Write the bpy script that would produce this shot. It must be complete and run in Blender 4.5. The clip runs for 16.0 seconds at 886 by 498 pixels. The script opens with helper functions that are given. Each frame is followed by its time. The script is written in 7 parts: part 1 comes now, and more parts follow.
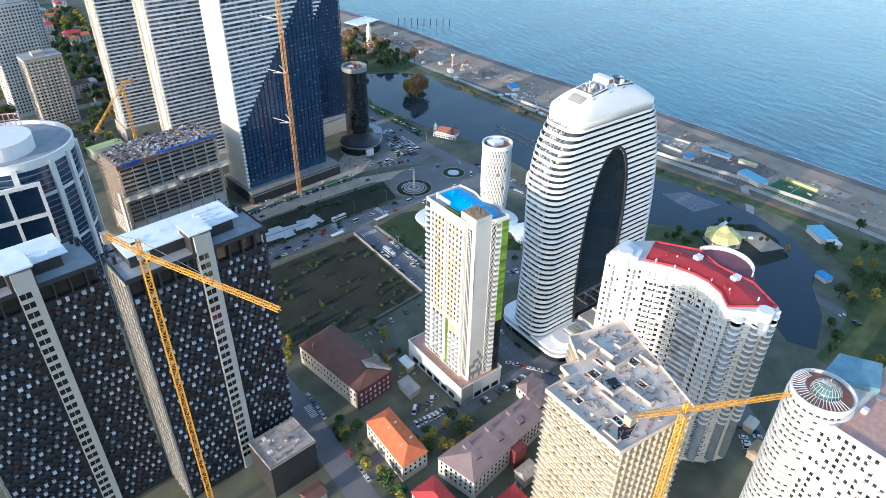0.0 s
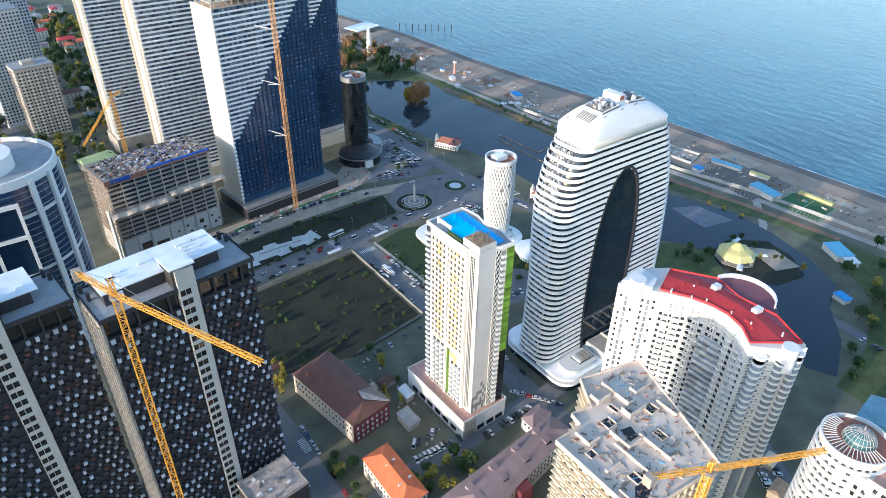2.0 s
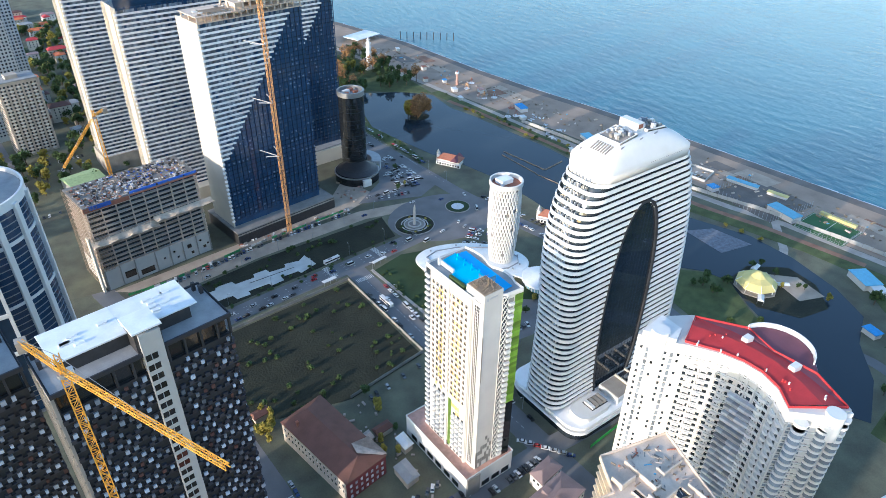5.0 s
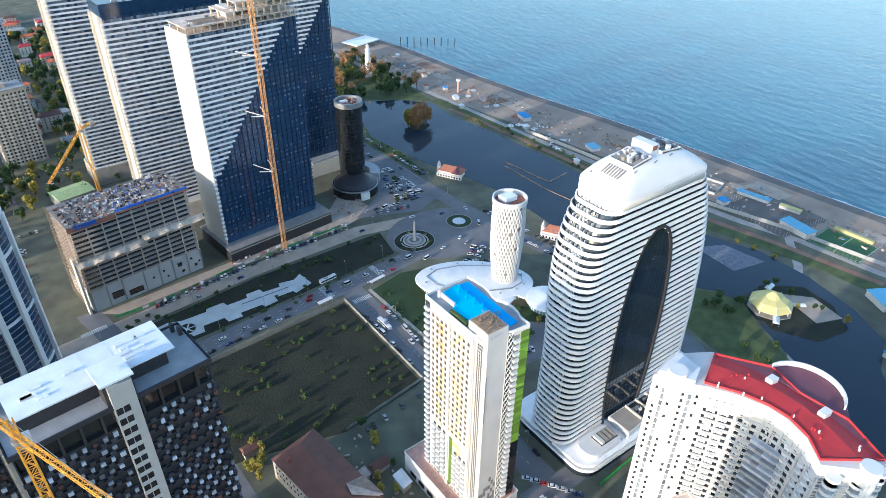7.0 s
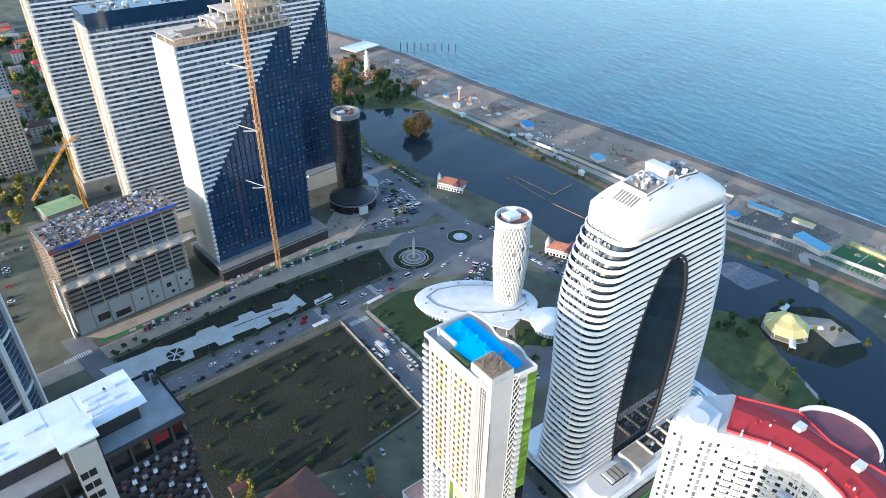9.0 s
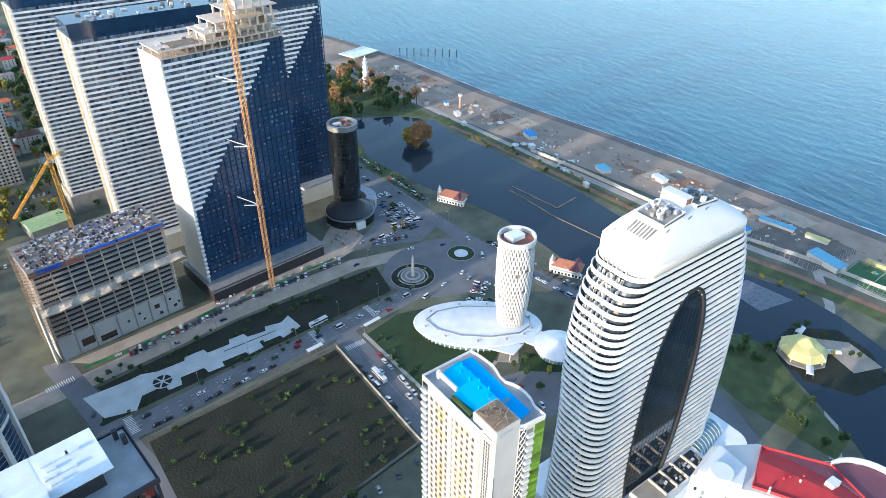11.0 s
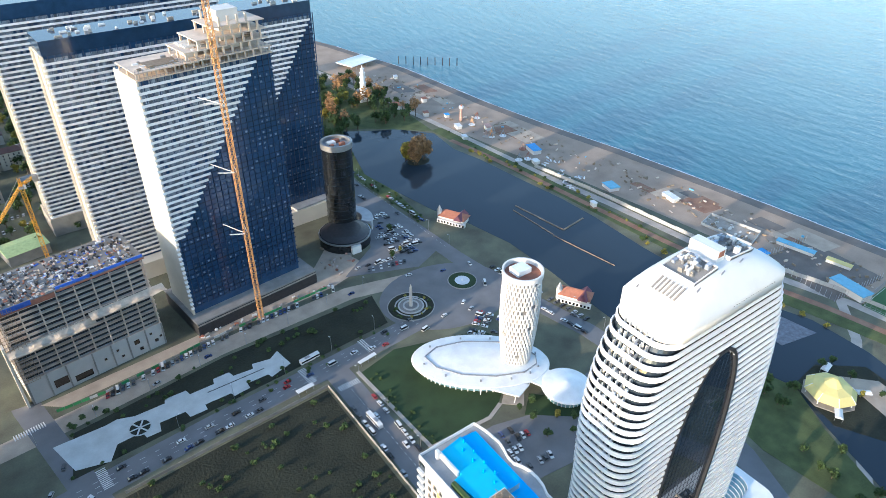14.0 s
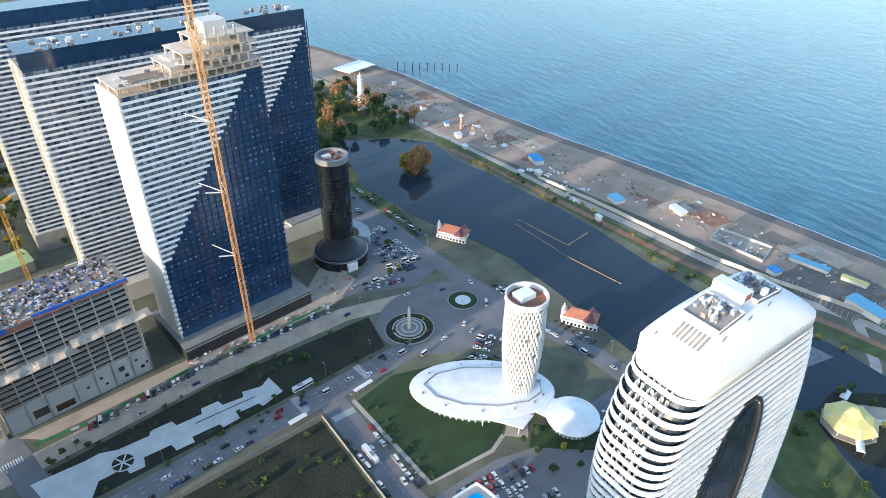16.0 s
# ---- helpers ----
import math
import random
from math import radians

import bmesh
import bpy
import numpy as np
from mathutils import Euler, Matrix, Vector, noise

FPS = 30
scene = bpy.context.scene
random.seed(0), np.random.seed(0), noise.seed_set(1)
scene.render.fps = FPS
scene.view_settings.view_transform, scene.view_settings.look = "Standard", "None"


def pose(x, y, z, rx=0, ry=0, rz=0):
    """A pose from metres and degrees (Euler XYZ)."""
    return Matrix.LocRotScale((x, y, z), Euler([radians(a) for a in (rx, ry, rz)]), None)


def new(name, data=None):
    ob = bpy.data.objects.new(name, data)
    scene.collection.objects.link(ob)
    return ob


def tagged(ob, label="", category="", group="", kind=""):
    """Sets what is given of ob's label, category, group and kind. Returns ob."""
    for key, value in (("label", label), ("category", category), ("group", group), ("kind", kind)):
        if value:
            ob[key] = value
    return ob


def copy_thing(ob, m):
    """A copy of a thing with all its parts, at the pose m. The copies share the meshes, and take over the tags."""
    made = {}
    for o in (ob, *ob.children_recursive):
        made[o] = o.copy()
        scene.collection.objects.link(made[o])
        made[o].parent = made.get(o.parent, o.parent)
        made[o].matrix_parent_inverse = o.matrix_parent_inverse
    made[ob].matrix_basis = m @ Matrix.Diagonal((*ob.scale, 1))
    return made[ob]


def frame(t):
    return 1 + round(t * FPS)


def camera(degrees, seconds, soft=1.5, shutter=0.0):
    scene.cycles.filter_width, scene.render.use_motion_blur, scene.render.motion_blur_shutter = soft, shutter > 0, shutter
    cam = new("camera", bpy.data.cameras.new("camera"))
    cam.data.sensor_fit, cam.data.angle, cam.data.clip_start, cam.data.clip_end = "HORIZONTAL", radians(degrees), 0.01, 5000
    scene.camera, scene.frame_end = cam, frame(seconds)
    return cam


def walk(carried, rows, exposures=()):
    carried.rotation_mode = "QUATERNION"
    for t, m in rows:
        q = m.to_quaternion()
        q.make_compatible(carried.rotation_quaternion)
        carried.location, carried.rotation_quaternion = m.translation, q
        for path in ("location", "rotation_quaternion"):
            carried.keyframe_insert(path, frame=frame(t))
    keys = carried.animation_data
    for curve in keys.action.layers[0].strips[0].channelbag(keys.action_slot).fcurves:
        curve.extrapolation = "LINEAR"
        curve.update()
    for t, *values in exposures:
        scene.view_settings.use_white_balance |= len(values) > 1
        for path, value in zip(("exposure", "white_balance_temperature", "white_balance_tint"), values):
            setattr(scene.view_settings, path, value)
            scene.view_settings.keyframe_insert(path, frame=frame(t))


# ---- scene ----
# ---------------------------------------------------------------- camera
cam = camera(67.6, 16.0, 0.85)
# seconds, x, y, z, yaw, pitch, roll of a level, slow forward flight
ROWS = [
    (0, -0.84, -2.23, 260.55, -37.231, -33.620, 1.149),
    (2, 12.32, 14.85, 259.99, -37.026, -33.474, 1.049),
    (4, 25.40, 31.93, 259.53, -36.849, -33.345, 0.957),
    (6, 38.41, 48.99, 259.17, -36.700, -33.233, 0.872),
    (8, 51.33, 66.04, 258.92, -36.580, -33.138, 0.794),
    (10, 64.19, 83.07, 258.78, -36.487, -33.061, 0.723),
    (12, 76.96, 100.10, 258.73, -36.422, -33.001, 0.660),
    (14, 89.66, 117.11, 258.79, -36.386, -32.958, 0.603),
    (16, 102.28, 134.10, 258.96, -36.377, -32.932, 0.555),
]
walk(cam, [(t, pose(x, y, z, 0, 0, yaw) @ pose(0, 0, 0, 90 + pitch, 0, 0) @ pose(0, 0, 0, 0, 0, roll))
           for t, x, y, z, yaw, pitch, roll in ROWS],
     [(0, 1.5, 5450, 8), (8, 1.58, 5450, 8), (16, 1.78, 5800, 8)])

# ---------------------------------------------------------------- light
SUN_AZ, SUN_EL = 83.5, 11.0        # way the light travels (clockwise from +y) and height over the horizon, degrees
world = bpy.data.worlds.new("sky")
scene.world = world
world.use_nodes = True
wn = world.node_tree
wn.nodes.clear()
sky = wn.nodes.new("ShaderNodeTexSky")
sky.sky_type = "NISHITA"
sky.sun_disc = False
sky.sun_elevation = radians(SUN_EL)
sky.sun_rotation = radians(SUN_AZ + 180)
bg = wn.nodes.new("ShaderNodeBackground")
bg.inputs[1].default_value = 0.15
wo = wn.nodes.new("ShaderNodeOutputWorld")
wn.links.new(sky.outputs[0], bg.inputs[0])
wn.links.new(bg.outputs[0], wo.inputs[0])
sun_data = bpy.data.lights.new("sun", "SUN")
sun_data.energy, sun_data.angle, sun_data.color = 2.1, radians(0.8), (1.0, 0.78, 0.57)
sun = new("sun", sun_data)
way = Vector((math.sin(radians(SUN_AZ)) * math.cos(radians(SUN_EL)), math.cos(radians(SUN_AZ)) * math.cos(radians(SUN_EL)), -math.sin(radians(SUN_EL))))
sun.rotation_euler = way.to_track_quat("-Z", "Y").to_euler()


# ---------------------------------------------------------------- materials
def mat(name, colour, rough=0.7, metal=0.0, vary=0.25, scale=0.5, fine=6.0, bump=0.2, each=0.0, dist=0.05, spec=0.5, tint=None, coat=0.0):
    """A surface with blotches (scale, per metre), grain (fine) and, per piece, a brightness step (each)."""
    m = bpy.data.materials.new(name)
    m.use_nodes = True
    nt = m.node_tree
    n, l = nt.nodes, nt.links
    b = n["Principled BSDF"]
    b.inputs["Roughness"].default_value = rough
    b.inputs["Metallic"].default_value = metal
    b.inputs["Specular IOR Level"].default_value = spec
    b.inputs["Coat Weight"].default_value = coat
    geo = n.new("ShaderNodeNewGeometry")
    big = n.new("ShaderNodeTexNoise")
    big.inputs["Scale"].default_value, big.inputs["Detail"].default_value = scale, 5
    small = n.new("ShaderNodeTexNoise")
    small.inputs["Scale"].default_value, small.inputs["Detail"].default_value = fine, 3
    for t in (big, small):
        l.new(geo.outputs["Position"], t.inputs["Vector"])
    mix = n.new("ShaderNodeMix")
    mix.data_type = "RGBA"
    dark = [c * (1 - vary) for c in colour]
    lite = [min(1, c * (1 + vary)) for c in (tint or colour)]
    mix.inputs[6].default_value, mix.inputs[7].default_value = (*dark, 1), (*lite, 1)
    add = n.new("ShaderNodeMath")
    add.operation = "MULTIPLY_ADD"
    add.inputs[1].default_value = 0.45
    l.new(small.outputs[0], add.inputs[0])
    ramp = n.new("ShaderNodeMapRange")
    ramp.inputs[1].default_value, ramp.inputs[2].default_value = 0.3, 0.7
    ramp.inputs[3].default_value, ramp.inputs[4].default_value = 0.0, 0.6
    l.new(big.outputs[0], ramp.inputs[0])
    l.new(ramp.outputs[0], add.inputs[2])
    l.new(add.outputs[0], mix.inputs[0])
    colour_out = mix.outputs[2]
    if each:
        info = n.new("ShaderNodeObjectInfo")
        isl = n.new("ShaderNodeMath")
        isl.operation = "ADD"
        l.new(info.outputs["Random"], isl.inputs[0])
        l.new(geo.outputs["Random Per Island"], isl.inputs[1])
        fr = n.new("ShaderNodeMath")
        fr.operation = "FRACT"
        l.new(isl.outputs[0], fr.inputs[0])
        mr = n.new("ShaderNodeMapRange")
        mr.inputs[3].default_value, mr.inputs[4].default_value = 1 - each, 1 + each
        l.new(fr.outputs[0], mr.inputs[0])
        hsv = n.new("ShaderNodeHueSaturation")
        l.new(colour_out, hsv.inputs["Color"])
        l.new(mr.outputs[0], hsv.inputs["Value"])
        colour_out = hsv.outputs[0]
    l.new(colour_out, b.inputs["Base Color"])
    if bump:
        bp = n.new("ShaderNodeBump")
        bp.inputs["Strength"].default_value, bp.inputs["Distance"].default_value = bump, dist
        l.new(small.outputs[0], bp.inputs["Height"])
        l.new(bp.outputs[0], b.inputs["Normal"])
    return m


def water(name, colour, rough, scales, dist, strength):
    """Still or moving water: two wave sizes stretched along the shore, colour drifting slowly."""
    m = bpy.data.materials.new(name)
    m.use_nodes = True
    n, l = m.node_tree.nodes, m.node_tree.links
    b = n["Principled BSDF"]
    b.inputs["Roughness"].default_value = rough
    b.inputs["IOR"].default_value = 1.33
    b.inputs["Coat Weight"].default_value = 0.25 if rough > 0.15 else 0.0
    b.inputs["Coat Roughness"].default_value = 0.3
    geo = n.new("ShaderNodeNewGeometry")
    mp = n.new("ShaderNodeMapping")
    mp.inputs["Rotation"].default_value = (0, 0, radians(-20))
    mp.inputs["Scale"].default_value = (1.0, 0.4, 1.0)
    l.new(geo.outputs["Position"], mp.inputs[0])
    last = None
    for s, d in zip(scales, dist):
        t = n.new("ShaderNodeTexNoise")
        t.inputs["Scale"].default_value, t.inputs["Detail"].default_value = s, 4
        l.new(mp.outputs[0], t.inputs["Vector"])
        bp = n.new("ShaderNodeBump")
        bp.inputs["Strength"].default_value, bp.inputs["Distance"].default_value = strength, d
        l.new(t.outputs[0], bp.inputs["Height"])
        if last:
            l.new(last.outputs[0], bp.inputs["Normal"])
        last = bp
    l.new(last.outputs[0], b.inputs["Normal"])
    t = n.new("ShaderNodeTexNoise")
    t.inputs["Scale"].default_value, t.inputs["Detail"].default_value = 0.012, 4
    l.new(mp.outputs[0], t.inputs["Vector"])
    mix = n.new("ShaderNodeMix")
    mix.data_type = "RGBA"
    mix.inputs[6].default_value = (*[c * 0.75 for c in colour], 1)
    mix.inputs[7].default_value = (*[c * 1.3 for c in colour], 1)
    l.new(t.outputs[0], mix.inputs[0])
    l.new(mix.outputs[2], b.inputs["Base Color"])
    return m


def glass(name, colour, rough=0.08, each=0.3):
    return mat(name, colour, rough, 0.0, 0.3, 0.2, 1.5, 0.03, each, 0.02, 0.8)


M_GROUND = mat("city_ground", (0.115, 0.105, 0.085), 0.95, vary=0.5, scale=0.06, fine=1.2, tint=(0.125, 0.13, 0.085))
M_ASPH = mat("asphalt", (0.165, 0.165, 0.17), 0.9, vary=0.25, scale=0.08, fine=3)
M_DUST = mat("dusty_road", (0.40, 0.33, 0.26), 0.95, vary=0.3, scale=0.1, fine=2)
M_PAVE = mat("pavement", (0.39, 0.35, 0.31), 0.9, vary=0.25, scale=0.15, fine=3)
M_PLAZA = mat("plaza_paving", (0.52, 0.54, 0.53), 0.85, vary=0.22, scale=0.12, fine=2, each=0.12)
M_KERB = mat("kerb", (0.3, 0.29, 0.27), 0.9)
M_PAINT = mat("road_paint", (0.62, 0.62, 0.6), 0.7, vary=0.3, scale=0.6)
M_GRASS = mat("grass", (0.07, 0.095, 0.03), 0.95, vary=0.5, scale=0.12, fine=1.5, tint=(0.08, 0.10, 0.035), bump=0.6, dist=0.3)
# wild grass, darkened so its colour carries the shadow missing on the lot
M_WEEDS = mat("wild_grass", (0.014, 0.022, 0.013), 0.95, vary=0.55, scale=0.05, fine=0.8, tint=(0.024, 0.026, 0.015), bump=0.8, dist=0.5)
M_LAWN = mat("mown_lawn", (0.026, 0.052, 0.018), 0.95, vary=0.35, scale=0.08, fine=2)
M_SAND = mat("dark_beach_sand", (0.32, 0.25, 0.195), 0.95, vary=0.3, scale=0.05, fine=1.0)
M_SHINGLE = mat("wet_shingle", (0.15, 0.13, 0.115), 0.8, vary=0.3, scale=0.1, fine=1.0)
M_FOAM = mat("surf_foam", (0.75, 0.78, 0.8), 0.8, vary=0.2, scale=0.5)
M_SEA = water("sea_water", (0.010, 0.118, 0.170), 0.2, (0.11, 0.5), (1.3, 0.45), 0.7)
M_LAKE = water("lake_water", (0.023, 0.035, 0.048), 0.05, (0.3, 1.2), (0.05, 0.02), 0.25)
M_WHITE = mat("white_cladding", (0.70, 0.70, 0.69), 0.5, vary=0.07, scale=0.15, fine=3, bump=0.05)
M_WHITE2 = mat("white_render", (0.62, 0.605, 0.575), 0.8, vary=0.1, scale=0.12, fine=4, bump=0.1)
M_BAND = mat("white_balcony_band", (0.84, 0.84, 0.84), 0.6, vary=0.08, scale=0.2, fine=3, bump=0.05, each=0.05)
M_CREAM = mat("cream_render", (0.60, 0.56, 0.48), 0.8, vary=0.1, scale=0.1, fine=3)
M_BLUEGL = glass("dark_blue_glass", (0.018, 0.046, 0.100), 0.12, 0.5)
M_BAYGL = glass("grey_window_wall", (0.20, 0.235, 0.28), 0.25, 0.55)
M_BLUEFIN = mat("dark_blue_fin", (0.02, 0.045, 0.10), 0.5, 0.2)
M_OVALGL = glass("smoky_blue_glass", (0.018, 0.028, 0.042), 0.03, 0.0)
M_BLACKGL = glass("black_glass", (0.012, 0.014, 0.016), 0.06, 0.4)
M_GLASS = glass("window_glass", (0.025, 0.035, 0.045), 0.08, 0.5)
M_SKYGL = glass("pale_blue_glass", (0.16, 0.30, 0.36), 0.1, 0.2)
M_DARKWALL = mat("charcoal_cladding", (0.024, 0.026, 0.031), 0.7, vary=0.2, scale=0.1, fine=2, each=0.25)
M_DARKPAN = mat("charcoal_panel", (0.026, 0.030, 0.042), 0.6, vary=0.15, scale=0.3, fine=3, each=0.45)
M_LITPAN = mat("pale_panel", (0.45, 0.47, 0.5), 0.6, vary=0.15, scale=0.3, fine=3, each=0.4)
M_SHUT = mat("grey_shutter", (0.30, 0.35, 0.43), 0.6, vary=0.15, scale=0.3, fine=3, each=0.7)
M_BLIND = mat("bluish_blind", (0.14, 0.19, 0.27), 0.6, vary=0.2, each=0.6)
M_STRIPE = mat("grey_white_parapet", (0.82, 0.83, 0.84), 0.65, vary=0.1, scale=0.2, fine=3, bump=0.05, each=0.08)
M_PALEC = mat("pale_dusty_concrete", (0.60, 0.50, 0.41), 0.9, vary=0.28, scale=0.16, fine=1.5)
M_BEIGEC = mat("beige_blockwork", (0.55, 0.47, 0.35), 0.9, vary=0.2, scale=0.2, fine=2, each=0.08)
M_REDPAN = mat("rust_panel", (0.09, 0.045, 0.04), 0.6, vary=0.15, scale=0.3, each=0.3)
M_CONC = mat("raw_concrete", (0.34, 0.31, 0.27), 0.9, vary=0.25, scale=0.2, fine=2)
M_CONCD = mat("grey_concrete", (0.23, 0.225, 0.215), 0.9, vary=0.25, scale=0.2, fine=2, each=0.1)
M_COLUMN = mat("pale_grey_column", (0.42, 0.42, 0.41), 0.85, vary=0.1, scale=0.15, fine=2)
M_ROOFW = mat("white_roof_sheet", (0.74, 0.77, 0.79), 0.5, vary=0.15, scale=0.15, fine=1.5, each=0.06)
M_ROOFG = mat("grey_roof_felt", (0.30, 0.31, 0.32), 0.85, vary=0.25, scale=0.2, fine=2)
M_REDROOF = mat("red_roof_paint", (0.42, 0.03, 0.035), 0.75, vary=0.2, scale=0.2, fine=2)
# plain maroon roof; on the crescent's rear terraces it stands for shaded red
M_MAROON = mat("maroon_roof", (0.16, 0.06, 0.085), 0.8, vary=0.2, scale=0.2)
M_ORANGE = mat("orange_roof_tiles", (0.55, 0.15, 0.06), 0.8, vary=0.25, scale=0.3, fine=3, each=0.1)
M_MAUVE = mat("mauve_metal_roof", (0.27, 0.20, 0.20), 0.7, vary=0.2, scale=0.15, fine=2, each=0.08)
M_BROWN = mat("brown_metal_roof", (0.13, 0.062, 0.048), 0.75, vary=0.3, scale=0.15, fine=2, each=0.1)
M_RUSTSH = mat("patched_sheet", (0.40, 0.38, 0.36), 0.7, vary=0.45, scale=0.4, fine=2, tint=(0.42, 0.34, 0.29))
M_REDROOF2 = mat("crimson_metal_roof", (0.42, 0.045, 0.05), 0.7, vary=0.2, scale=0.2, each=0.08)
M_BRICK = mat("dark_red_render", (0.16, 0.035, 0.04), 0.85, vary=0.2, scale=0.2)
M_BEIGE = mat("beige_render", (0.44, 0.39, 0.33), 0.85, vary=0.2, scale=0.2)
M_YELLOW = mat("yellow_panel", (0.66, 0.43, 0.10), 0.6, vary=0.1, each=0.2)
M_GREEN = mat("green_glazing", (0.16, 0.30, 0.03), 0.4, vary=0.3, scale=0.3, each=0.45)
M_POOL = water("pool_blue_floor", (0.015, 0.36, 0.80), 0.3, (0.5, 2.0), (0.02, 0.01), 0.2)
M_CYAN = mat("cyan_court", (0.02, 0.48, 0.75), 0.7, vary=0.1, scale=0.3)
M_CRANE = mat("yellow_crane_steel", (0.70, 0.36, 0.04), 0.55, vary=0.15, scale=0.5)
M_CRANE2 = mat("orange_crane_steel", (0.62, 0.33, 0.13), 0.6, vary=0.15, scale=0.5)
M_STEEL = mat("grey_steel", (0.35, 0.36, 0.37), 0.45, 0.7, vary=0.15)
M_DKSTEEL = mat("dark_steel", (0.06, 0.06, 0.065), 0.5, 0.5)
M_BLUETARP = mat("blue_tarpaulin", (0.05, 0.13, 0.5), 0.7, vary=0.3, each=0.3)
M_GREENF = mat("green_hoarding", (0.06, 0.28, 0.10), 0.8, vary=0.2, scale=0.4, each=0.3)
M_NET = mat("dusty_safety_net", (0.52, 0.46, 0.38), 0.95, vary=0.3, scale=0.3)
M_TRUNK = mat("bark", (0.11, 0.08, 0.055), 0.95)
M_LEAF = mat("leaves", (0.05, 0.085, 0.022), 0.85, vary=0.45, scale=0.3, fine=2, each=0.35)
M_LEAFY = mat("yellowing_leaves", (0.28, 0.24, 0.04), 0.85, vary=0.4, scale=0.3, fine=2, each=0.3)
M_LEAFR = mat("russet_leaves", (0.30, 0.17, 0.07), 0.85, vary=0.4, scale=0.3, fine=2, each=0.3)
M_WOOD = mat("weathered_wood", (0.26, 0.20, 0.14), 0.9, vary=0.3, each=0.2)
M_TENT = mat("yellow_canvas", (0.62, 0.55, 0.22), 0.8, vary=0.12, scale=0.2)
M_TYRE = mat("tyre_rubber", (0.02, 0.02, 0.02), 0.9)
M_CARGL = glass("car_glass", (0.02, 0.022, 0.025), 0.08, 0.1)
M_TURF = mat("pitch_turf", (0.05, 0.13, 0.05), 0.9, vary=0.2, scale=0.1)
M_BLUEROOF = mat("light_blue_roof", (0.16, 0.44, 0.62), 0.6, vary=0.15, each=0.1)
M_DOME = glass("teal_dome_glass", (0.05, 0.13, 0.14), 0.1, 0.3)
M_TERRA = mat("terracotta", (0.31, 0.13, 0.085), 0.85, vary=0.25, each=0.2)
M_TEXT = mat("dark_sign", (0.03, 0.03, 0.032), 0.6)
M_REDPATH = mat("red_brick_paving", (0.26, 0.11, 0.075), 0.9, vary=0.35, scale=0.12, fine=1.5, tint=(0.24, 0.15, 0.10))
M_SALMON = mat("salmon_trim", (0.5, 0.3, 0.24), 0.85)


# ---------------------------------------------------------------- mesh tools
class Geo:
    """A growing list of vertices and faces."""

    def __init__(self):
        self.v, self.f = [], []

    def add(self, vs, fs, m=None):
        o = len(self.v)
        self.v += [tuple(m @ Vector(p)) for p in vs] if m is not None else [tuple(p) for p in vs]
        self.f += [[i + o for i in q] for q in fs]
        return self

    def box(self, x0, x1, y0, y1, z0, z1, m=None):
        vs = [(x, y, z) for z in (z0, z1) for x, y in ((x0, y0), (x1, y0), (x1, y1), (x0, y1))]
        return self.add(vs, [(3, 2, 1, 0), (4, 5, 6, 7), (0, 1, 5, 4), (1, 2, 6, 5), (2, 3, 7, 6), (3, 0, 4, 7)], m)

    def prism(self, poly, z0, z1, m=None):
        k = len(poly)
        vs = [(x, y, z0) for x, y in poly] + [(x, y, z1) for x, y in poly]
        fs = [list(range(k))[::-1], list(range(k, 2 * k))] + [(i, (i + 1) % k, k + (i + 1) % k, k + i) for i in range(k)]
        return self.add(vs, fs, m)

    def loft(self, rings, m=None, caps=True):
        k = len(rings[0])
        vs = [p for r in rings for p in r]
        fs = [(a * k + i, a * k + (i + 1) % k, (a + 1) * k + (i + 1) % k, (a + 1) * k + i) for a in range(len(rings) - 1) for i in range(k)]
        if caps:
            fs += [list(range(k))[::-1], list(range((len(rings) - 1) * k, len(rings) * k))]
        return self.add(vs, fs, m)

    def cone(self, x, y, r0, r1, z0, z1, n=16, m=None):
        return self.loft([ring(x, y, max(r, 0.01), z, n) for r, z in ((r0, z0), (r1, z1))], m)

    def beam(self, a, b, w, h=None):
        a, b = Vector(a), Vector(b)
        d = b - a
        q = d.to_track_quat("Z", "Y").to_matrix().to_4x4()
        h = h or w
        return self.box(-w / 2, w / 2, -h / 2, h / 2, 0, d.length, Matrix.Translation(a) @ q)

    def strip(self, path, inner, outer, z0, z1, closed=False):
        """A band of rectangular section along a plan path, from inner to outer offset along the path's right hand."""
        k = len(path)
        nrm = []
        for i in range(k):
            a = Vector(path[(i - 1) % k] if closed or i else path[0])
            b = Vector(path[(i + 1) % k] if closed or i < k - 1 else path[-1])
            d = (b - a).normalized()
            nrm.append(Vector((d.y, -d.x)))
        vs = []
        for p, nn in zip(path, nrm):
            for off, z in ((inner, z0), (outer, z0), (outer, z1), (inner, z1)):
                q = Vector(p) + nn * off
                vs.append((q.x, q.y, z))
        fs = []
        for i in range(k if closed else k - 1):
            j = (i + 1) % k
            for c in range(4):
                fs.append((i * 4 + c, i * 4 + (c + 1) % 4, j * 4 + (c + 1) % 4, j * 4 + c))
        if not closed:
            fs += [(0, 3, 2, 1), ((k - 1) * 4, (k - 1) * 4 + 1, (k - 1) * 4 + 2, (k - 1) * 4 + 3)]
        return self.add(vs, fs)

    def mesh(self, name, material, smooth=False):
        me = bpy.data.meshes.new(name)
        me.from_pydata(self.v, [], self.f)
        me.materials.append(material)
        if smooth:
            me.polygons.foreach_set("use_smooth", [True] * len(me.polygons))
        bm = bmesh.new()
        bm.from_mesh(me)
        bmesh.ops.recalc_face_normals(bm, faces=bm.faces)
        bm.to_mesh(me)
        bm.free()
        me.update()
        return me


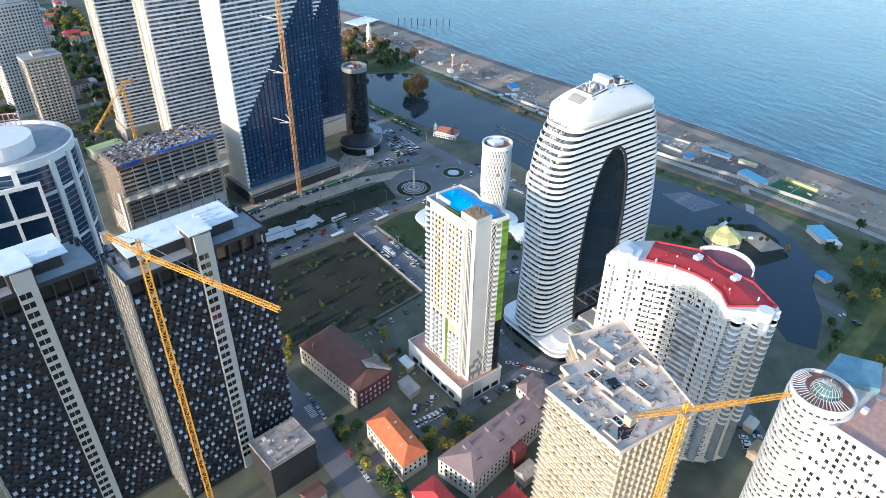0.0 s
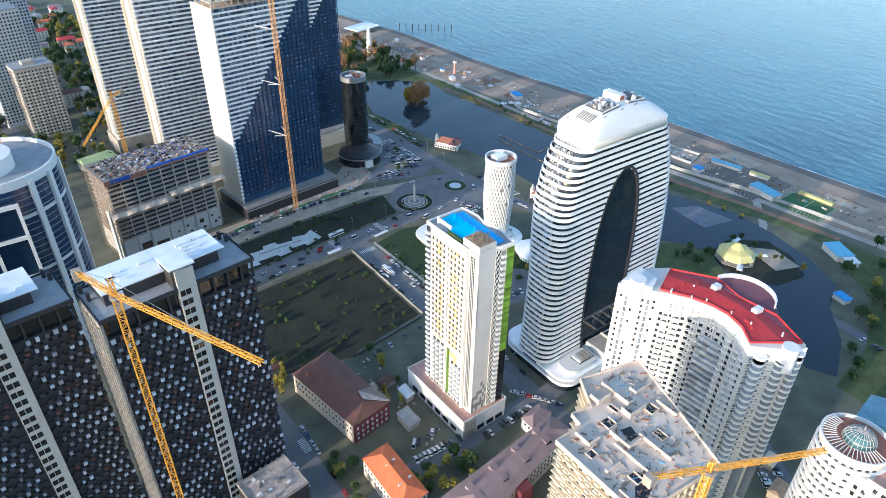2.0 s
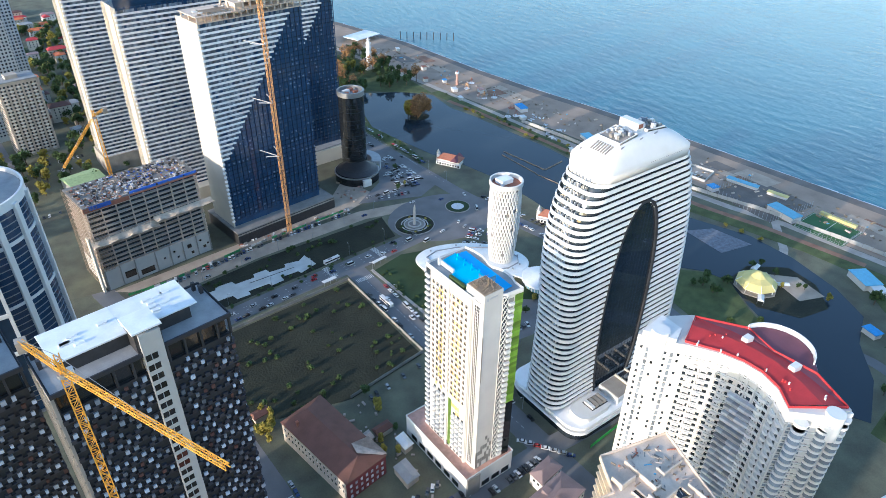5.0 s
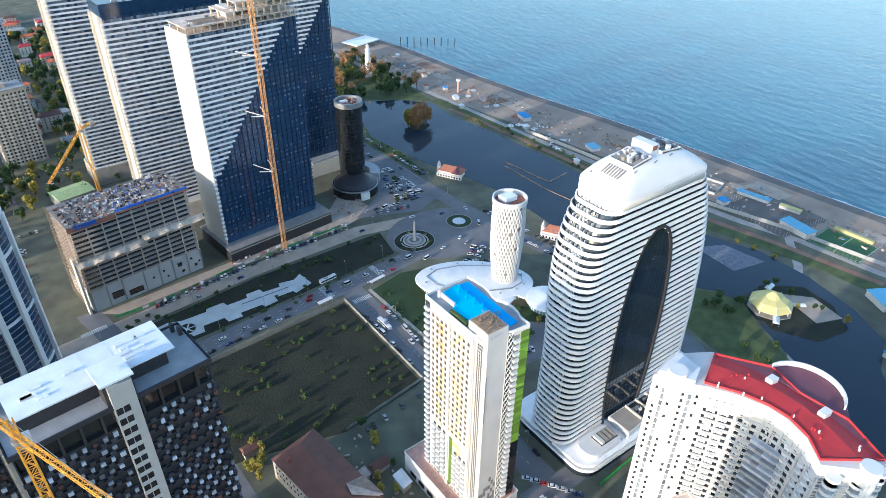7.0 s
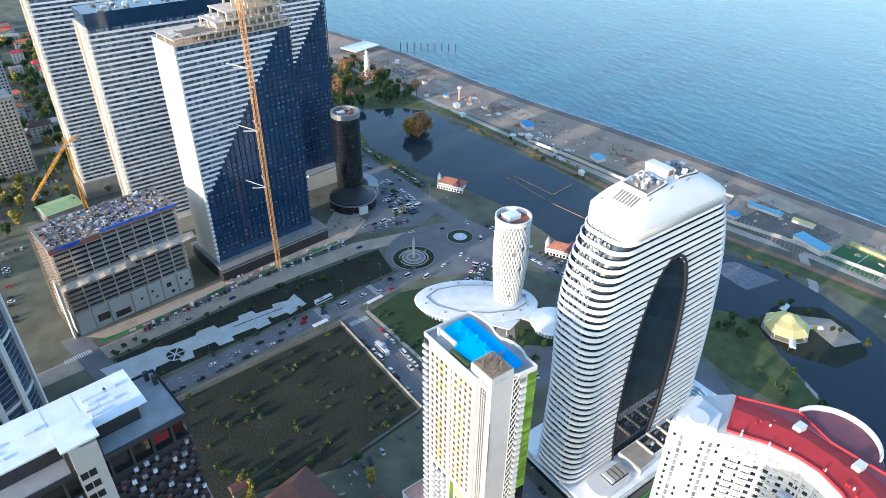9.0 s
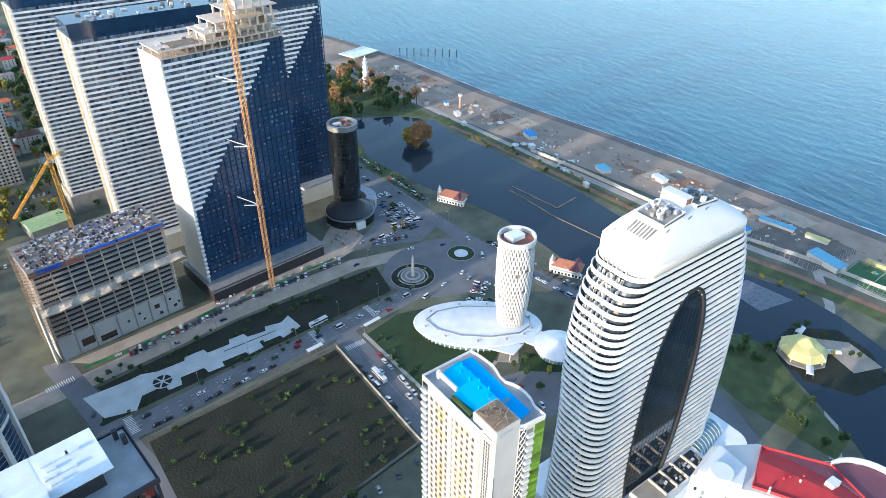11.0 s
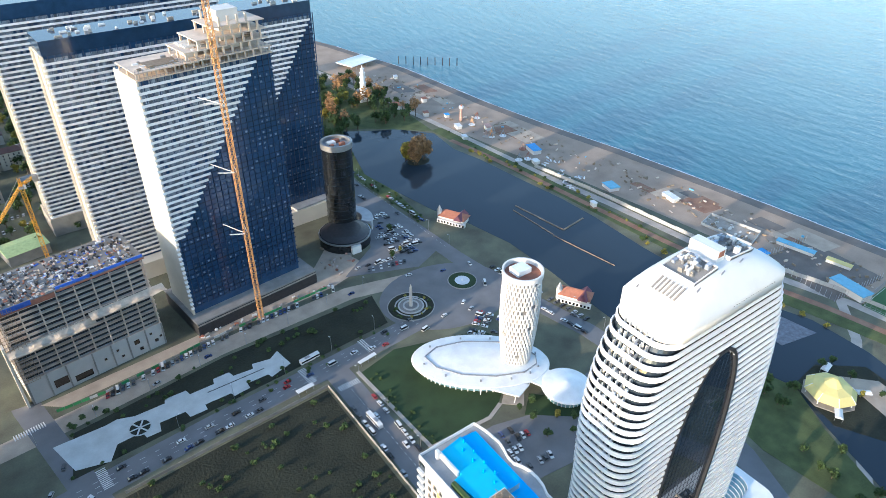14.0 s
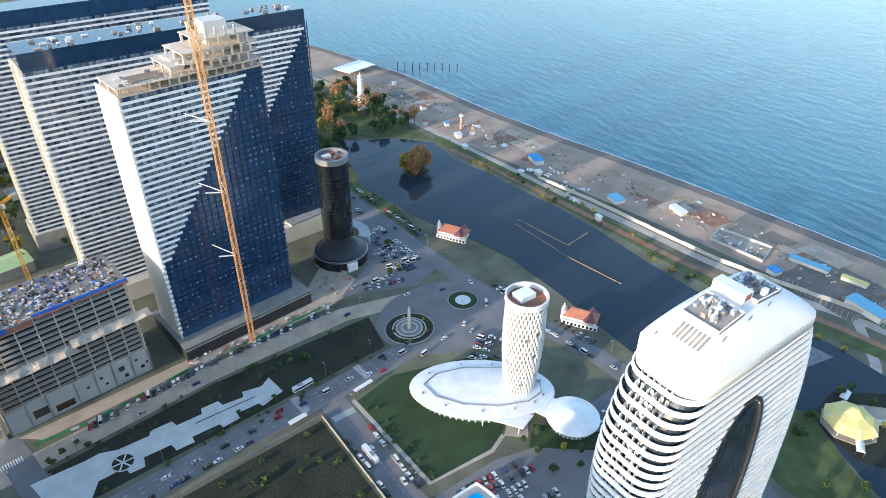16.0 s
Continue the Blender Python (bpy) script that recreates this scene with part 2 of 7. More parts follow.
def ring(x, y, r, z, n=16, ry=None, turn=0.0):
    ry = ry or r
    c, s = math.cos(turn), math.sin(turn)
    out = []
    for i in range(n):
        a = 2 * math.pi * i / n
        u, v = r * math.cos(a), ry * math.sin(a)
        out.append((x + u * c - v * s, y + u * s + v * c, z))
    return out


def part(name, geo, material, parent=None, label="", smooth=False, m=None):
    """One mesh object from a Geo, under a thing or part."""
    ob = new(name, geo.mesh(name, material, smooth) if isinstance(geo, Geo) else geo)
    if parent:
        ob.parent = parent
    if m is not None:
        ob.matrix_basis = m
    return tagged(ob, label)


def thing(name, label, category, m=None, group=""):
    ob = new(name)
    ob.empty_display_size = 0.5
    if m is not None:
        ob.matrix_basis = m
    return tagged(ob, label, category, group)


def structure(name, geo, material, label="", category="", smooth=False):
    return tagged(part(name, geo, material, None, label, smooth), "", category, "", "structure")


def pieces(name, geo, material, parent, places, limit=300, rest="", label=""):
    """Alike pieces: the first of them as objects on one mesh, those past the limit joined into one."""
    me = geo.mesh(name, material)
    for m in places[:limit]:
        part(name, me, material, parent, label, m=m)
    if len(places) > limit:
        g = Geo()
        for m in places[limit:]:
            g.add(geo.v, geo.f, m)
        tagged(part(rest or name + "_field", g, material, parent), kind="stuff")


def at(x, y, z=0.0, rz=0.0, sx=1.0, sy=1.0, sz=1.0):
    return pose(x, y, z, 0, 0, rz) @ Matrix.Diagonal((sx, sy, sz, 1))


def line(a, b, n):
    return [(a[0] + (b[0] - a[0]) * i / n, a[1] + (b[1] - a[1]) * i / n) for i in range(n + 1)]


def arc(cx, cy, r, a0, a1, n, ry=None):
    ry = ry or r
    return [(cx + r * math.cos(radians(a0 + (a1 - a0) * i / n)), cy + ry * math.sin(radians(a0 + (a1 - a0) * i / n))) for i in range(n + 1)]


def along(a, b, z=0.0):
    """The pose of a wall's own frame: x along the wall from a to b, y into it."""
    return pose(a[0], a[1], z, 0, 0, math.degrees(math.atan2(b[1] - a[1], b[0] - a[0])))


# ---------------------------------------------------------------- ground, water, roads
def road_poly(path, w):
    left, right = [], []
    for i, p in enumerate(path):
        a, b = Vector(path[max(i - 1, 0)]), Vector(path[min(i + 1, len(path) - 1)])
        d = (b - a).normalized()
        n = Vector((-d.y, d.x)) * (w / 2)
        left.append(tuple(Vector(p) + n))
        right.append(tuple(Vector(p) - n))
    return left, right


def flat(poly, z0, z1):
    return Geo().prism(poly, z0, z1)


SHORE = [(300, 2400), (455, 1100), (503, 930), (528, 800), (537, 650), (548, 560), (562, 480), (574, 380), (584, 265), (592, 170), (605, 40), (640, -400)]
LAKE = [(370, 668), (352, 610), (341, 574), (346, 533), (353, 490), (364, 455), (371, 417), (370, 372), (366, 330), (364, 300), (374, 262), (398, 232),
        (402, 216), (388, 190), (370, 150), (345, 112), (352, 98), (385, 112), (410, 132), (438, 143), (453, 168), (464, 205), (466, 240), (455, 272), (445, 300),
        (446, 356), (450, 408), (450, 444), (446, 487), (442, 540), (436, 572), (442, 612), (418, 642), (392, 654)]
structure("ground", flat([(-2500, -1500), (640, -1500), (640, -400)] + SHORE[::-1] + [(300, 3000), (-2500, 3000)], -3, 0), M_GROUND, "dusty built-up city ground with patches of weeds", "ground")
structure("sea", flat([(-200, 4500), (280, 2400)] + [(x - 25, y) for x, y in SHORE[1:]] + [(600, -1500), (6000, -1500), (6000, 4500)], -4, -0.9), M_SEA, "calm blue sea with fine ripples", "sea")
structure("beach", flat([(x - 78, y) for x, y in SHORE] + [(x + 1, y) for x, y in SHORE[::-1]], -2, 0.05), M_SAND, "dark sandy shingle beach in long evening shadows", "beach")
structure("shore_edge", flat([(x - 9, y) for x, y in SHORE] + [(x + 2, y) for x, y in SHORE[::-1]], -2, 0.1), M_SHINGLE, "wet shingle along the waterline", "beach")
structure("lake", flat(LAKE, -1.0, 0.12), M_LAKE, "still dark park lake", "lake")
PROM = [(430, 900), (440, 800), (450, 715), (458, 640), (463, 560), (468, 480), (476, 415), (482, 335), (492, 275), (503, 235), (512, 150), (520, 0)]
lp, rp = road_poly(PROM, 7)
structure("promenade", flat(lp + rp[::-1], -0.5, 0.10), M_PAVE, "pale paved seaside promenade", "promenade")
ROADS = [
    ("avenue_road", [(-120, 338), (-20, 356), (70, 366), (140, 373), (196, 376), (240, 379), (285, 383), (312, 392)], 15, M_ASPH),
    ("upper_road", [(-120, 392), (-20, 408), (70, 417), (158, 428), (245, 431), (300, 418)], 13, M_DUST),
    ("cross_street", [(204, 120), (204, 190), (204, 280), (204, 372)], 14, M_ASPH),
    ("west_street", [(84, 20), (85, 150), (86, 240), (82, 330), (60, 440), (40, 600), (30, 800)], 13, M_ASPH),
    ("lakeside_road", [(330, 760), (322, 640), (322, 540), (326, 470), (328, 425), (334, 370), (345, 315), (348, 260), (338, 205), (318, 160), (280, 110), (250, 60)], 13, M_ASPH),
    ("south_street", [(84, 176), (130, 184), (204, 184), (300, 176), (330, 190)], 11, M_ASPH),
    ("park_path", [(352, 150), (392, 175), (420, 190), (470, 215), (500, 240)], 6, M_PAVE),
    ("park_path", [(392, 175), (400, 120), (390, 40), (380, -60)], 8, M_ASPH),
]
for i, (nm, path, w, mt) in enumerate(ROADS):
    a, b = road_poly(path, w)
    structure(nm, flat(a + b[::-1], -0.4, 0.05 + 0.006 * i), mt, "worn city street", "road")
# forecourt with the two roundabouts
structure("roundabout_forecourt", flat(ring2 := [(p[0], p[1]) for p in ring(296, 394, 44, 0, 40, 34, radians(-10))], -0.4, 0.11), M_ASPH, "open asphalt forecourt with roundabouts", "road")
structure("car_park", flat([(252, 448), (300, 430), (322, 440), (318, 560), (290, 545), (300, 500), (285, 470)], -0.4, 0.115), M_ASPH, "crowded asphalt car park", "car park")
structure("car_park", flat([(214, 256), (300, 246), (335, 262), (330, 290), (268, 285), (250, 290), (214, 290)], -0.4, 0.12), M_ASPH, "asphalt car park", "car park")
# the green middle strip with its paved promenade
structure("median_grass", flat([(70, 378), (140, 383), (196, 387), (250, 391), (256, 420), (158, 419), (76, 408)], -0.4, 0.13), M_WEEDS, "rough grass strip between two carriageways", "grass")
pl = [(66, 404), (72, 383), (87, 379), (92, 388), (104, 389), (105, 384), (112, 384), (113, 390), (126, 390), (127, 385), (136, 385), (136, 389), (150, 389), (151, 386),
      (160, 387), (160, 391), (172, 391), (173, 388), (186, 392), (184, 406), (178, 402), (168, 404), (167, 400), (156, 401), (155, 405), (146, 405), (145, 401), (132, 401), (131, 405), (120, 405), (119, 402), (104, 402), (96, 405), (90, 404)]
plaza = structure("plaza", flat(pl, -0.4, 0.2), M_PLAZA, "pale stone-paved promenade in the grass strip", "plaza")
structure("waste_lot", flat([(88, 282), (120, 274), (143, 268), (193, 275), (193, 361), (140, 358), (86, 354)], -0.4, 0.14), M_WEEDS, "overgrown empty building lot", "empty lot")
structure("lawn", flat([(214, 362), (217, 298), (252, 296), (262, 300), (300, 330), (292, 352), (240, 368)], -0.4, 0.16), M_LAWN, "mown lawn round the low white hall", "lawn")
structure("lawn", flat([(268, 286), (298, 262), (306, 270), (280, 296)], -0.4, 0.16), M_LAWN, "mown lawn beside the low white hall", "lawn")
structure("lawn_path", Geo().strip([(213, 364), (216, 297), (252, 294.5), (263, 299)], -1.6, 0.6, -0.3, 0.22), M_PAVE, "pale footpath along the lawn", "path")
structure("hall_forecourt", flat([(263, 299), (272, 291), (282, 302), (274, 308)], -0.3, 0.21), M_PAVE, "paved forecourt of the low white hall", "path")
a, b = road_poly([(446, 590), (452, 545), (457, 480), (461, 420), (466, 350), (474, 290), (486, 240), (497, 170)], 5.5)
structure("garden_path", flat(a + b[::-1], -0.4, 0.20), M_REDPATH, "brick-red garden path beside the promenade", "path")
a, b = road_poly([(450, 620), (455, 545), (459, 480), (461, 420), (464, 350), (463, 300), (476, 250), (485, 205), (492, 120), (500, 20)], 13)
structure("lake_bank", flat(a + b[::-1], -0.4, 0.17), M_GRASS, "grassy strip between lake and promenade", "grass")
structure("park_lawn", flat([(372, 258), (398, 230), (402, 214), (386, 190), (368, 152), (352, 150), (348, 200), (356, 240), (360, 300)], -0.4, 0.15), M_GRASS, "park lawn beside the lake", "lawn")
structure("park_lawn", flat([(402, 216), (428, 218), (450, 200), (446, 178), (428, 160), (404, 165), (392, 188)], -0.4, 0.19), M_WEEDS, "worn island park ground", "lawn")
structure("park_lawn", flat([(345, 95), (390, 100), (440, 120), (480, 170), (520, 100), (520, -200), (330, -200)], -0.4, 0.13), M_GRASS, "wooded park ground", "lawn")
structure("lake_bank", flat([(330, 760), (333, 640), (330, 560), (336, 480), (340, 482), (346, 533), (341, 574), (352, 612), (372, 672), (395, 660), (445, 618), (452, 700), (430, 800)], -0.4, 0.14), M_GRASS, "green bank at the head of the lake", "grass")


# ---------------------------------------------------------------- towers
def striped_slab(m, L, D, H, top, label, cut, ribs=True):
    """A long slab tower: white balcony bands where x is below the slanting cut, dark blue glass elsewhere."""
    t = thing("slab_tower", label, "high-rise", m)
    part("core", Geo().box(0.6, L - 0.6, 1.2, D - 0.6, 0, H), M_BLUEGL, t, "dark blue glazed core")
    n = int((H - 14) / 3.2)
    for k in range(n):
        z = 14 + k * 3.2
        x1 = max(0, min(L, cut(z)))
        if x1 > 4:
            part("balcony_band", Geo().box(0.3, x1, 0, 0.45, z, z + 1.3), M_STRIPE, t, "white balcony parapet")
        if x1 < L - 2:
            g = Geo().box(x1, L, 0.75, 1.25, z + 0.2, z + 0.75)
            part("glazed_floor_edge", g, M_BLUEGL, t)
    # dark bay dividers and small bright fittings on the glass
    fins = Geo()
    x = 3.0
    while x < L:
        fins.box(x, x + 0.35, 0.55, 1.3, 14, H)
        x += 3.6
    tagged(part("bay_fin", fins, M_BLUEFIN, t), kind="stuff")
    bays = Geo()
    for k in range(n):
        z = 14 + k * 3.2
        x1 = max(0, min(L, cut(z)))
        for j in range(int(x1 / 1.8)):
            if random.random() < 0.88:
                bays.box(0.5 + j * 1.8, 2.15 + j * 1.8, 0.95, 1.19, z + 1.25, z + 3.15)
    tagged(part("window_bay", bays, M_BAYGL, t, "grey balcony windows"), kind="stuff")
    lights = Geo()
    for k in range(n):
        z = 14 + k * 3.2
        for j in range(int(L / 3.6)):
            xx = 3.4 + j * 3.6 + random.random() * 1.5
            if xx > cut(z) + 1 and random.random() < 0.35:
                lights.box(xx, xx + 0.6 + random.random() * 0.8, 0.95, 1.24, z + 1.3, z + 2.3)
    tagged(part("window_blind", lights, M_BLIND, t), kind="stuff")
    # end wall with vertical ribs and stepped edge
    part("end_wall", Geo().box(0, 0.9, 0.3, D, 0, H), M_CREAM, t, "sunlit cream end wall")
    if ribs:
        for y in (3.0, 6.5, D - 8.0, D - 4.5):
            # proud grey strip; its colour gives the dark gap between the ribs
            part("end_recess", Geo().box(-0.06, 0.1, y, y + 1.6, 12, H - 1), M_CONCD, t, "grey strip painted as recess shade")
        for y in (1.0, 5.2, D - 6.0, D - 1.5):
            part("end_fin", Geo().box(-0.9, 0.05, y, y + 0.7, 8, H), M_CREAM, t, "cream vertical fin")
    e = Geo()
    for k in range(n):
        z = 14 + k * 3.2
        e.box(-0.7, 1.2, -0.25, 0.9, z, z + 1.3)
    tagged(part("corner_ledge", e, M_BAND, t), kind="stuff")
    return t


H3 = 152.0
t3 = striped_slab(pose(153.7, 453, 0, 0, 0, 7), 74, 30, H3, H3, "striped slab tower with an unfinished concrete top", lambda z: (z - 52) / 98 * 66 - 1 if z > 54 else 0, False)
part("podium", Geo().box(-2.5, 80, -9, 36, 0, 9), M_DKSTEEL, t3, "dark glazed podium")
part("podium_roof", Geo().box(-2.7, 80.2, -9.2, 36, 9, 9.8), M_CONCD, t3, "dusty podium roof")
H2 = 150.0
t2 = striped_slab(pose(124.3, 529, 0, 0, 0, 3), 165, 27, H2, H2, "long striped slab tower with a dark blue crown", lambda z: 165 - (149 - z) * 0.63 if z > 20 else 60)
part("crown", Geo().box(0.5, 164, 0.8, 26, H2, H2 + 8), M_BLUEGL, t2, "dark blue glazed crown")
part("podium", Geo().box(-8, 175, -8, 40, 0, 12), M_CREAM, t2, "plain concrete podium")
t1 = striped_slab(pose(106.5, 617, 0, 0, 0, 3), 150, 27, 152, 152, "long striped slab tower with a blue glazed crown", lambda z: 150)
part("podium", Geo().box(-2, 150, -1.5, 29, 0, 14), M_CONC, t1, "plain concrete podium")
part("crown", Geo().box(0.5, 149, 0.8, 26, 152, 161), M_BLUEGL, t1, "dark blue glazed crown")


def roundrect(cx, w, y0, y1, r, n=6):
    """Plan path, clockwise from the front middle going to -x."""
    pts = []
    for (ax, ay), a0 in (((cx - w + r, y0 + r), 270), ((cx - w + r, y1 - r), 180), ((cx + w - r, y1 - r), 90), ((cx + w - r, y0 + r), 0)):
        pts += [(ax + r * math.cos(radians(a0 - 90 * i / n)), ay + r * math.sin(radians(a0 - 90 * i / n))) for i in range(n + 1)]
    return pts


CX, CY0, CY1 = 259.0, 191.5, 215.0


def hotel_half(z):
    """Half the width of the tower at a height: a squarish arch."""
    if z > 70:
        return 43.5 * max(0.0, 1 - ((z - 70) / 79.5) ** 2.6) ** (1 / 2.6)
    return 43.5 + 2.0 * (70 - z) / 70


def hotel_mid(z):
    """The arch leans a little towards -x as it rises."""
    u = min(1.0, max(0.0, (z - 50) / 80))
    return 259.5 - 5.0 * u * u * (3 - 2 * u)


OVX, OVZ, OVW, OVH = 256.3, 55.0, 16.0, 63.5


def oval_half(z):
    u = (z - OVZ) / OVH
    return OVW * math.sqrt(max(0.0, 1 - abs(u) ** 2.6))


hotel = thing("arched_hotel_tower", "white arched hotel tower with striped balconies and a dark glass oval", "hotel")
rings = []
for k in range(40):
    z = 8 + k * (134.5 - 8) / 39
    w = hotel_half(z) - 1.7
    rings.append([(x, y, z) for x, y in roundrect(hotel_mid(z), w, CY0 + 1.5, CY1 - 1.5, 5.5)])
part("glass_core", Geo().loft(rings), M_GLASS, hotel, "dark recessed glazing behind the bands")
room_doors, loungers = Geo(), Geo()
for k in range(38):
    z = 11 + k * 3.3
    if z > 134:
        break
    w, hm = hotel_half(z + 0.9), hotel_mid(z + 0.9)
    pth = roundrect(hm, w, CY0, CY1, 7.5)
    ov = oval_half(z + 0.9)
    if ov > 1:
        pth = [(OVX - ov, CY0)] + pth + [(OVX + ov, CY0)]
    part("balcony_band", Geo().strip(pth, 0.0, 0.5, z, z + 1.75, ov <= 1), M_BAND, hotel, "white curved balcony band")
    part("floor_slab", Geo().prism(roundrect(hm, w - 0.4, CY0 + 0.6, CY1 - 0.4, 6), z, z + 0.25) if ov <= 1 else Geo().prism(roundrect(hm, w - 0.4, CY0 + 2.7, CY1 - 0.4, 6), z, z + 0.25), M_CONCD, hotel)
    if z > 88:
        for i in range(6):
            y = CY0 + 6.6 + i * 2.0
            part("balcony_divider", Geo().box(hm - w + 0.5, hm - w + 2.4, y, y + 0.2, z + 0.25, z + 2.9), M_LITPAN, hotel)
    for i in range(7):
        y = CY0 + 6.5 + i * 1.6
        if random.random() < 0.6:
            room_doors.box(hm - w + 1.55, hm - w + 1.75, y, y + 0.9, z + 0.3, z + 2.9)
        if random.random() < 0.35:
            loungers.box(hm - w + 0.6, hm - w + 1.3, y, y + 0.7, z + 0.25, z + 1.9 + random.random() * 0.6)
tagged(part("room_curtain", room_doors, M_CREAM, hotel, "pale curtained balcony doors"), kind="stuff")
tagged(part("balcony_chair", loungers, M_SHUT, hotel, "grey chairs on the balconies"), kind="stuff")
# dark oval glazing
og = Geo()
pts = []
for i in range(48):
    a = 2 * math.pi * i / 48
    sn, c = math.sin(a), math.cos(a)
    pts.append((OVX + OVW * abs(c) ** (2 / 2.3) * (1 if c > 0 else -1), OVZ + OVH * abs(sn) ** (2 / 2.3) * (1 if sn > 0 else -1)))
og.loft([[(x, CY0 + 0.9, z) for x, z in pts], [(x, CY0 + 2.4, z) for x, z in pts]])
part("oval_glazing", og, M_OVALGL, hotel, "tall dark glass oval")
fr = Geo()
for i in range(48):
    a, b = pts[i], pts[(i + 1) % 48]
    fr.beam((a[0], CY0 + 0.4, a[1]), (b[0], CY0 + 0.4, b[1]), 1.0, 1.3)
part("oval_frame", fr, M_DARKWALL, hotel, "dark frame round the oval")
mg = Geo()
for k in range(36):
    z = 11 + k * 3.3
    o = oval_half(z)
    if o > 2:
        mg.box(OVX - o, OVX + o, CY0 + 0.82, CY0 + 0.91, z, z + 0.12)
for j in range(-6, 7):
    x = j * 2.4
    h = (OVH - 0.5) * max(0, 1 - (abs(x) / OVW) ** 2.6) ** 0.5
    mg.box(OVX + x, OVX + x + 0.12, CY0 + 0.8, CY0 + 0.905, max(10, OVZ - h), OVZ + h)
tagged(part("oval_mullion", mg, M_OVALGL, hotel), kind="stuff")
# rounded white roof shell: the arch in elevation, capped lower towards both long edges


def roof_cap(y):
    f, b = min(1.0, (y - CY0) / 10.5), min(1.0, (CY1 - y) / 5.0)
    return min(138.2 + 11.6 * (1 - (1 - f) ** 2.0), 142.5 + 7.3 * (1 - (1 - b) ** 2.0))


def roof_z(x, y):
    """Height of the roof shell at a place: the arch and the cap, blended where they meet."""
    u = min(1.0, abs(x - hotel_mid(140)) / 43.5)
    a, b = 70 + 80.3 * (1 - u ** 2.6) ** (1 / 2.6) - 120, roof_cap(y) + 0.6 - 120
    return 120 + (max(a, 0.1) ** -9 + b ** -9) ** (-1 / 9)


rg = []
xl, xr = hotel_mid(140) - hotel_half(136.2), hotel_mid(140) + hotel_half(136.2)
for dy in (0.0, 0.5, 1.2, 2.2, 3.6, 5.5, 8, 11.75, 15.5, 18, 19.9, 21.3, 22.3, 23.0, 23.5):
    y = CY0 + dy
    inset = 5.0 * max(0.0, 1 - min(dy, 23.5 - dy) / 6.0) ** 2
    row = []
    for i in range(49):
        v = math.cos(math.pi * i / 48)
        x = (xl + xr) / 2 - v * ((xr - xl) / 2 - inset)
        row.append((x, y, max(136.0, roof_z(x, y))))
    row += [(row[-1][0], y, 134.6), (row[0][0], y, 134.6)]
    rg.append(row)
part("roof_shell", Geo().loft(rg), M_WHITE, hotel, "smooth white curved roof shell", True)
# podium of the hotel
part("podium", Geo().prism(roundrect(268, 51, 177, 226, 9), 0, 4.4), M_GLASS, hotel, "glazed podium")
part("podium_band", Geo().prism(roundrect(268, 52, 176, 227, 9), 4.4, 6.2), M_BAND, hotel, "white podium band")
part("podium_upper", Geo().prism(roundrect(268, 50, 178, 225, 9), 6.2, 8.0), M_GLASS, hotel)
part("podium_roof", Geo().prism(roundrect(268, 52, 176, 227, 9), 8.0, 9.6), M_BAND, hotel, "white podium roof edge")

# ---------------------------------------------------------------- helpers for facades
def wall_places(a, b, z0, z1, floor, bay, first=None, skip=0.0, off=0.0, stagger=0.0):
    """Poses on a wall from a to b (outside on the right hand of a -> b), floor by floor, from the top down."""
    L = math.hypot(b[0] - a[0], b[1] - a[1])
    n = max(1, int(L / bay))
    pad = (L - n * bay) / 2 if first is None else first
    out = []
    k = 0
    z = z1 - floor
    while z >= z0 - 0.01:
        for j in range(n):
            x = pad + bay * (j + 0.5) + (stagger if k % 2 else -stagger)
            if random.random() >= skip and 0.3 < x < L - 0.3:
                out.append(along(a, b, z) @ Matrix.Translation((x, -off, 0)))
        z -= floor
        k += 1
    return out


def unit(w, d, h):
    """A small box, centred across, standing proud of its wall by d."""
    return Geo().box(-w / 2, w / 2, -d, 0.1, 0, h)


def window_geo(w, h):
    """A window: a glass plate set behind a shallow surround."""
    return Geo().box(-w / 2, w / 2, -0.06, 0.1, 0, h)


def parapet(poly, z, h=1.1, w=0.35):
    return Geo().strip(poly, 0.0, w, z, z + h, True)


# white slender block with rooftop pool
PZ = 106.0
pool_t = thing("pool_block", "slender white block with yellow panels and a blue rooftop pool", "apartment block", pose(158.5, 184, 0, 0, 0, 1))
WX = 1.7
wave = [(22, 2.2), (22.1, 7.1), (23.3, 10), (23.8, 12.8), (23.7, 15.5), (23.0, 18.1), (21.7, 20.3), (21.9, 23), (22.8, 25.5), (23.5, 28.5), (23.1, 34), (22, 38.5)]
plan = [(2.6, 5), (12.5, 5), (12.5, 3.2)] + wave + [(WX, 38.5), (WX, 9), (2.6, 9)]
part("body", Geo().prism(plan, 12, PZ - 0.4), M_WHITE2, pool_t, "white rendered body")
part("roof_deck", Geo().prism(plan, PZ - 0.4, PZ), M_ROOFG, pool_t, "grey roof deck")
part("parapet", parapet([(WX, 9), (WX, 38.5)] + wave[::-1] + [(14, 3)], PZ - 0.4, 1.5), M_WHITE, pool_t, "white parapet")
part("pool_deck", Geo().prism([(7, 35.4), (15.4, 36.6), (14.5, 14.8), (5.6, 14.6), (4.4, 25.5), (7.2, 26)], PZ, PZ + 1.1), M_CYAN, pool_t, "light blue pool deck")
part("deck_wall", Geo().box(6.2, 6.9, 26.5, 35.2, PZ, PZ + 2.0), M_WHITE, pool_t, "white deck wall")
part("deck_chimney", Geo().box(5.2, 6.1, 34.4, 35.4, PZ, PZ + 3.4), M_WHITE, pool_t, "white flue")
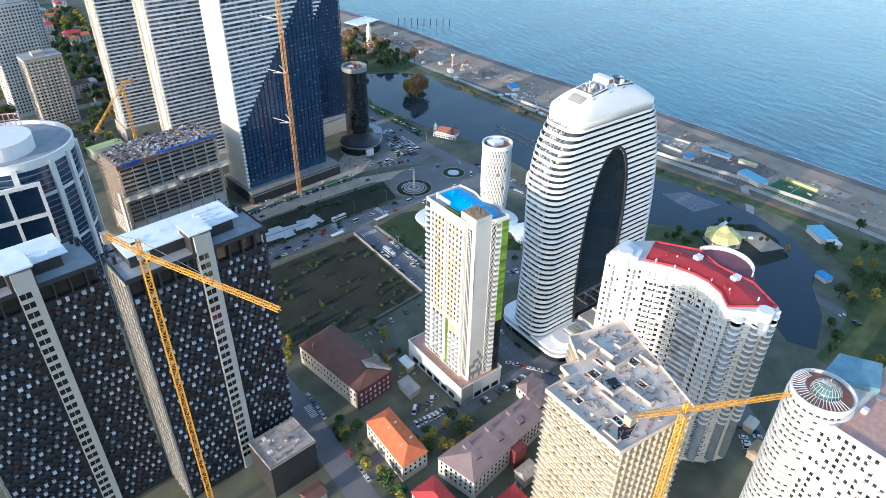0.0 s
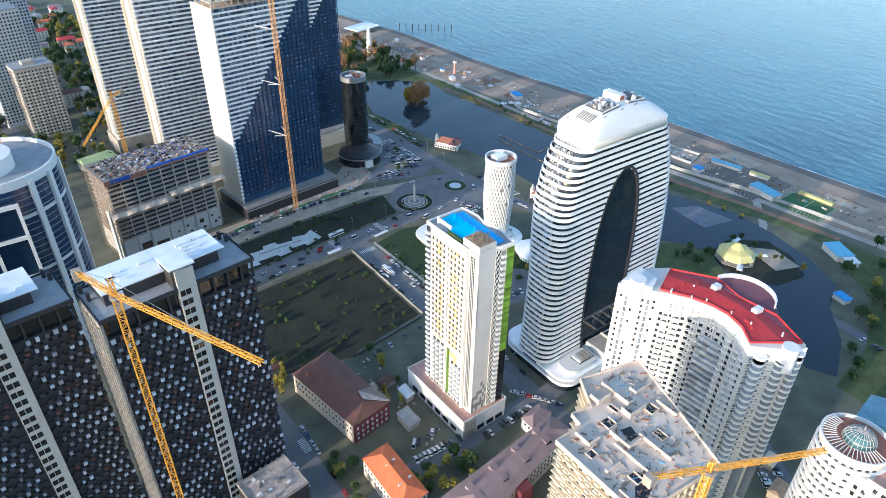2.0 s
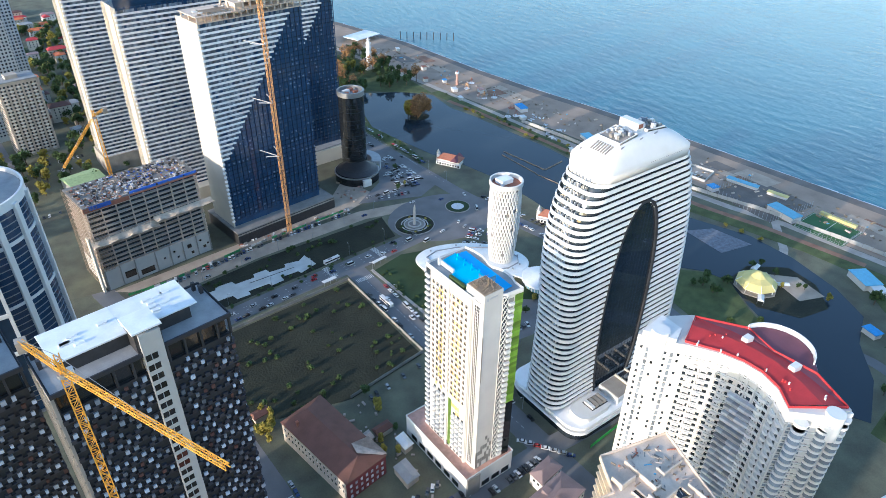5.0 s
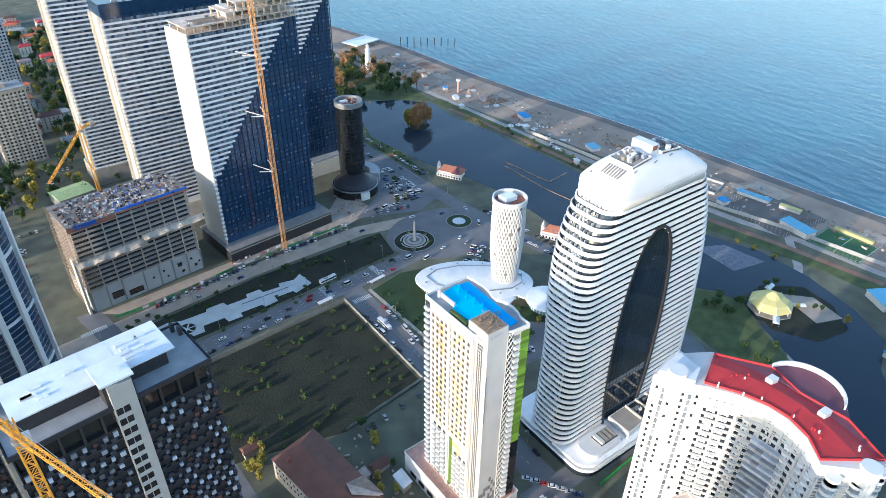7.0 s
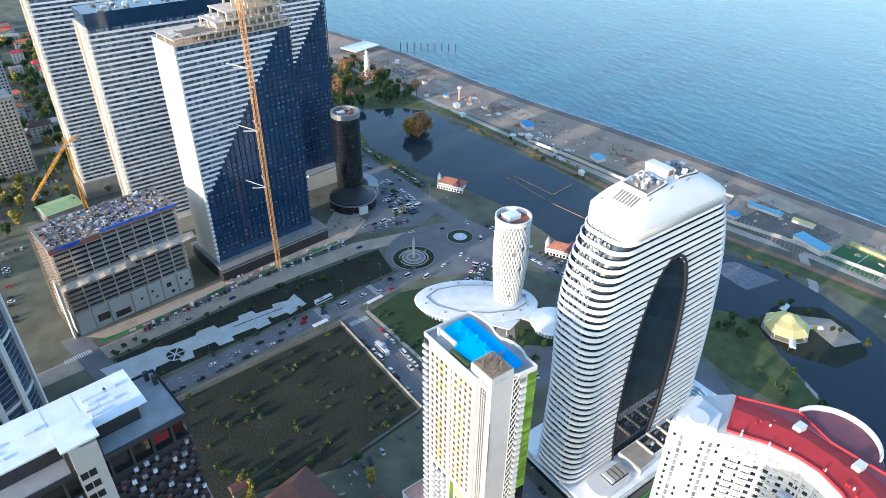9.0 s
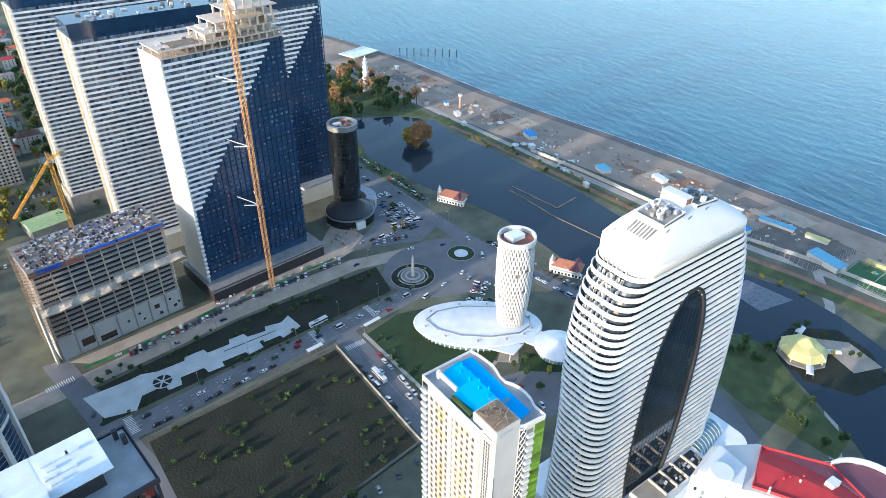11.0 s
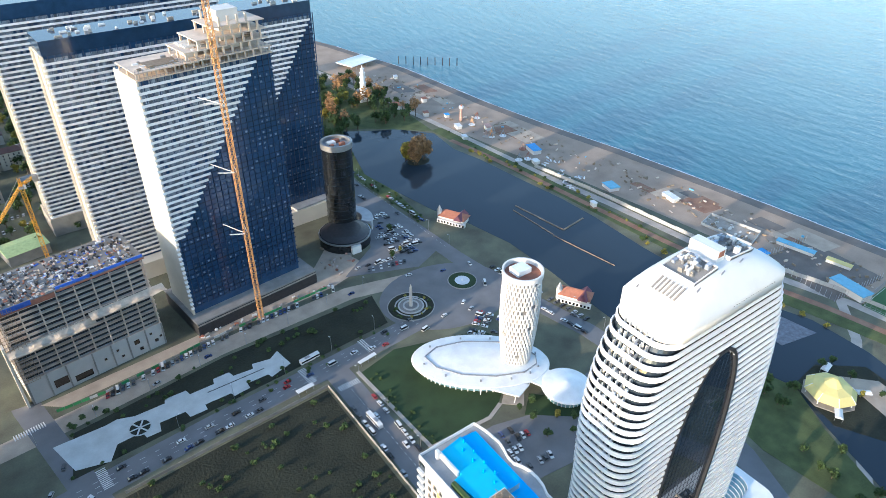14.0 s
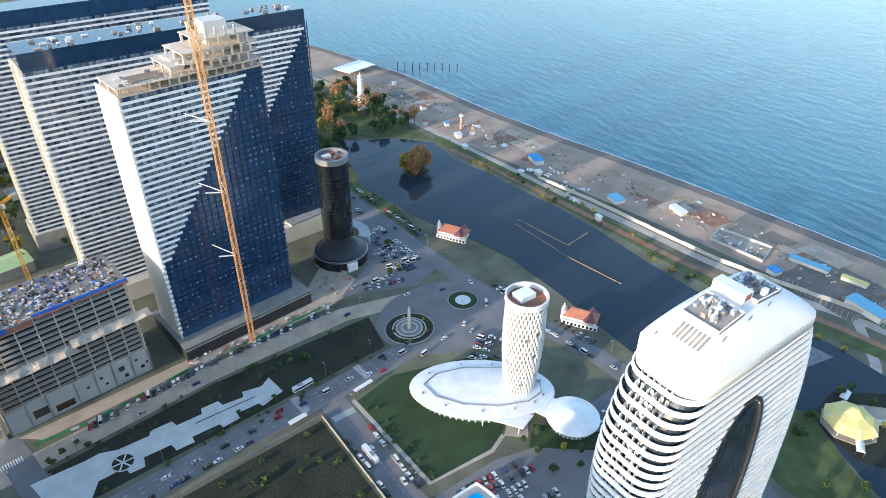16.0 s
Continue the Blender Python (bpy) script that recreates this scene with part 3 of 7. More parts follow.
part("pool", Geo().prism([(15.4, 36.6), (20.6, 36), (19.6, 6.4), (13.6, 5.7), (14.5, 14.8)], PZ, PZ + 0.42), M_POOL, pool_t, "deep blue pool floor")
for i in range(8):
    x, y = 14.6 - (i % 2) * 2.2, 34 - i * 2.3
    part("sun_seat", Geo().box(x, x + 0.9, y, y + 0.5, PZ + 1.1, PZ + 1.5).box(x, x + 0.2, y, y + 0.5, PZ + 1.5, PZ + 2.4), M_POOL, pool_t, "blue seat on the pool deck")
part("plant_strip", Geo().box(3.0, 4.2, 15.5, 25, PZ, PZ + 1.6), M_LEAF, pool_t, "green hedge along the deck")
part("glass_screen", Geo().box(12.8, 17.4, 13.4, 13.6, PZ, PZ + 2.2), M_SKYGL, pool_t, "pale glass screen beside the pool")
part("stair_core", Geo().box(3.0, 12.4, 3.4, 14, 0, PZ + 4), M_WHITE2, pool_t, "plain white stair core")
part("core_roof", Geo().box(3.4, 12.0, 3.8, 13.6, PZ + 4, PZ + 4.3), M_WOOD, pool_t, "brown timber-strewn core roof")
part("sign_bar", Geo().box(4.2, 5.2, 3.32, 3.42, PZ + 1.2, PZ + 2.6).box(5.8, 9.6, 3.32, 3.42, PZ + 1.6, PZ + 2.3), M_LITPAN, pool_t, "small grey sign bar")
part("core_slot", Geo().box(3.05, 3.5, 3.32, 3.42, 66, 90), M_CONCD, pool_t, "grey vertical slot")
deb = Geo()
for i in range(90):
    x, y = random.uniform(3.8, 11.6), random.uniform(4.2, 13)
    deb.beam((x, y, PZ + 4.3), (x + random.uniform(-1.6, 1.6), y + random.uniform(-1.6, 1.6), PZ + 4.4 + random.random() * 2.2), 0.12)
tagged(part("roof_timber", deb, M_WOOD, pool_t), kind="stuff")
upper = wall_places((WX, 34.6), (WX, 10.6), 46, PZ - 3, 3.1, 2.65)
fl_ = Geo()
for k in range(30):
    fl_.box(WX - 0.08, WX + 0.1, 9.2, 35, 14 + k * 3.1, 14.2 + k * 3.1)
tagged(part("floor_line", fl_, M_CREAM, pool_t, "thin cream floor lines"), kind="stuff")
for y in (9.2, 22.4):
    part("pilaster", Geo().box(WX - 0.5, WX + 0.1, y, y + 1.3, 12, PZ), M_WHITE2, pool_t, "plain white pilaster")
sill = Geo()
for m in upper:
    sill.box(-0.8, 0.8, -0.32, 0.1, -0.4, -0.05, m).box(-0.8, -0.62, -0.3, 0.1, -0.05, 1.5, m)
tagged(part("window_surround", sill, M_PALEC, pool_t, "tan window surrounds"), kind="stuff")
pieces("window", window_geo(1.15, 1.45), M_GLASS, pool_t, upper, 130)
yel = wall_places((WX, 31.8), (WX, 26.4), 42, PZ - 6, 3.1, 1.8, skip=0.4) + wall_places((WX, 21.6), (WX, 14), 36, PZ - 4, 3.1, 1.5, skip=0.35)
pieces("yellow_panel", Geo().box(-0.65, 0.65, -0.045, 0.1, 0.2, 2.7), M_YELLOW, pool_t, yel, 90)
# flat dark plate behind the balconies, coloured as the recess in shade
part("balcony_shaft", Geo().box(WX - 0.06, WX + 0.1, 35.4, 38.3, 13, PZ - 1), M_GLASS, pool_t, "dark plate for balcony recess shade")
pieces("balcony", unit(2.8, 0.9, 1.1), M_WHITE, pool_t, wall_places((WX, 38.4), (WX, 35.4), 14, PZ - 2, 3.1, 2.9), 60)
low_b = wall_places((WX, 34), (WX, 23), 14, 44, 3.1, 3.2) + wall_places((WX, 19), (WX, 10), 14, 38, 3.1, 3.0)
pieces("balcony", unit(2.2, 1.2, 1.2), M_WHITE, pool_t, low_b, 90)
pieces("balcony_window", window_geo(1.9, 1.5), M_GLASS, pool_t, [m @ Matrix.Translation((0, 0, 1.3)) for m in low_b], 90)
part("green_strip", Geo().box(WX - 0.12, WX + 0.1, 19.6, 21.8, 14, 44), M_GREEN, pool_t, "green glazed stair strip")
part("slit_backing", Geo().box(2.52, 2.62, 5.2, 8.2, 14, PZ - 2), M_BLACKGL, pool_t, "dark slit glazing")
bars = Geo()
for k in range(60):
    bars.box(2.44, 2.6, 5.1, 8.3, 14.2 + k * 1.55, 14.45 + k * 1.55)
for y in (5.05, 6.1, 7.15, 8.2):
    bars.box(2.42, 2.6, y, y + 0.16, 14, PZ - 2)
tagged(part("slit_mullion", bars, M_WHITE, pool_t, "white slit window grid"), kind="stuff")
SF = along((12.5, 3.2), (22, 2.2))
part("lattice_glass", Geo().box(0.1, 2.3, -0.06, 0.1, 13, PZ - 1), M_GLASS, pool_t, "dark glazing behind the lattice", m=SF)
lat = Geo()
for k in range(30):
    z = 13 + k * 3.1
    lat.beam((0.15, -0.25, z), (2.2, -0.25, z + 3.1), 0.22)
    lat.beam((2.2, -0.25, z), (0.15, -0.25, z + 3.1), 0.22)
part("steel_lattice", lat, M_WHITE, pool_t, "white crossed steel lattice", m=SF)
pieces("balcony", unit(2.4, 1.0, 1.2), M_WHITE, pool_t, [SF @ Matrix.Translation((3.9, 0, 14 + k * 3.1)) for k in range(29)], 60)
# flat grey plate: balcony shade painted on, the wall has no recess
part("balcony_shaft", Geo().box(2.7, 5.1, -0.05, 0.1, 14, PZ - 2), M_CONCD, pool_t, "grey plate for balcony recess shade", m=SF)
pieces("green_panel", Geo().box(-1.9, 1.9, -0.25, 0.1, 0.03, 1.5), M_GREEN, pool_t, [SF @ Matrix.Translation((7.5, 0, 46 + k * 1.55)) for k in range(38)], 100)
part("dark_glazing", Geo().box(5.6, 9.4, -0.2, 0.1, 12, 46), M_BLACKGL, pool_t, "dark glazed lower strip", m=SF)
pieces("stone_panel", Geo().box(-0.6, 0.6, -0.04, 0.1, 0, 2.5), M_CONCD, pool_t, [along((3.0, 3.4), (12.4, 3.4), z) @ Matrix.Translation((x, 0, 0)) for x in (0.7, 2.0, 3.3, 4.6, 5.9, 7.2, 8.5) for z in (10.0, 12.6, 15.2, 17.8, 20.4, 23, 25.6, 28.2) if random.random() < 1.25 - z / 28], 60)
part("podium_wall", Geo().box(-3.5, 24, 1, 48, 0, 12), M_WHITE2, pool_t, "low white podium")
part("podium_corner", Geo().box(-3.4, 4, 0.2, 3, 0, 12.2), M_CONCD, pool_t, "dark stone podium corner")
part("podium_terrace", Geo().box(-3.3, 23.8, 1.2, 47.8, 12, 12.3), M_SALMON, pool_t, "tan terrace on the podium")
part("podium_parapet", parapet([(-3.5, 48), (24, 48), (24, 1), (-3.5, 1)], 12, 1.0, -0.3), M_WHITE, pool_t)
pieces("podium_opening", window_geo(4.5, 3.0), M_BLACKGL, pool_t, wall_places((-3.5, 46), (-3.5, 4), 1.0, 4.6, 3.6, 6.5) + wall_places((5, 1), (23, 1), 1.0, 4.4, 3.4, 6), 40)
pieces("shopfront", window_geo(1.6, 2.2), M_GLASS, pool_t, wall_places((WX, 38), (WX, 10), 12.6, 15.8, 3.0, 2.4), 40)

# ---- white crescent block with the red roof
RZ = 93.0
RED = [(210, 152), (214, 144), (220, 137), (226, 127), (228.6, 119), (229, 112), (226.5, 104), (220, 96), (228, 88), (238, 84), (246, 100), (254, 106), (258, 116), (254, 127), (246, 132), (237, 147), (224, 155)]
red_t = thing("crescent_block", "white crescent apartment block with a bright red flat roof", "apartment block")
part("body", Geo().prism(RED, 0, RZ), M_WHITE2, red_t, "white rendered body")
FR_ = [(221, 139), (227, 128), (229.8, 119), (230, 112), (227.5, 104), (222, 97.3)]
BK_ = [(236.5, 145), (241, 132), (243, 121), (243, 112), (241, 100), (237.4, 85.5)]
RG_ = [((a[0] * 0.42 + b[0] * 0.58), (a[1] * 0.42 + b[1] * 0.58)) for a, b in zip(FR_, BK_)]
gd = Geo()
vs = [(*q, RZ + 0.5) for q in FR_] + [(*q, RZ + 1.3) for q in RG_] + [(*q, RZ + 0.1) for q in BK_]
gd.add(vs, [(r * 6 + k, r * 6 + k + 1, r * 6 + k + 7, r * 6 + k + 6) for r in (0, 1) for k in range(5)])
part("roof_deck", gd, M_REDROOF, red_t, "bright red pitched roof deck")
# rear terraces: the roof's shaded side is put into the maroon colour
part("back_deck", Geo().prism([(237.4, 85.5), (246, 100), (254, 106.5), (257, 116), (253.5, 126.5), (246, 131.5), (236.5, 145), (241, 132), (243, 121), (243, 112), (241, 100)], RZ, RZ + 0.1), M_MAROON, red_t, "back terrace with shade painted in maroon")
part("roof_fascia", parapet([(220.5, 138.5), (226.6, 127.8), (229.3, 119), (229.6, 112), (227, 104), (221.2, 97), (237.6, 85), (245, 100), (243.5, 116), (247.6, 129), (236.5, 145.6)][::-1], RZ - 0.3, 1.3, 0.3), M_REDROOF, red_t, "red roof edging")
part("drum_terrace", Geo().prism(arc(245, 116, 12.5, -75, 80, 14) + [(244, 128), (243, 116), (245, 102)], RZ, RZ + 0.35), M_MAROON, red_t, "round terrace with shade painted in maroon")
part("drum_wall", Geo().strip(arc(245, 116, 13.0, -75, 80, 18), 0, 0.5, RZ, RZ + 2.2), M_WHITE, red_t, "curved white screen wall")
for x, y, w in ((240, 125, 3.0), (240, 106, 3.4)):
    part("roof_hatch", Geo().prism([(x - w * 0.6, y - 1.1), (x + w * 0.6, y - 1.5), (x + w * 0.6, y + 1.2), (x - w * 0.6, y + 1.4)], RZ + 0.3, RZ + 2.6), M_WHITE, red_t, "white stair hatch")
for i in range(16):
    x, y = random.choice([(224, 133), (229, 124), (233, 132), (232, 112), (230, 102), (234, 93), (238, 98), (227, 98)])
    part("roof_vent", Geo().cone(x + random.uniform(-3, 3), y + random.uniform(-2, 3), 0.35, 0.3, RZ + 0.4, RZ + 1.9, 8), random.choice([M_WHITE, M_REDROOF]), red_t)
part("end_block", Geo().prism([(211, 151), (217, 140), (224, 143), (225, 153)], RZ, RZ + 2.0), M_WHITE, red_t, "white end block")
part("end_turret", Geo().cone(215, 146, 3.4, 3.4, RZ - 8, RZ + 4, 20), M_WHITE, red_t, "white round turret")
part("end_turret", Geo().cone(231, 86, 3.2, 3.2, RZ - 10, RZ + 1.2, 20), M_WHITE, red_t, "white round turret")
part("south_step", Geo().prism([(219.5, 95.5), (238.3, 83), (240, 87), (222.5, 98.5)], RZ - 3, RZ - 1.2), M_WHITE, red_t)
win, ledge, bay_w = [], Geo(), []
for i in range(len(RED)):
    a, b = RED[i], RED[(i + 1) % len(RED)]
    if i in (0, 1, 2, 3, 4, 5, 6, 7, 8, 15, 16):
        win += wall_places(a, b, 3, RZ - 3, 3.15, 2.4, skip=0.3)
win.sort(key=lambda m: -m.translation.z)
pieces("window", window_geo(0.9, 1.35), M_GLASS, red_t, win, 150)
rec = []
for i in (2, 3, 4, 5, 6):
    rec += wall_places(RED[i], RED[i + 1], 3, RZ - 9, 3.15, 2.3, skip=0.06)
rec.sort(key=lambda m: -m.translation.z)
pieces("balcony_opening", Geo().box(-0.75, 0.75, -0.09, 0.1, 0.15, 2.2), M_GLASS, red_t, rec, 60)
slot = Geo()
for i, u0 in ((7, 0.16), (7, 0.42), (7, 0.68), (8, 0.2), (8, 0.6), (0, 0.5), (1, 0.5)):
    a, b = RED[i], RED[i + 1]
    for k in range(27):
        L = math.hypot(b[0] - a[0], b[1] - a[1])
        slot.box(u0 * L - 0.55, u0 * L + 0.55, -0.10, 0.1, 4 + k * 3.15, 6.1 + k * 3.15, along(a, b))
tagged(part("slot_window", slot, M_BAYGL, red_t, "columns of grey slot windows"), kind="stuff")
pier_g = Geo()
for i in (2, 3, 4, 5, 6, 7, 8):
    a, b = RED[i], RED[i + 1]
    L = math.hypot(b[0] - a[0], b[1] - a[1])
    for u0 in (0.02, 0.5):
        pier_g.box(u0 * L, u0 * L + 0.6, -0.7, 0.1, 0, RZ - 5, along(a, b))
tagged(part("facade_pier", pier_g, M_WHITE2, red_t, "white vertical piers"), kind="stuff")
lg = Geo()
for k in range(28):
    z = 3 + k * 3.15
    lg.strip(RED[2:9], 0.0, 0.55, z - 0.5, z - 0.1)
tagged(part("floor_ledge", lg, M_WHITE, red_t), kind="stuff")
bal = []
for (a, b) in ((RED[2], RED[3]), (RED[3], RED[4]), (RED[5], RED[6]), (RED[6], RED[7])):
    bal += wall_places(a, b, 3, RZ - 6, 3.15, 4.6)
bal.sort(key=lambda m: -m.translation.z)
bg_ = Geo().prism([(-1.6, 0.1), (-1.5, -0.6), (-0.9, -1.15), (0.0, -1.35), (0.9, -1.15), (1.5, -0.6), (1.6, 0.1)], -0.5, 0.75)
pieces("balcony", bg_, M_WHITE, red_t, bal, 80)
cb = wall_places((227.5, 120), (228, 109), 5, RZ - 12, 3.15, 2.6)
pieces("curved_bay_rail", Geo().box(-1.3, 1.3, -1.6, 0.1, -0.4, 0.7), M_LITPAN, red_t, cb, 60)
for cx_, cy_ in ((222, 92), (229, 87), (236, 84.5)):
    part("corner_glazing", Geo().cone(cx_, cy_, 2.05, 2.05, 4, RZ - 6, 12), M_BAYGL, red_t, "grey glazing behind the corner balconies")
    for k in range(8, 28):
        z = 4 + k * 3.15
        part("corner_balcony", Geo().cone(cx_, cy_, 2.4, 2.4, z, z + 1.1, 12), M_WHITE, red_t)

# ---- unfinished beige block
GZ = 98.0
GREY = [(124, 71), (158, 68), (174, 112), (150, 118), (143.5, 107), (136, 108.5), (135, 103.5), (124, 103.5)]
grey_t = thing("unfinished_block", "unfinished beige apartment block with an open raw concrete roof", "apartment block")
inner = [(125.2, 72.4), (157.2, 69.5), (172.4, 111), (150.6, 116.4), (144, 105.6), (136.8, 106.9), (136, 102.2), (125.2, 102.3)]
part("body", Geo().prism(inner, 0, GZ - 0.4), M_BEIGEC, grey_t, "raw inner walls")
for k in range(31):
    z = 2.5 + k * 3.15
    part("floor_slab", Geo().prism(GREY, z, z + 0.45), M_BEIGEC, grey_t)
part("roof_slab", Geo().prism(GREY, GZ - 0.5, GZ), M_PALEC, grey_t, "dusty raw roof slab")
part("parapet", Geo().strip(GREY[::-1], 0, 0.4, GZ, GZ + 1.0, True), M_PALEC, grey_t)
posts = wall_places((158, 68), (174, 112), 2.5, GZ, 3.15, 3.4, off=-0.5) + wall_places((124, 71), (158, 68), 2.5, GZ, 3.15, 3.1, off=-0.5)
posts.sort(key=lambda m: -m.translation.z)
pieces("column", Geo().box(-0.3, 0.3, -0.45, 0.4, 0, 3.15), M_BEIGEC, grey_t, posts, 160)
gw = wall_places((125.2, 102.3), (125.2, 72.4), 4, GZ - 1, 3.15, 3.0) + wall_places((125.2, 72.4), (157.2, 69.5), 4, GZ - 1, 3.15, 2.6) + wall_places((157.2, 69.5), (172.4, 111), 4, GZ - 1, 3.15, 2.9)
gw.sort(key=lambda m: -m.translation.z)
pieces("window_opening", Geo().box(-0.6, 0.6, -0.08, 0.1, -0.5, 1.1), M_BLACKGL, grey_t, gw, 160)
pil = wall_places((124, 103.5), (124, 71), 2.5, GZ, 3.15, 3.0, skip=0.35)
pil.sort(key=lambda m: -m.translation.z)
pieces("infill_panel", Geo().box(-1.1, 0.5, -0.15, 1.3, 0.45, 1.6), M_BEIGEC, grey_t, pil, 100)
for (x0, x1, y0, y1, h) in ((126, 128, 74, 80, 1.2), (131, 136, 96, 102, 1.5), (140, 146, 88, 96, 1.8), (147, 149, 78, 90, 1.3), (150, 158, 96, 100, 2.2), (154, 156, 100, 112, 1.6), (160, 168, 102, 105, 1.4), (146, 152, 106, 110, 2.4), (138, 139, 76, 92, 1.0), (163, 165, 88, 96, 1.2), (128, 134, 86, 87, 1.2)):
    part("raw_wall", Geo().box(x0, x1, y0, y0 + 0.4, GZ, GZ + h).box(x0, x0 + 0.4, y0 + 0.4, y1, GZ, GZ + h), M_PALEC, grey_t, "half-built roof wall")
for (x0, x1, y0, y1) in ((132, 135, 78, 82), (141, 145, 97, 101), (151, 154, 84, 88), (157, 161, 93, 97), (128, 131, 92, 95), (148, 150, 100, 104)):
    # thin black plate on the slab, painting the darkness of an open shaft
    part("shaft_opening", Geo().box(x0, x1, y0, y1, GZ, GZ + 0.06), M_BLACKGL, grey_t, "black plate painted as shaft darkness")
    part("shaft_kerb", Geo().strip([(x0, y1), (x1, y1), (x1, y0), (x0, y0)], 0, 0.3, GZ, GZ + 0.7, True), M_PALEC, grey_t)
part("wet_patch", Geo().prism([(127, 74.5), (131, 73.5), (138, 76), (140, 81), (136, 80), (131, 78)], GZ, GZ + 0.03), M_DARKWALL, grey_t, "dark wet patch")
part("wet_patch", Geo().prism([(143, 90), (147, 90), (148, 94), (144, 95)], GZ, GZ + 0.03), M_DARKWALL, grey_t, "dark wet patch")
deb = Geo()
for i in range(220):
    x, y = random.uniform(126, 168), random.uniform(72, 112)
    if x > 159 + (y - 70) * 0.3 or (x < 150 and y > 101):
        continue
    w = random.uniform(0.15, 0.9)
    deb.box(-w, w, -0.12, 0.12, 0, random.uniform(0.1, 0.5), at(x, y, GZ, random.uniform(0, 180)))
tagged(part("roof_rubble", deb, M_RUSTSH, grey_t), kind="stuff")
for mt, n in ((M_WOOD, 110), (M_TERRA, 60), (M_CONCD, 50), (M_BLUEROOF, 14)):
    deb = Geo()
    for i in range(n):
        x, y = random.uniform(126, 170), random.uniform(71, 114)
        if x > 158 + (y - 70) * 0.33 or (x < 151 and y > 101):
            continue
        w = random.uniform(0.2, 1.5)
        deb.box(-w, w, -0.15, 0.15, 0, random.uniform(0.1, 0.6), at(x, y, GZ, random.uniform(0, 180)))
    tagged(part("roof_scrap", deb, mt, grey_t), kind="stuff")

# ---- cream block with round corner and dome
QZ = 86.0
QB = [(216, 60), (232, 58), (252, 46), (252, -10), (206, -10), (206, 46)]
ROUND = arc(215, 51.5, 10.8, 60, 260, 16)
rr_t = thing("round_corner_block", "cream apartment block with a round corner and a glass dome", "apartment block")
part("body", Geo().prism(QB, 0, QZ - 4), M_CREAM, rr_t)
part("corner_drum", Geo().cone(215, 51.5, 10.5, 10.5, 0, QZ, 40), M_CREAM, rr_t, "round cream corner drum")
for k in range(26):
    z = 2 + k * 3.2
    part("ring_balcony", Geo().strip(arc(215, 51.5, 10.5, 40, 290, 30)[::-1], 0, -1.0, z, z + 1.0), M_WHITE, rr_t, "round white balcony")
part("terrace", Geo().cone(215, 51.5, 10, 10, QZ, QZ + 0.2, 40), M_TERRA, rr_t, "terracotta roof terrace")
part("terrace_rail", Geo().strip(ring_ := [(p[0], p[1]) for p in ring(215, 51.5, 10.8, 0, 40)][::-1], -0.3, 0.2, QZ, QZ + 1.3, True), M_WHITE, rr_t)
dome = [ring(215.6, 50.8, 5.2 * math.cos(radians(a)), QZ + 0.5 + 4.6 * math.sin(radians(a)), 24) for a in range(0, 86, 12)]
part("dome", Geo().loft(dome), M_DOME, rr_t, "teal glass dome", True)
ribs = Geo()
for i in range(24):
    for a in range(0, 84, 12):
        p, q = [(215.6 + 5.3 * math.cos(radians(u)) * math.cos(i * math.pi / 12), 50.8 + 5.3 * math.cos(radians(u)) * math.sin(i * math.pi / 12), QZ + 0.5 + 4.7 * math.sin(radians(u))) for u in (a, a + 12)]
        ribs.beam(p, q, 0.14)
for a in range(0, 84, 24):
    rr_ = ring(215.6, 50.8, 5.3 * math.cos(radians(a)), QZ + 0.5 + 4.7 * math.sin(radians(a)), 24)
    for i in range(24):
        ribs.beam(rr_[i], rr_[(i + 1) % 24], 0.14)
part("dome_ribs", ribs, M_COLUMN, rr_t, "pale dome ribs")
part("dome_finial", Geo().cone(215.6, 50.8, 0.4, 0.05, QZ + 4.9, QZ + 8, 8), M_STEEL, rr_t)
per = Geo()
for i in range(26):
    a = radians(70 + i * 7.5)
    per.beam((215 + 6.4 * math.cos(a), 51.5 + 6.4 * math.sin(a), QZ + 2.0), (215 + 10.6 * math.cos(a), 51.5 + 10.6 * math.sin(a), QZ + 1.6), 0.2)
part("pergola", per, M_WHITE, rr_t, "ring of pergola beams")
part("glass_roof", Geo().prism([(226, 57), (243, 59), (251, 46), (236, 40)], QZ - 4, QZ - 1.5), M_SKYGL, rr_t, "pointed bluish roof")
part("roof_top", Geo().prism([(207, 41), (236, 40), (251, 45), (251, -9), (207, -9)], QZ - 4, QZ - 3.7), M_SALMON, rr_t)
qw = wall_places((206, 46), (206, -10), 2, QZ - 5, 3.2, 2.6, skip=0.35)
qw += wall_places((206, -10), (252, -10), 2, QZ - 5, 3.2, 2.8, skip=0.2)
for i in range(16):
    qw += wall_places(ROUND[i], ROUND[i + 1], 2, QZ - 2, 3.2, 2.6, skip=0.3)
qw.sort(key=lambda m: -m.translation.z)
pieces("window", window_geo(1.25, 1.7), M_GLASS, rr_t, [m @ Matrix.Translation((0, 0, 1.1)) for m in qw], 160)

rail = Geo().strip([(206, 42), (206, -10), (252, -10), (252, 45)], 0, 0.4, QZ - 4, QZ - 2.7)
part("roof_parapet", rail, M_WHITE2, rr_t, "white roof parapet")
for i in range(26):
    x, y = random.uniform(209, 246), random.uniform(2, 38)
    part("roof_unit", Geo().box(x, x + random.uniform(0.8, 3), y, y + random.uniform(0.6, 2.2), QZ - 3.7, QZ - 3.7 + random.uniform(0.4, 2)), random.choice([M_WHITE, M_STEEL, M_SALMON, M_CREAM, M_CONCD]), rr_t)
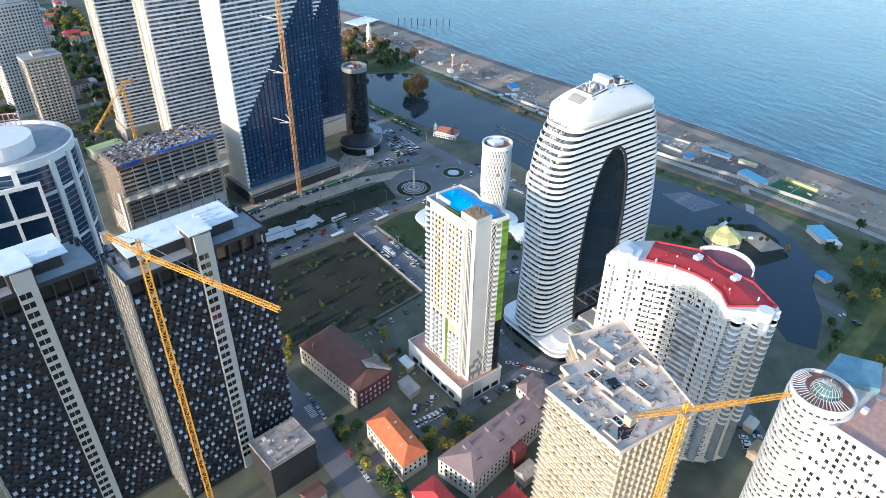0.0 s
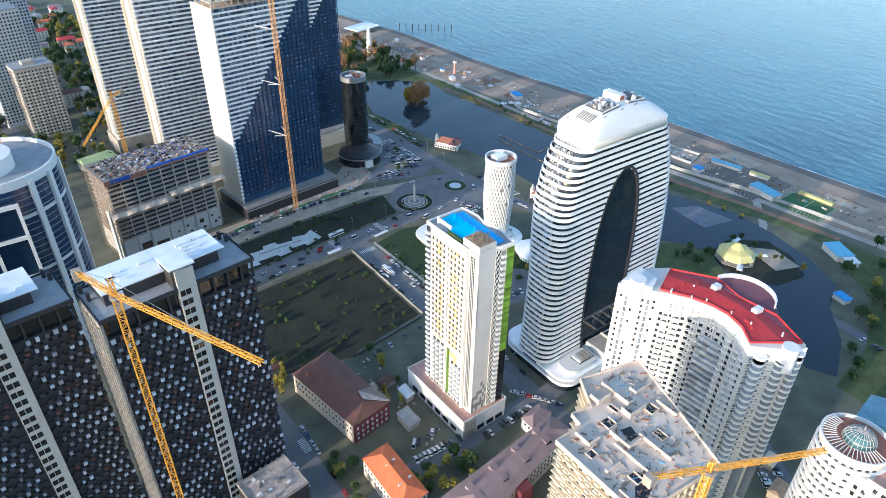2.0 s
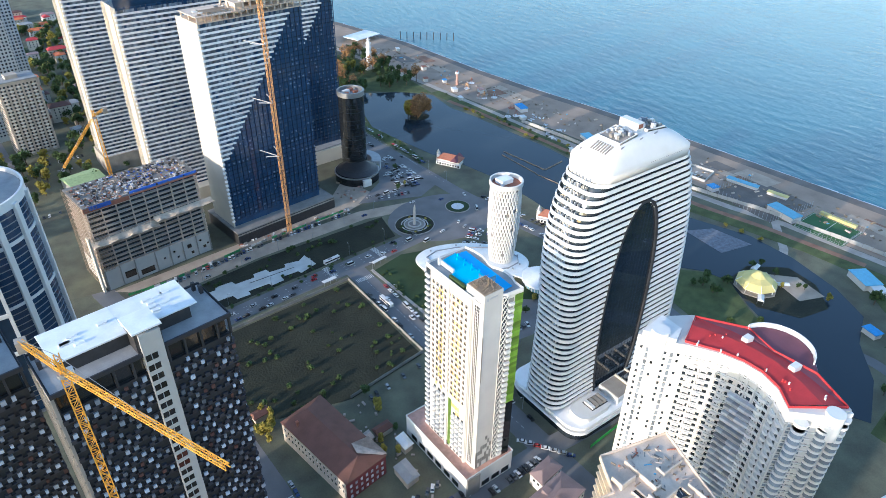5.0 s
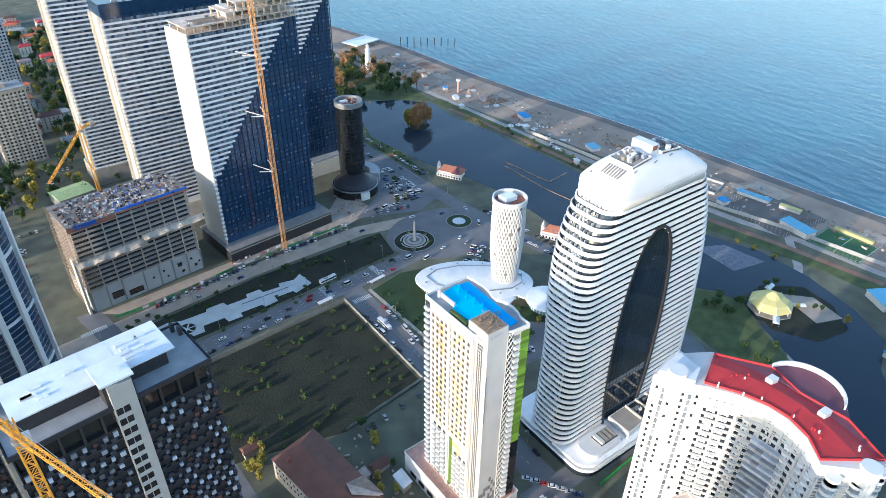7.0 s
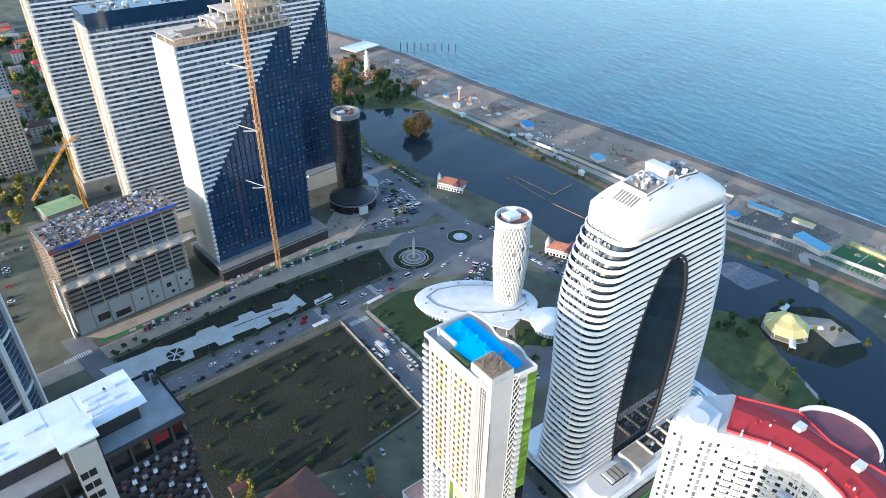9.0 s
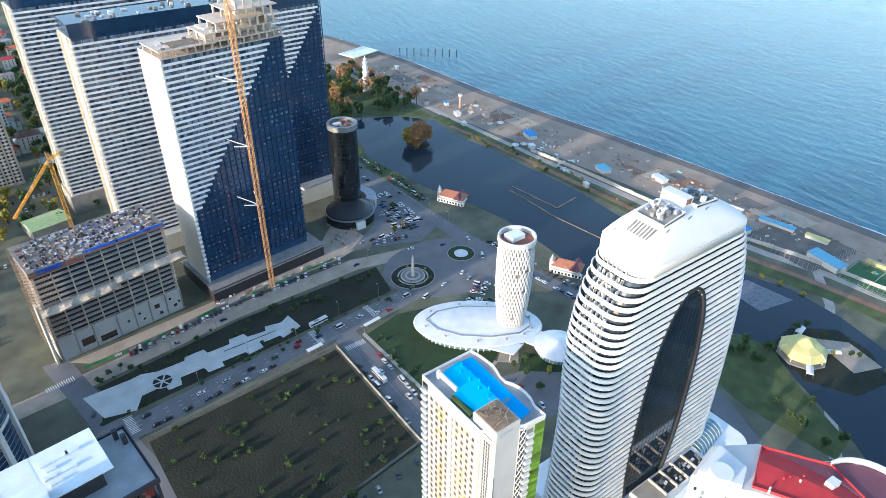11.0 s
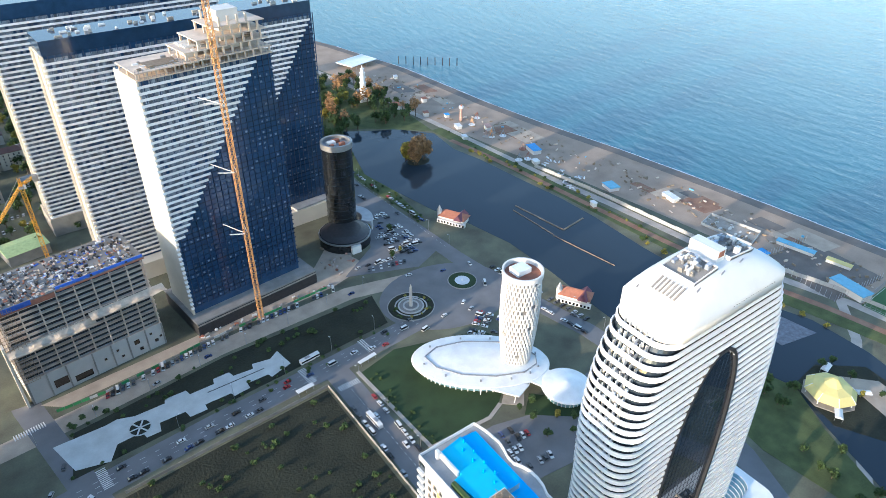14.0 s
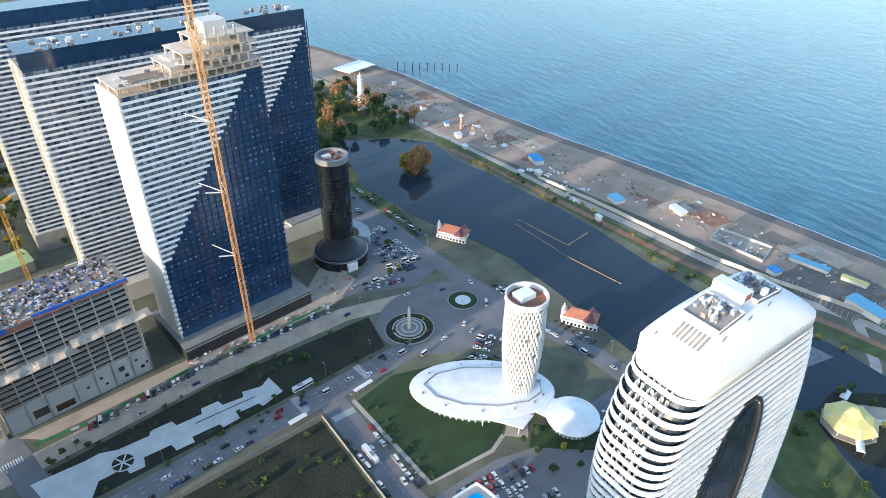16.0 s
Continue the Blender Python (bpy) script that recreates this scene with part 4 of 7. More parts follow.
bl_ = wall_places((206, 44), (206, -10), 2, QZ - 5, 3.2, 6.5, skip=0.1)
pieces("balcony", unit(2.6, 1.1, 1.0), M_WHITE, rr_t, bl_, 80)

# ---- two charcoal towers
def dark_tower(m, L, col, label):
    t = thing("dark_tower", label, "high-rise", m, "charcoal towers")
    H, D, fl = 121.5, 23, 4.1
    part("body", Geo().box(0.9, L - 0.9, 0.9, D, 0, H - 8), M_DARKWALL, t, "charcoal body")
    # closed black box whose colour gives the shade of the open top storey
    part("top_storey", Geo().box(1.6, L - 1.6, 2.2, D - 1, H - 8, H - 1), M_BLACKGL, t, "solid black block for top storey shade")
    for j in range(int(L / 5.5) + 1):
        x = min(L - 1.0, 0.6 + j * 5.5)
        part("top_pier", Geo().box(x, x + 0.7, 0.6, 1.6, H - 8, H - 1), M_DARKWALL, t)
    part("roof_slab", Geo().box(0, L, 0, D, H - 1, H), M_DARKWALL, t)
    part("roof_deck", Geo().box(0.6, L - 0.6, 0.6, D - 0.6, H, H + 0.2), M_ROOFG, t, "pale grey roof deck")
    part("parapet", Geo().strip([(0, D), (L, D), (L, 0), (0, 0)], -0.1, 0.5, H - 0.4, H + 0.7, True), M_DARKPAN, t, "charcoal parapet")
    part("stair_column", Geo().box(col, col + 6.5, -0.6, 4, 0, H + 7.5), M_COLUMN, t, "pale grey stair column")
    pieces("stair_window", window_geo(1.75, 2.3), M_BLACKGL, t, [along((col, -0.6), (col + 6.5, -0.6), 8 + k * fl) @ Matrix.Translation((x, 0, 0)) for k in range(28) for x in (1.2, 3.2)], 60)
    # roof house with a sheet roof in two levels
    part("roof_house", Geo().box(5, L - 10, 7, D - 0.5, H, H + 5), M_DKSTEEL, t, "dark roof house wall")
    part("roof_sheet", Geo().box(4.4, col - 1, 6.4, D, H + 5, H + 5.5), M_ROOFW, t, "white sheet roof")
    part("roof_sheet", Geo().box(col + 7, L - 7.5, 6.4, D, H + 5, H + 5.4), M_ROOFW, t, "pale blue-white sheet roof")
    part("roof_sheet", Geo().box(col - 1, col + 7, 9, D, H + 5, H + 5.45), M_ROOFW, t)
    part("lift_house", Geo().box(col - 1, col + 7, 0.5, 9.5, H, H + 8.3), M_DKSTEEL, t)
    part("lift_roof", Geo().box(col - 1.6, col + 7.5, -0.4, 10, H + 8.3, H + 8.9), M_ROOFW, t, "white lift house roof")
    for k in range(14):
        x = random.uniform(7, L - 12)
        part("roof_duct", Geo().box(x, x + random.uniform(1.5, 4), 10 + (k % 4) * 2.4, 11.2 + (k % 4) * 2.4, H + 5.4, H + 6.1), M_ROOFW, t)
    for x, y in ((L - 3, D - 3), (L - 1.8, D - 6), (1.5, D - 3), (2, D - 9)):
        part("roof_flue", Geo().box(x - 0.6, x + 0.6, y - 0.6, y + 0.6, H, H + 3.4), M_DKSTEEL, t)
    boxes, pale, rust = [], [], []
    for side, (a, b) in (("f", ((0.9, 0.9), (L - 0.9, 0.9))), ("r", ((L - 0.9, 0.9), (L - 0.9, D)))):
        W = math.hypot(b[0] - a[0], b[1] - a[1])
        n = int(W / 2.75)
        for k in range(27):
            z = H - 8 - (k + 1) * fl + 0.2
            for j in range(n):
                x = (j + 0.5 + (0.25 if k % 2 else -0.25)) * W / n
                if side == "f" and col - 1.6 < x + 0.9 < col + 7.6:
                    continue
                mm = along(a, b, z) @ Matrix.Translation((x, 0, 0))
                boxes.append(mm)
                mm2 = mm @ Matrix.Translation((0.75, 0, 1.5)) @ Matrix.Diagonal((random.uniform(0.7, 1.15), 1, random.uniform(0.7, 1.1), 1))
                u = random.random()
                if u < 0.05:
                    rust.append(mm2)
                elif u < 0.78:
                    pale.append(mm2)
    for lst in (boxes, pale, rust):
        lst.sort(key=lambda q: -q.translation.z)
    pieces("balcony_box", Geo().box(-0.95, 0.6, -0.9, 0.1, 0, 1.5), M_DARKPAN, t, boxes, 150)
    pieces("window_panel", Geo().box(-0.66, 0.66, -0.6, 0.1, 0.0, 1.7), M_SHUT, t, pale, 150)
    pieces("rust_panel", Geo().box(-0.62, 0.62, -0.5, 0.1, 0.1, 1.8), M_REDPAN, t, rust, 60)
    led = Geo()
    for k in range(27):
        z = H - 8 - (k + 1) * fl - 0.2
        led.box(0.4, L - 0.4, 0.35, 1.0, z, z + 0.4).box(L - 1, L - 0.35, 1.0, D, z, z + 0.4)
    tagged(part("floor_edge", led, M_DARKPAN, t), kind="stuff")
    part("end_wall", Geo().box(0, 0.9, 0.3, D, 0, H - 1), M_CONCD, t, "grey-green ribbed end wall")
    for j in range(6):
        part("end_rib", Geo().box(-0.5, 0.0, 1 + j * 3.6, 1.5 + j * 3.6, 0, H - 2), M_CONC, t)
    pieces("end_ledge", Geo().box(-0.4, 0.05, 0.6, D - 1, 0, 0.5), M_CONCD, t, [Matrix.Translation((0, 0, 6 + k * fl)) for k in range(27)], 40)
    return t


dark_tower(pose(22.5, 210.5, 0, 0, 0, 7), 55.5, 26.5, "charcoal apartment tower with pale window panels and white roof")
dark_tower(pose(-37, 221.5, 0, 0, 0, 7), 56, 28.5, "charcoal apartment tower beside a yellow crane")
low = thing("podium_block", "low dark block with a littered flat roof", "building", pose(53.5, 190, 0, 0, 0, 6))
part("wall", Geo().box(0, 23, 0, 19, 0, 19.5), M_DKSTEEL, low)
part("roof", Geo().box(-0.3, 23.3, -0.3, 19.3, 19.5, 20), M_RUSTSH, low, "stained pale flat roof")
part("parapet", Geo().strip([(0, 19), (23, 19), (23, 0), (0, 0)], -0.2, 0.4, 19.6, 20.6, True), M_CONCD, low)
for i in range(26):
    x, y = random.uniform(1, 21), random.uniform(1, 17)
    part("roof_unit", Geo().box(x, x + random.uniform(0.6, 2), y, y + random.uniform(0.5, 1.5), 20, 20 + random.uniform(0.3, 1.2)), random.choice([M_CONC, M_STEEL, M_WHITE]), low)

# ---- round blue glass tower
blue_t = thing("round_glass_tower", "round blue glass tower with white bands and roof frames", "high-rise", pose(8, 385, 0))
part("glass_drum", Geo().cone(0, 0, 30.5, 30.5, 0, 110, 64), M_BLUEGL, blue_t, "dark blue glass drum")
for k in range(32):
    part("floor_line", Geo().strip([(p[0], p[1]) for p in ring(0, 0, 30.5, 0, 64)][::-1], -0.2, 0.25, 6 + k * 3.3, 6.45 + k * 3.3, True), M_STEEL, blue_t)
for z, h, mt in ((30, 1.6, M_WHITE), (62, 1.6, M_WHITE), (92, 1.8, M_WHITE), (108, 4.5, M_WHITE)):
    part("white_band", Geo().strip([(p[0], p[1]) for p in ring(0, 0, 30.6, 0, 64)][::-1], -0.3, 0.8, z, z + h, True), mt, blue_t, "white band")
for a in (-95, -62, -40, -15):
    part("white_pier", Geo().box(30, 32.2, -1.3, 1.3, 0, 110, pose(0, 0, 0, 0, 0, a)), M_WHITE, blue_t, "white vertical pier")
part("front_frame", Geo().box(-24, 6, -34, -26, 20, 100), M_BLUEGL, blue_t, "flat glazed front bay")
for x in (-24, -9.5, 5):
    part("frame_post", Geo().box(x, x + 1.6, -35, -33.5, 0, 102), M_WHITE, blue_t)
for z in (40, 62, 84, 101):
    part("frame_beam", Geo().box(-24, 6.6, -35.2, -33.4, z, z + 1.8), M_WHITE, blue_t)
part("roof_slab", Geo().cone(0, 0, 29.5, 29.5, 110, 110.5, 48), M_ROOFG, blue_t)
part("roof_drum", Geo().cone(-4, -4, 16, 16, 110.5, 118, 40), M_WHITE, blue_t, "white roof drum")
fr = Geo()
for i in range(18):
    a = radians(60 + i * 6)
    p = (-2 + 24 * math.cos(a), 24 * math.sin(a) - 4)
    q = (-2 + 24 * math.cos(a + radians(6)), 24 * math.sin(a + radians(6)) - 4)
    fr.beam((p[0], p[1], 110), (p[0], p[1], 121), 0.4)
    for z in (114, 117.5, 121):
        fr.beam((p[0], p[1], z), (q[0], q[1], z), 0.4)
part("roof_frame", fr, mat("red_white_frame", (0.62, 0.34, 0.36), 0.7, vary=0.5, scale=0.8), blue_t, "red and white open roof frame")

# ---- half-built concrete frame block
site = thing("building_site", "half-built concrete frame block with safety nets", "building site", pose(63.6, 440.5, 0, 0, 0, 8))
SL, SD = 72.0, 34.0
# solid charcoal block: the shade inside the open floors, put into colour
part("dark_interior", Geo().box(1.6, SL - 1.6, 2.4, SD - 1, 0, 60), M_DARKWALL, site, "solid charcoal block for interior shade")
part("blank_base", Geo().box(0, SL, 0, SD, 0, 15), M_COLUMN, site, "grey blockwork base")
pieces("base_pilaster", Geo().box(-0.35, 0.35, -0.4, 0.1, 0, 15), M_CONCD, site, [along((0, 0), (SL, 0)) @ Matrix.Translation((x, 0, 0)) for x in (0.6, 10, 19.5, 33, 43, 52, 62, 71.4)], 20)
for x, z, w, h in ((12, 4, 7, 5), (22, 2, 9, 4), (38, 7, 1.4, 1.4), (45, 9, 1.4, 1.4), (47, 4, 1.4, 1.4), (55, 8, 3, 3), (57, 3, 2, 2), (64, 10, 1.4, 1.4), (66, 4, 2, 2), (69, 6, 1.4, 1.4)):
    part("base_opening", Geo().box(x, x + w, -0.06, 0.1, z, z + h), M_BLACKGL, site)
for k in range(15):
    z = 15 + k * 3.2
    part("floor_slab", Geo().box(0, SL, 0.1, SD, z, z + 0.32), M_PALEC, site)
    if k < 14:
        part("floor_rail", Geo().box(0.3, SL - 0.3, 0.9, 0.98, z + 1.1, z + 1.3), M_SHUT, site)
cols = [Matrix.Translation((x, 0.5, 15)) for x in [0.8 + i * 8.8 for i in range(9)]]
pieces("column", Geo().box(-0.27, 0.27, -0.6, 0.4, 0, 45), M_PALEC, site, cols + [Matrix.Translation((0.9, y, 15)) for y in (6, 12, 18, 24, 30)], 40)
part("roof_slab", Geo().box(-0.5, SL + 0.5, 0, SD, 60, 60.5), M_CONCD, site, "cluttered roof slab")
for a_, b_, z in ((-2, 40, 37), (38, 78, 40)):
    n = int((b_ - a_) / 3)
    for i in range(n):
        u0, u1 = a_ + (b_ - a_) * i / n, a_ + (b_ - a_) * (i + 1) / n
        d0, d1 = 0.6 * math.sin(i * 1.7), 0.6 * math.sin((i + 1) * 1.7)
        g = Geo().loft([[(u0, 0.2, z), (u1, 0.2, z), (u1, 0.2, z + 0.2), (u0, 0.2, z + 0.2)], [(u0, -3.2, z - 1.6 + d0), (u1, -3.2, z - 1.6 + d1), (u1, -3.2, z - 1.4 + d1), (u0, -3.2, z - 1.4 + d0)],
                        [(u0, -6.6, z - 0.8 + d0 * 0.6), (u1, -6.6, z - 0.8 + d1 * 0.6), (u1, -6.6, z - 0.6 + d1 * 0.6), (u0, -6.6, z - 0.6 + d0 * 0.6)]])
        part("net_panel", g, M_NET, site, "dusty sloping safety net")
sc = Geo()
for i in range(10):
    y = 0.5 + i * 3.6
    sc.beam((-1.6, y, 0), (-1.6, y, 62), 0.16)
for k in range(30):
    sc.beam((-1.6, 0.3, 1 + k * 2.1), (-1.6, 33.5, 1 + k * 2.1), 0.14)
for i in range(5):
    sc.beam((i * 1.8, -0.9, 15), (i * 1.8, -0.9, 61), 0.16)
for k in range(22):
    sc.beam((-1.6, -0.9, 15 + k * 2.1), (7.4, -0.9, 15 + k * 2.1), 0.16)
tagged(part("scaffold", sc, M_WOOD, site, "brown scaffold poles"), kind="stuff")
part("hoist_tower", Geo().box(-3, -1.8, -0.4, 4, 0, 40), M_CREAM, site, "tall pale hoist shaft")
part("roof_fence", Geo().box(28, SL, 0.2, 0.6, 60.5, 62), M_BLUETARP, site, "blue tarpaulin edge rail")
part("roof_fence", Geo().box(28, SL + 0.4, -0.3, 0.2, 59.2, 60), M_TERRA, site, "rust-red edge form")
part("roof_fence", Geo().box(-0.6, 27, -0.3, 0.2, 57.2, 60), M_TERRA, site, "rust-red edge form")
part("tarpaulin", Geo().box(3, 16, -0.5, -0.2, 58.2, 60.9), M_BLUETARP, site, "blue tarpaulin over the roof edge")
for mt, n, hi in ((M_DKSTEEL, 160, 1.4), (M_PALEC, 150, 0.6), (M_BLUETARP, 60, 0.6), (M_WOOD, 200, 0.5), (M_LITPAN, 130, 0.9), (M_TERRA, 70, 0.6)):
    g = Geo()
    for i in range(n):
        x, y, w = random.uniform(1, SL - 2), random.uniform(0.5, SD - 2), random.uniform(0.2, 1.2)
        if mt is M_BLUETARP and x < 28:
            x += 34
        g.box(-w, w, -random.uniform(0.15, 0.9), 0.3, 0, random.uniform(0.2, hi), pose(x, y, 60.5, 0, 0, random.choice([0, 90, random.uniform(0, 180)])))
    tagged(part("roof_clutter", g, mt, site), kind="stuff")
posts_g = Geo()
for i in range(60):
    x, y = random.uniform(1, SL - 1), random.uniform(1, SD - 1)
    posts_g.box(x, x + 0.15, y, y + 0.15, 60.5, 62 + random.random() * 1.8)
tagged(part("starter_bar", posts_g, M_WOOD, site, "brown props and starter bars"), kind="stuff")
for i in range(30):
    x, y = random.uniform(1, SL - 2), random.uniform(1, SD - 2)
    w, d_, h = random.uniform(0.6, 3.2), random.uniform(0.5, 1.8), random.uniform(0.3, 1.8)
    part("crate", Geo().box(x, x + w, y, y + d_, 60.5, 60.5 + h), random.choice([M_WHITE, M_BLUETARP, M_CONC, M_WOOD, M_STEEL, M_LITPAN]), site)
shed = thing("green_shed", "long shed with a pale green sheet roof", "shed", pose(72, 588, 0, 0, 0, 12))
part("roof", Geo().loft([[(0, 0, 8), (28, 0, 8), (28, 22, 8), (0, 22, 8)], [(0.2, 10.5, 10.5), (27.8, 10.5, 10.5), (27.8, 11.5, 10.5), (0.2, 11.5, 10.5)]]), mat("pale_green_sheet", (0.30, 0.40, 0.2), 0.7, each=0.1), shed)
part("wall", Geo().box(0.6, 27.4, 0.6, 21.4, 0, 8), M_CONCD, shed)

# ---- raw top of the nearer slab tower (frames, slabs, ties)
top = thing("raw_tower_top", "raw concrete frame storeys on top of a slab tower", "building site", pose(153.7, 453, H3, 0, 0, 7))
for k in range(2):
    part("floor_slab", Geo().box(0, 74, -0.2, 25, k * 3.6, k * 3.6 + 0.5), M_PALEC, top)
for z, x0, x1 in ((8.2, 26, 73), (13.0, 33, 73), (17.8, 42, 72)):
    part("floor_slab", Geo().box(x0, x1, 0.5, 22, z, z + 0.5), M_PALEC, top)
cl = [Matrix.Translation((1 + i * 4.8, y, 0)) for i in range(16) for y in (1, 12, 23)]
pieces("column", Geo().box(-0.4, 0.4, -0.4, 0.4, 0.5, 3.6), M_PALEC, top, cl, 60)
for z, x0, n in ((4.1, 27, 9), (8.7, 34, 8), (13.5, 43, 6), (18.3, 47, 4)):
    cl = [Matrix.Translation((x0 + i * 5.0, y, z)) for i in range(n) for y in (1.1, 11, 21)]
    pieces("tall_column", Geo().box(-0.5, 0.5, -0.5, 0.5, 0, 4.4), M_PALEC, top, cl, 60)
part("core_wall", Geo().box(50, 62, 9, 20, 0, 24), M_WHITE2, top, "pale concrete core")
part("inner_wall", Geo().box(30, 36, 8, 20, 0, 9.5), M_WHITE2, top)
part("timber_deck", Geo().box(8, 24, 4, 14, 4.1, 4.6), M_WOOD, top, "tan timber deck")
rails = Geo()
for z in (4.9, 5.5, 1.4):
    rails.box(0, 74, -0.3, -0.2, z, z + 0.15)
for i in range(38):
    rails.box(i * 2, i * 2 + 0.15, -0.3, -0.2, 0.5, 5.6)
tagged(part("edge_rail", rails, M_STEEL, top), kind="stuff")
for i in range(40):
    x, y = random.uniform(2, 70), random.uniform(2, 21)
    z = 4.1 if x < 26 else 8.7
    part("crate", Geo().box(x, x + random.uniform(0.6, 3), y, y + random.uniform(0.4, 1.6), z, z + random.uniform(0.3, 1.5)), random.choice([M_CONC, M_WOOD, M_STEEL, M_WHITE]), top)
for k in range(44):
    x = random.uniform(8, 155)
    part("roof_unit", Geo().box(x, x + random.uniform(1, 4), 4 + (k % 5) * 4, 5.5 + (k % 5) * 4, H2 + 8, H2 + 8 + random.uniform(0.6, 2)), random.choice([M_WHITE, M_STEEL, M_CONC]), t2)
part("podium_band", Geo().box(-2.6, 80.1, -9.15, -8.9, 7.2, 8.2), M_CONC, t3)


# ---- cranes
def lattice(g, a, b, w, n, chord=0.3, brace=0.16):
    a, b = Vector(a), Vector(b)
    d = (b - a).normalized()
    s = d.cross(Vector((0, 0, 1)) if abs(d.z) < 0.9 else Vector((1, 0, 0))).normalized()
    u = s.cross(d)
    cor = [(s * i + u * j) * (w / 2) for i, j in ((1, 1), (-1, 1), (-1, -1), (1, -1))]
    for c in cor:
        g.beam(a + c, b + c, chord)
    for k in range(n):
        p, q = a + (b - a) * (k / n), a + (b - a) * ((k + 1) / n)
        for i in range(4):
            c0, c1 = cor[i], cor[(i + 1) % 4]
            g.beam(p + (c0 if k % 2 else c1), q + (c1 if k % 2 else c0), brace)
            g.beam(p + c0, p + c1, brace)
    return g


def crane(x, y, h, tip, back, material, label, w=2.0, cap=7.0):
    t = thing("tower_crane", label, "crane", pose(x, y, 0))
    part("base", Geo().box(-2.6, 2.6, -2.6, 2.6, 0, 1.2), M_CONCD, t, "concrete base")
    part("mast", lattice(Geo(), (0, 0, 1), (0, 0, h), w, int(h / 2.6)), material, t)
    part("slewing_ring", Geo().cone(0, 0, 1.7, 1.7, h, h + 1.2, 16), M_STEEL, t)
    if tip:
        a, b = Vector((0, 0, h + 1.6)), Vector((tip[0] - x, tip[1] - y, tip[2]))
        part("jib", lattice(Geo(), a, b, 1.15, int((b - a).length / 2.0), 0.2, 0.11), material, t)
        c = Vector((back[0] - x, back[1] - y, back[2]))
        part("counter_jib", lattice(Geo(), a, c, 1.2, 6, 0.22, 0.12), material, t)
        part("counterweight", Geo().box(-1.4, 1.4, -1.4, 1.4, -3, 0.6, Matrix.Translation(c)), M_CONC, t, "concrete counterweight")
        part("apex", lattice(Geo(), (0, 0, h + 1.2), (0, 0, h + cap), 1.2, 3), material, t)
        ties = Geo().beam((0, 0, h + cap), a + (b - a) * 0.62 + Vector((0, 0, 0.9)), 0.12)
        ties.beam((0, 0, h + cap), c + Vector((0, 0, 0.8)), 0.12)
        part("tie_bar", ties, M_STEEL, t)
        part("cab", Geo().box(0.9, 2.4, -0.9, 0.9, h - 0.6, h + 1.6), M_WHITE, t, "white driver's cab")
        part("hook_block", Geo().box(-0.3, 0.3, -0.3, 0.3, -3, -2, Matrix.Translation(a + (b - a) * 0.45)), M_DKSTEEL, t)
    return t


crane(28.3, 198, 137, (51, 142, 141.5), (21.5, 214.5, 140), M_CRANE, "yellow tower crane beside a charcoal tower")
crane(146, 66, 106, (178, 50, 108.5), (130, 74, 108), M_CRANE, "yellow tower crane beside the unfinished block", cap=5)
oc = crane(188.5, 438, 198, None, None, M_CRANE2, "very tall orange crane mast tied to a slab tower", 2.4)
for z in (62, 100, 138):
    part("wall_tie", Geo().beam((0, 1, z), (-7, 18, z), 0.35).beam((1, 1, z), (4, 19, z), 0.35), M_WHITE, oc, "white wall tie")
    part("tie_platform", Geo().beam((-1, -1, z + 1), (-9, 1, z + 2.2), 0.5), M_WHITE, oc)
crane(94, 520.6, 84, (66, 512, 58), (102, 524, 88), M_CRANE, "yellow luffing crane behind the building site", cap=6)
# ---------------------------------------------------------------- round black tower, hall and lattice tower
blk = thing("round_black_tower", "round black glass tower on a stepped round podium", "tower", pose(282, 505, 0))
part("shaft", Geo().cone(0, 0, 10.6, 10.6, 8, 67, 40), M_BLACKGL, blk, "black glass shaft")
for k in range(17):
    part("floor_line", Geo().strip([(p[0], p[1]) for p in ring(0, 0, 10.6, 0, 40)][::-1], -0.1, 0.12, 10 + k * 3.4, 10.3 + k * 3.4, True), M_GLASS, blk)
part("crown_ring", Geo().strip([(p[0], p[1]) for p in ring(0, 0, 10.6, 0, 40)][::-1], -0.6, 0.9, 67, 71, True), M_STEEL, blk, "grey crown ring")
part("roof", Geo().cone(0, 0, 10, 10, 67, 68, 40), M_ROOFG, blk)
for x, y, w in ((-3, 2, 3), (3, -3, 2), (2, 4, 2.2), (-5, -3, 1.5)):
    part("roof_unit", Geo().box(x - w, x + w, y - w * 0.6, y + w * 0.6, 68, 70.4), random.choice([M_TERRA, M_WHITE, M_CONC]), blk)
part("podium", Geo().cone(-7, -16, 18.5, 18, 0, 8, 48), M_BLACKGL, blk, "dark round podium")
part("podium_roof", Geo().cone(-7, -16, 17.5, 12, 8, 10, 48), M_DKSTEEL, blk)
part("podium_edge", Geo().strip([(p[0], p[1]) for p in ring(-7, -16, 18.5, 0, 48)][::-1], -0.4, 0.4, 6.4, 7.4, True), M_STEEL, blk)
part("wing", Geo().prism(arc(3, 0, 20, -50, 60, 14) + arc(3, 0, 12, 60, -50, 10), 0, 8), M_LITPAN, blk, "pale curved wing")
part("entrance", Geo().box(-12, -5, -36, -33.5, 0, 6), M_WHITE, blk, "white entrance box")

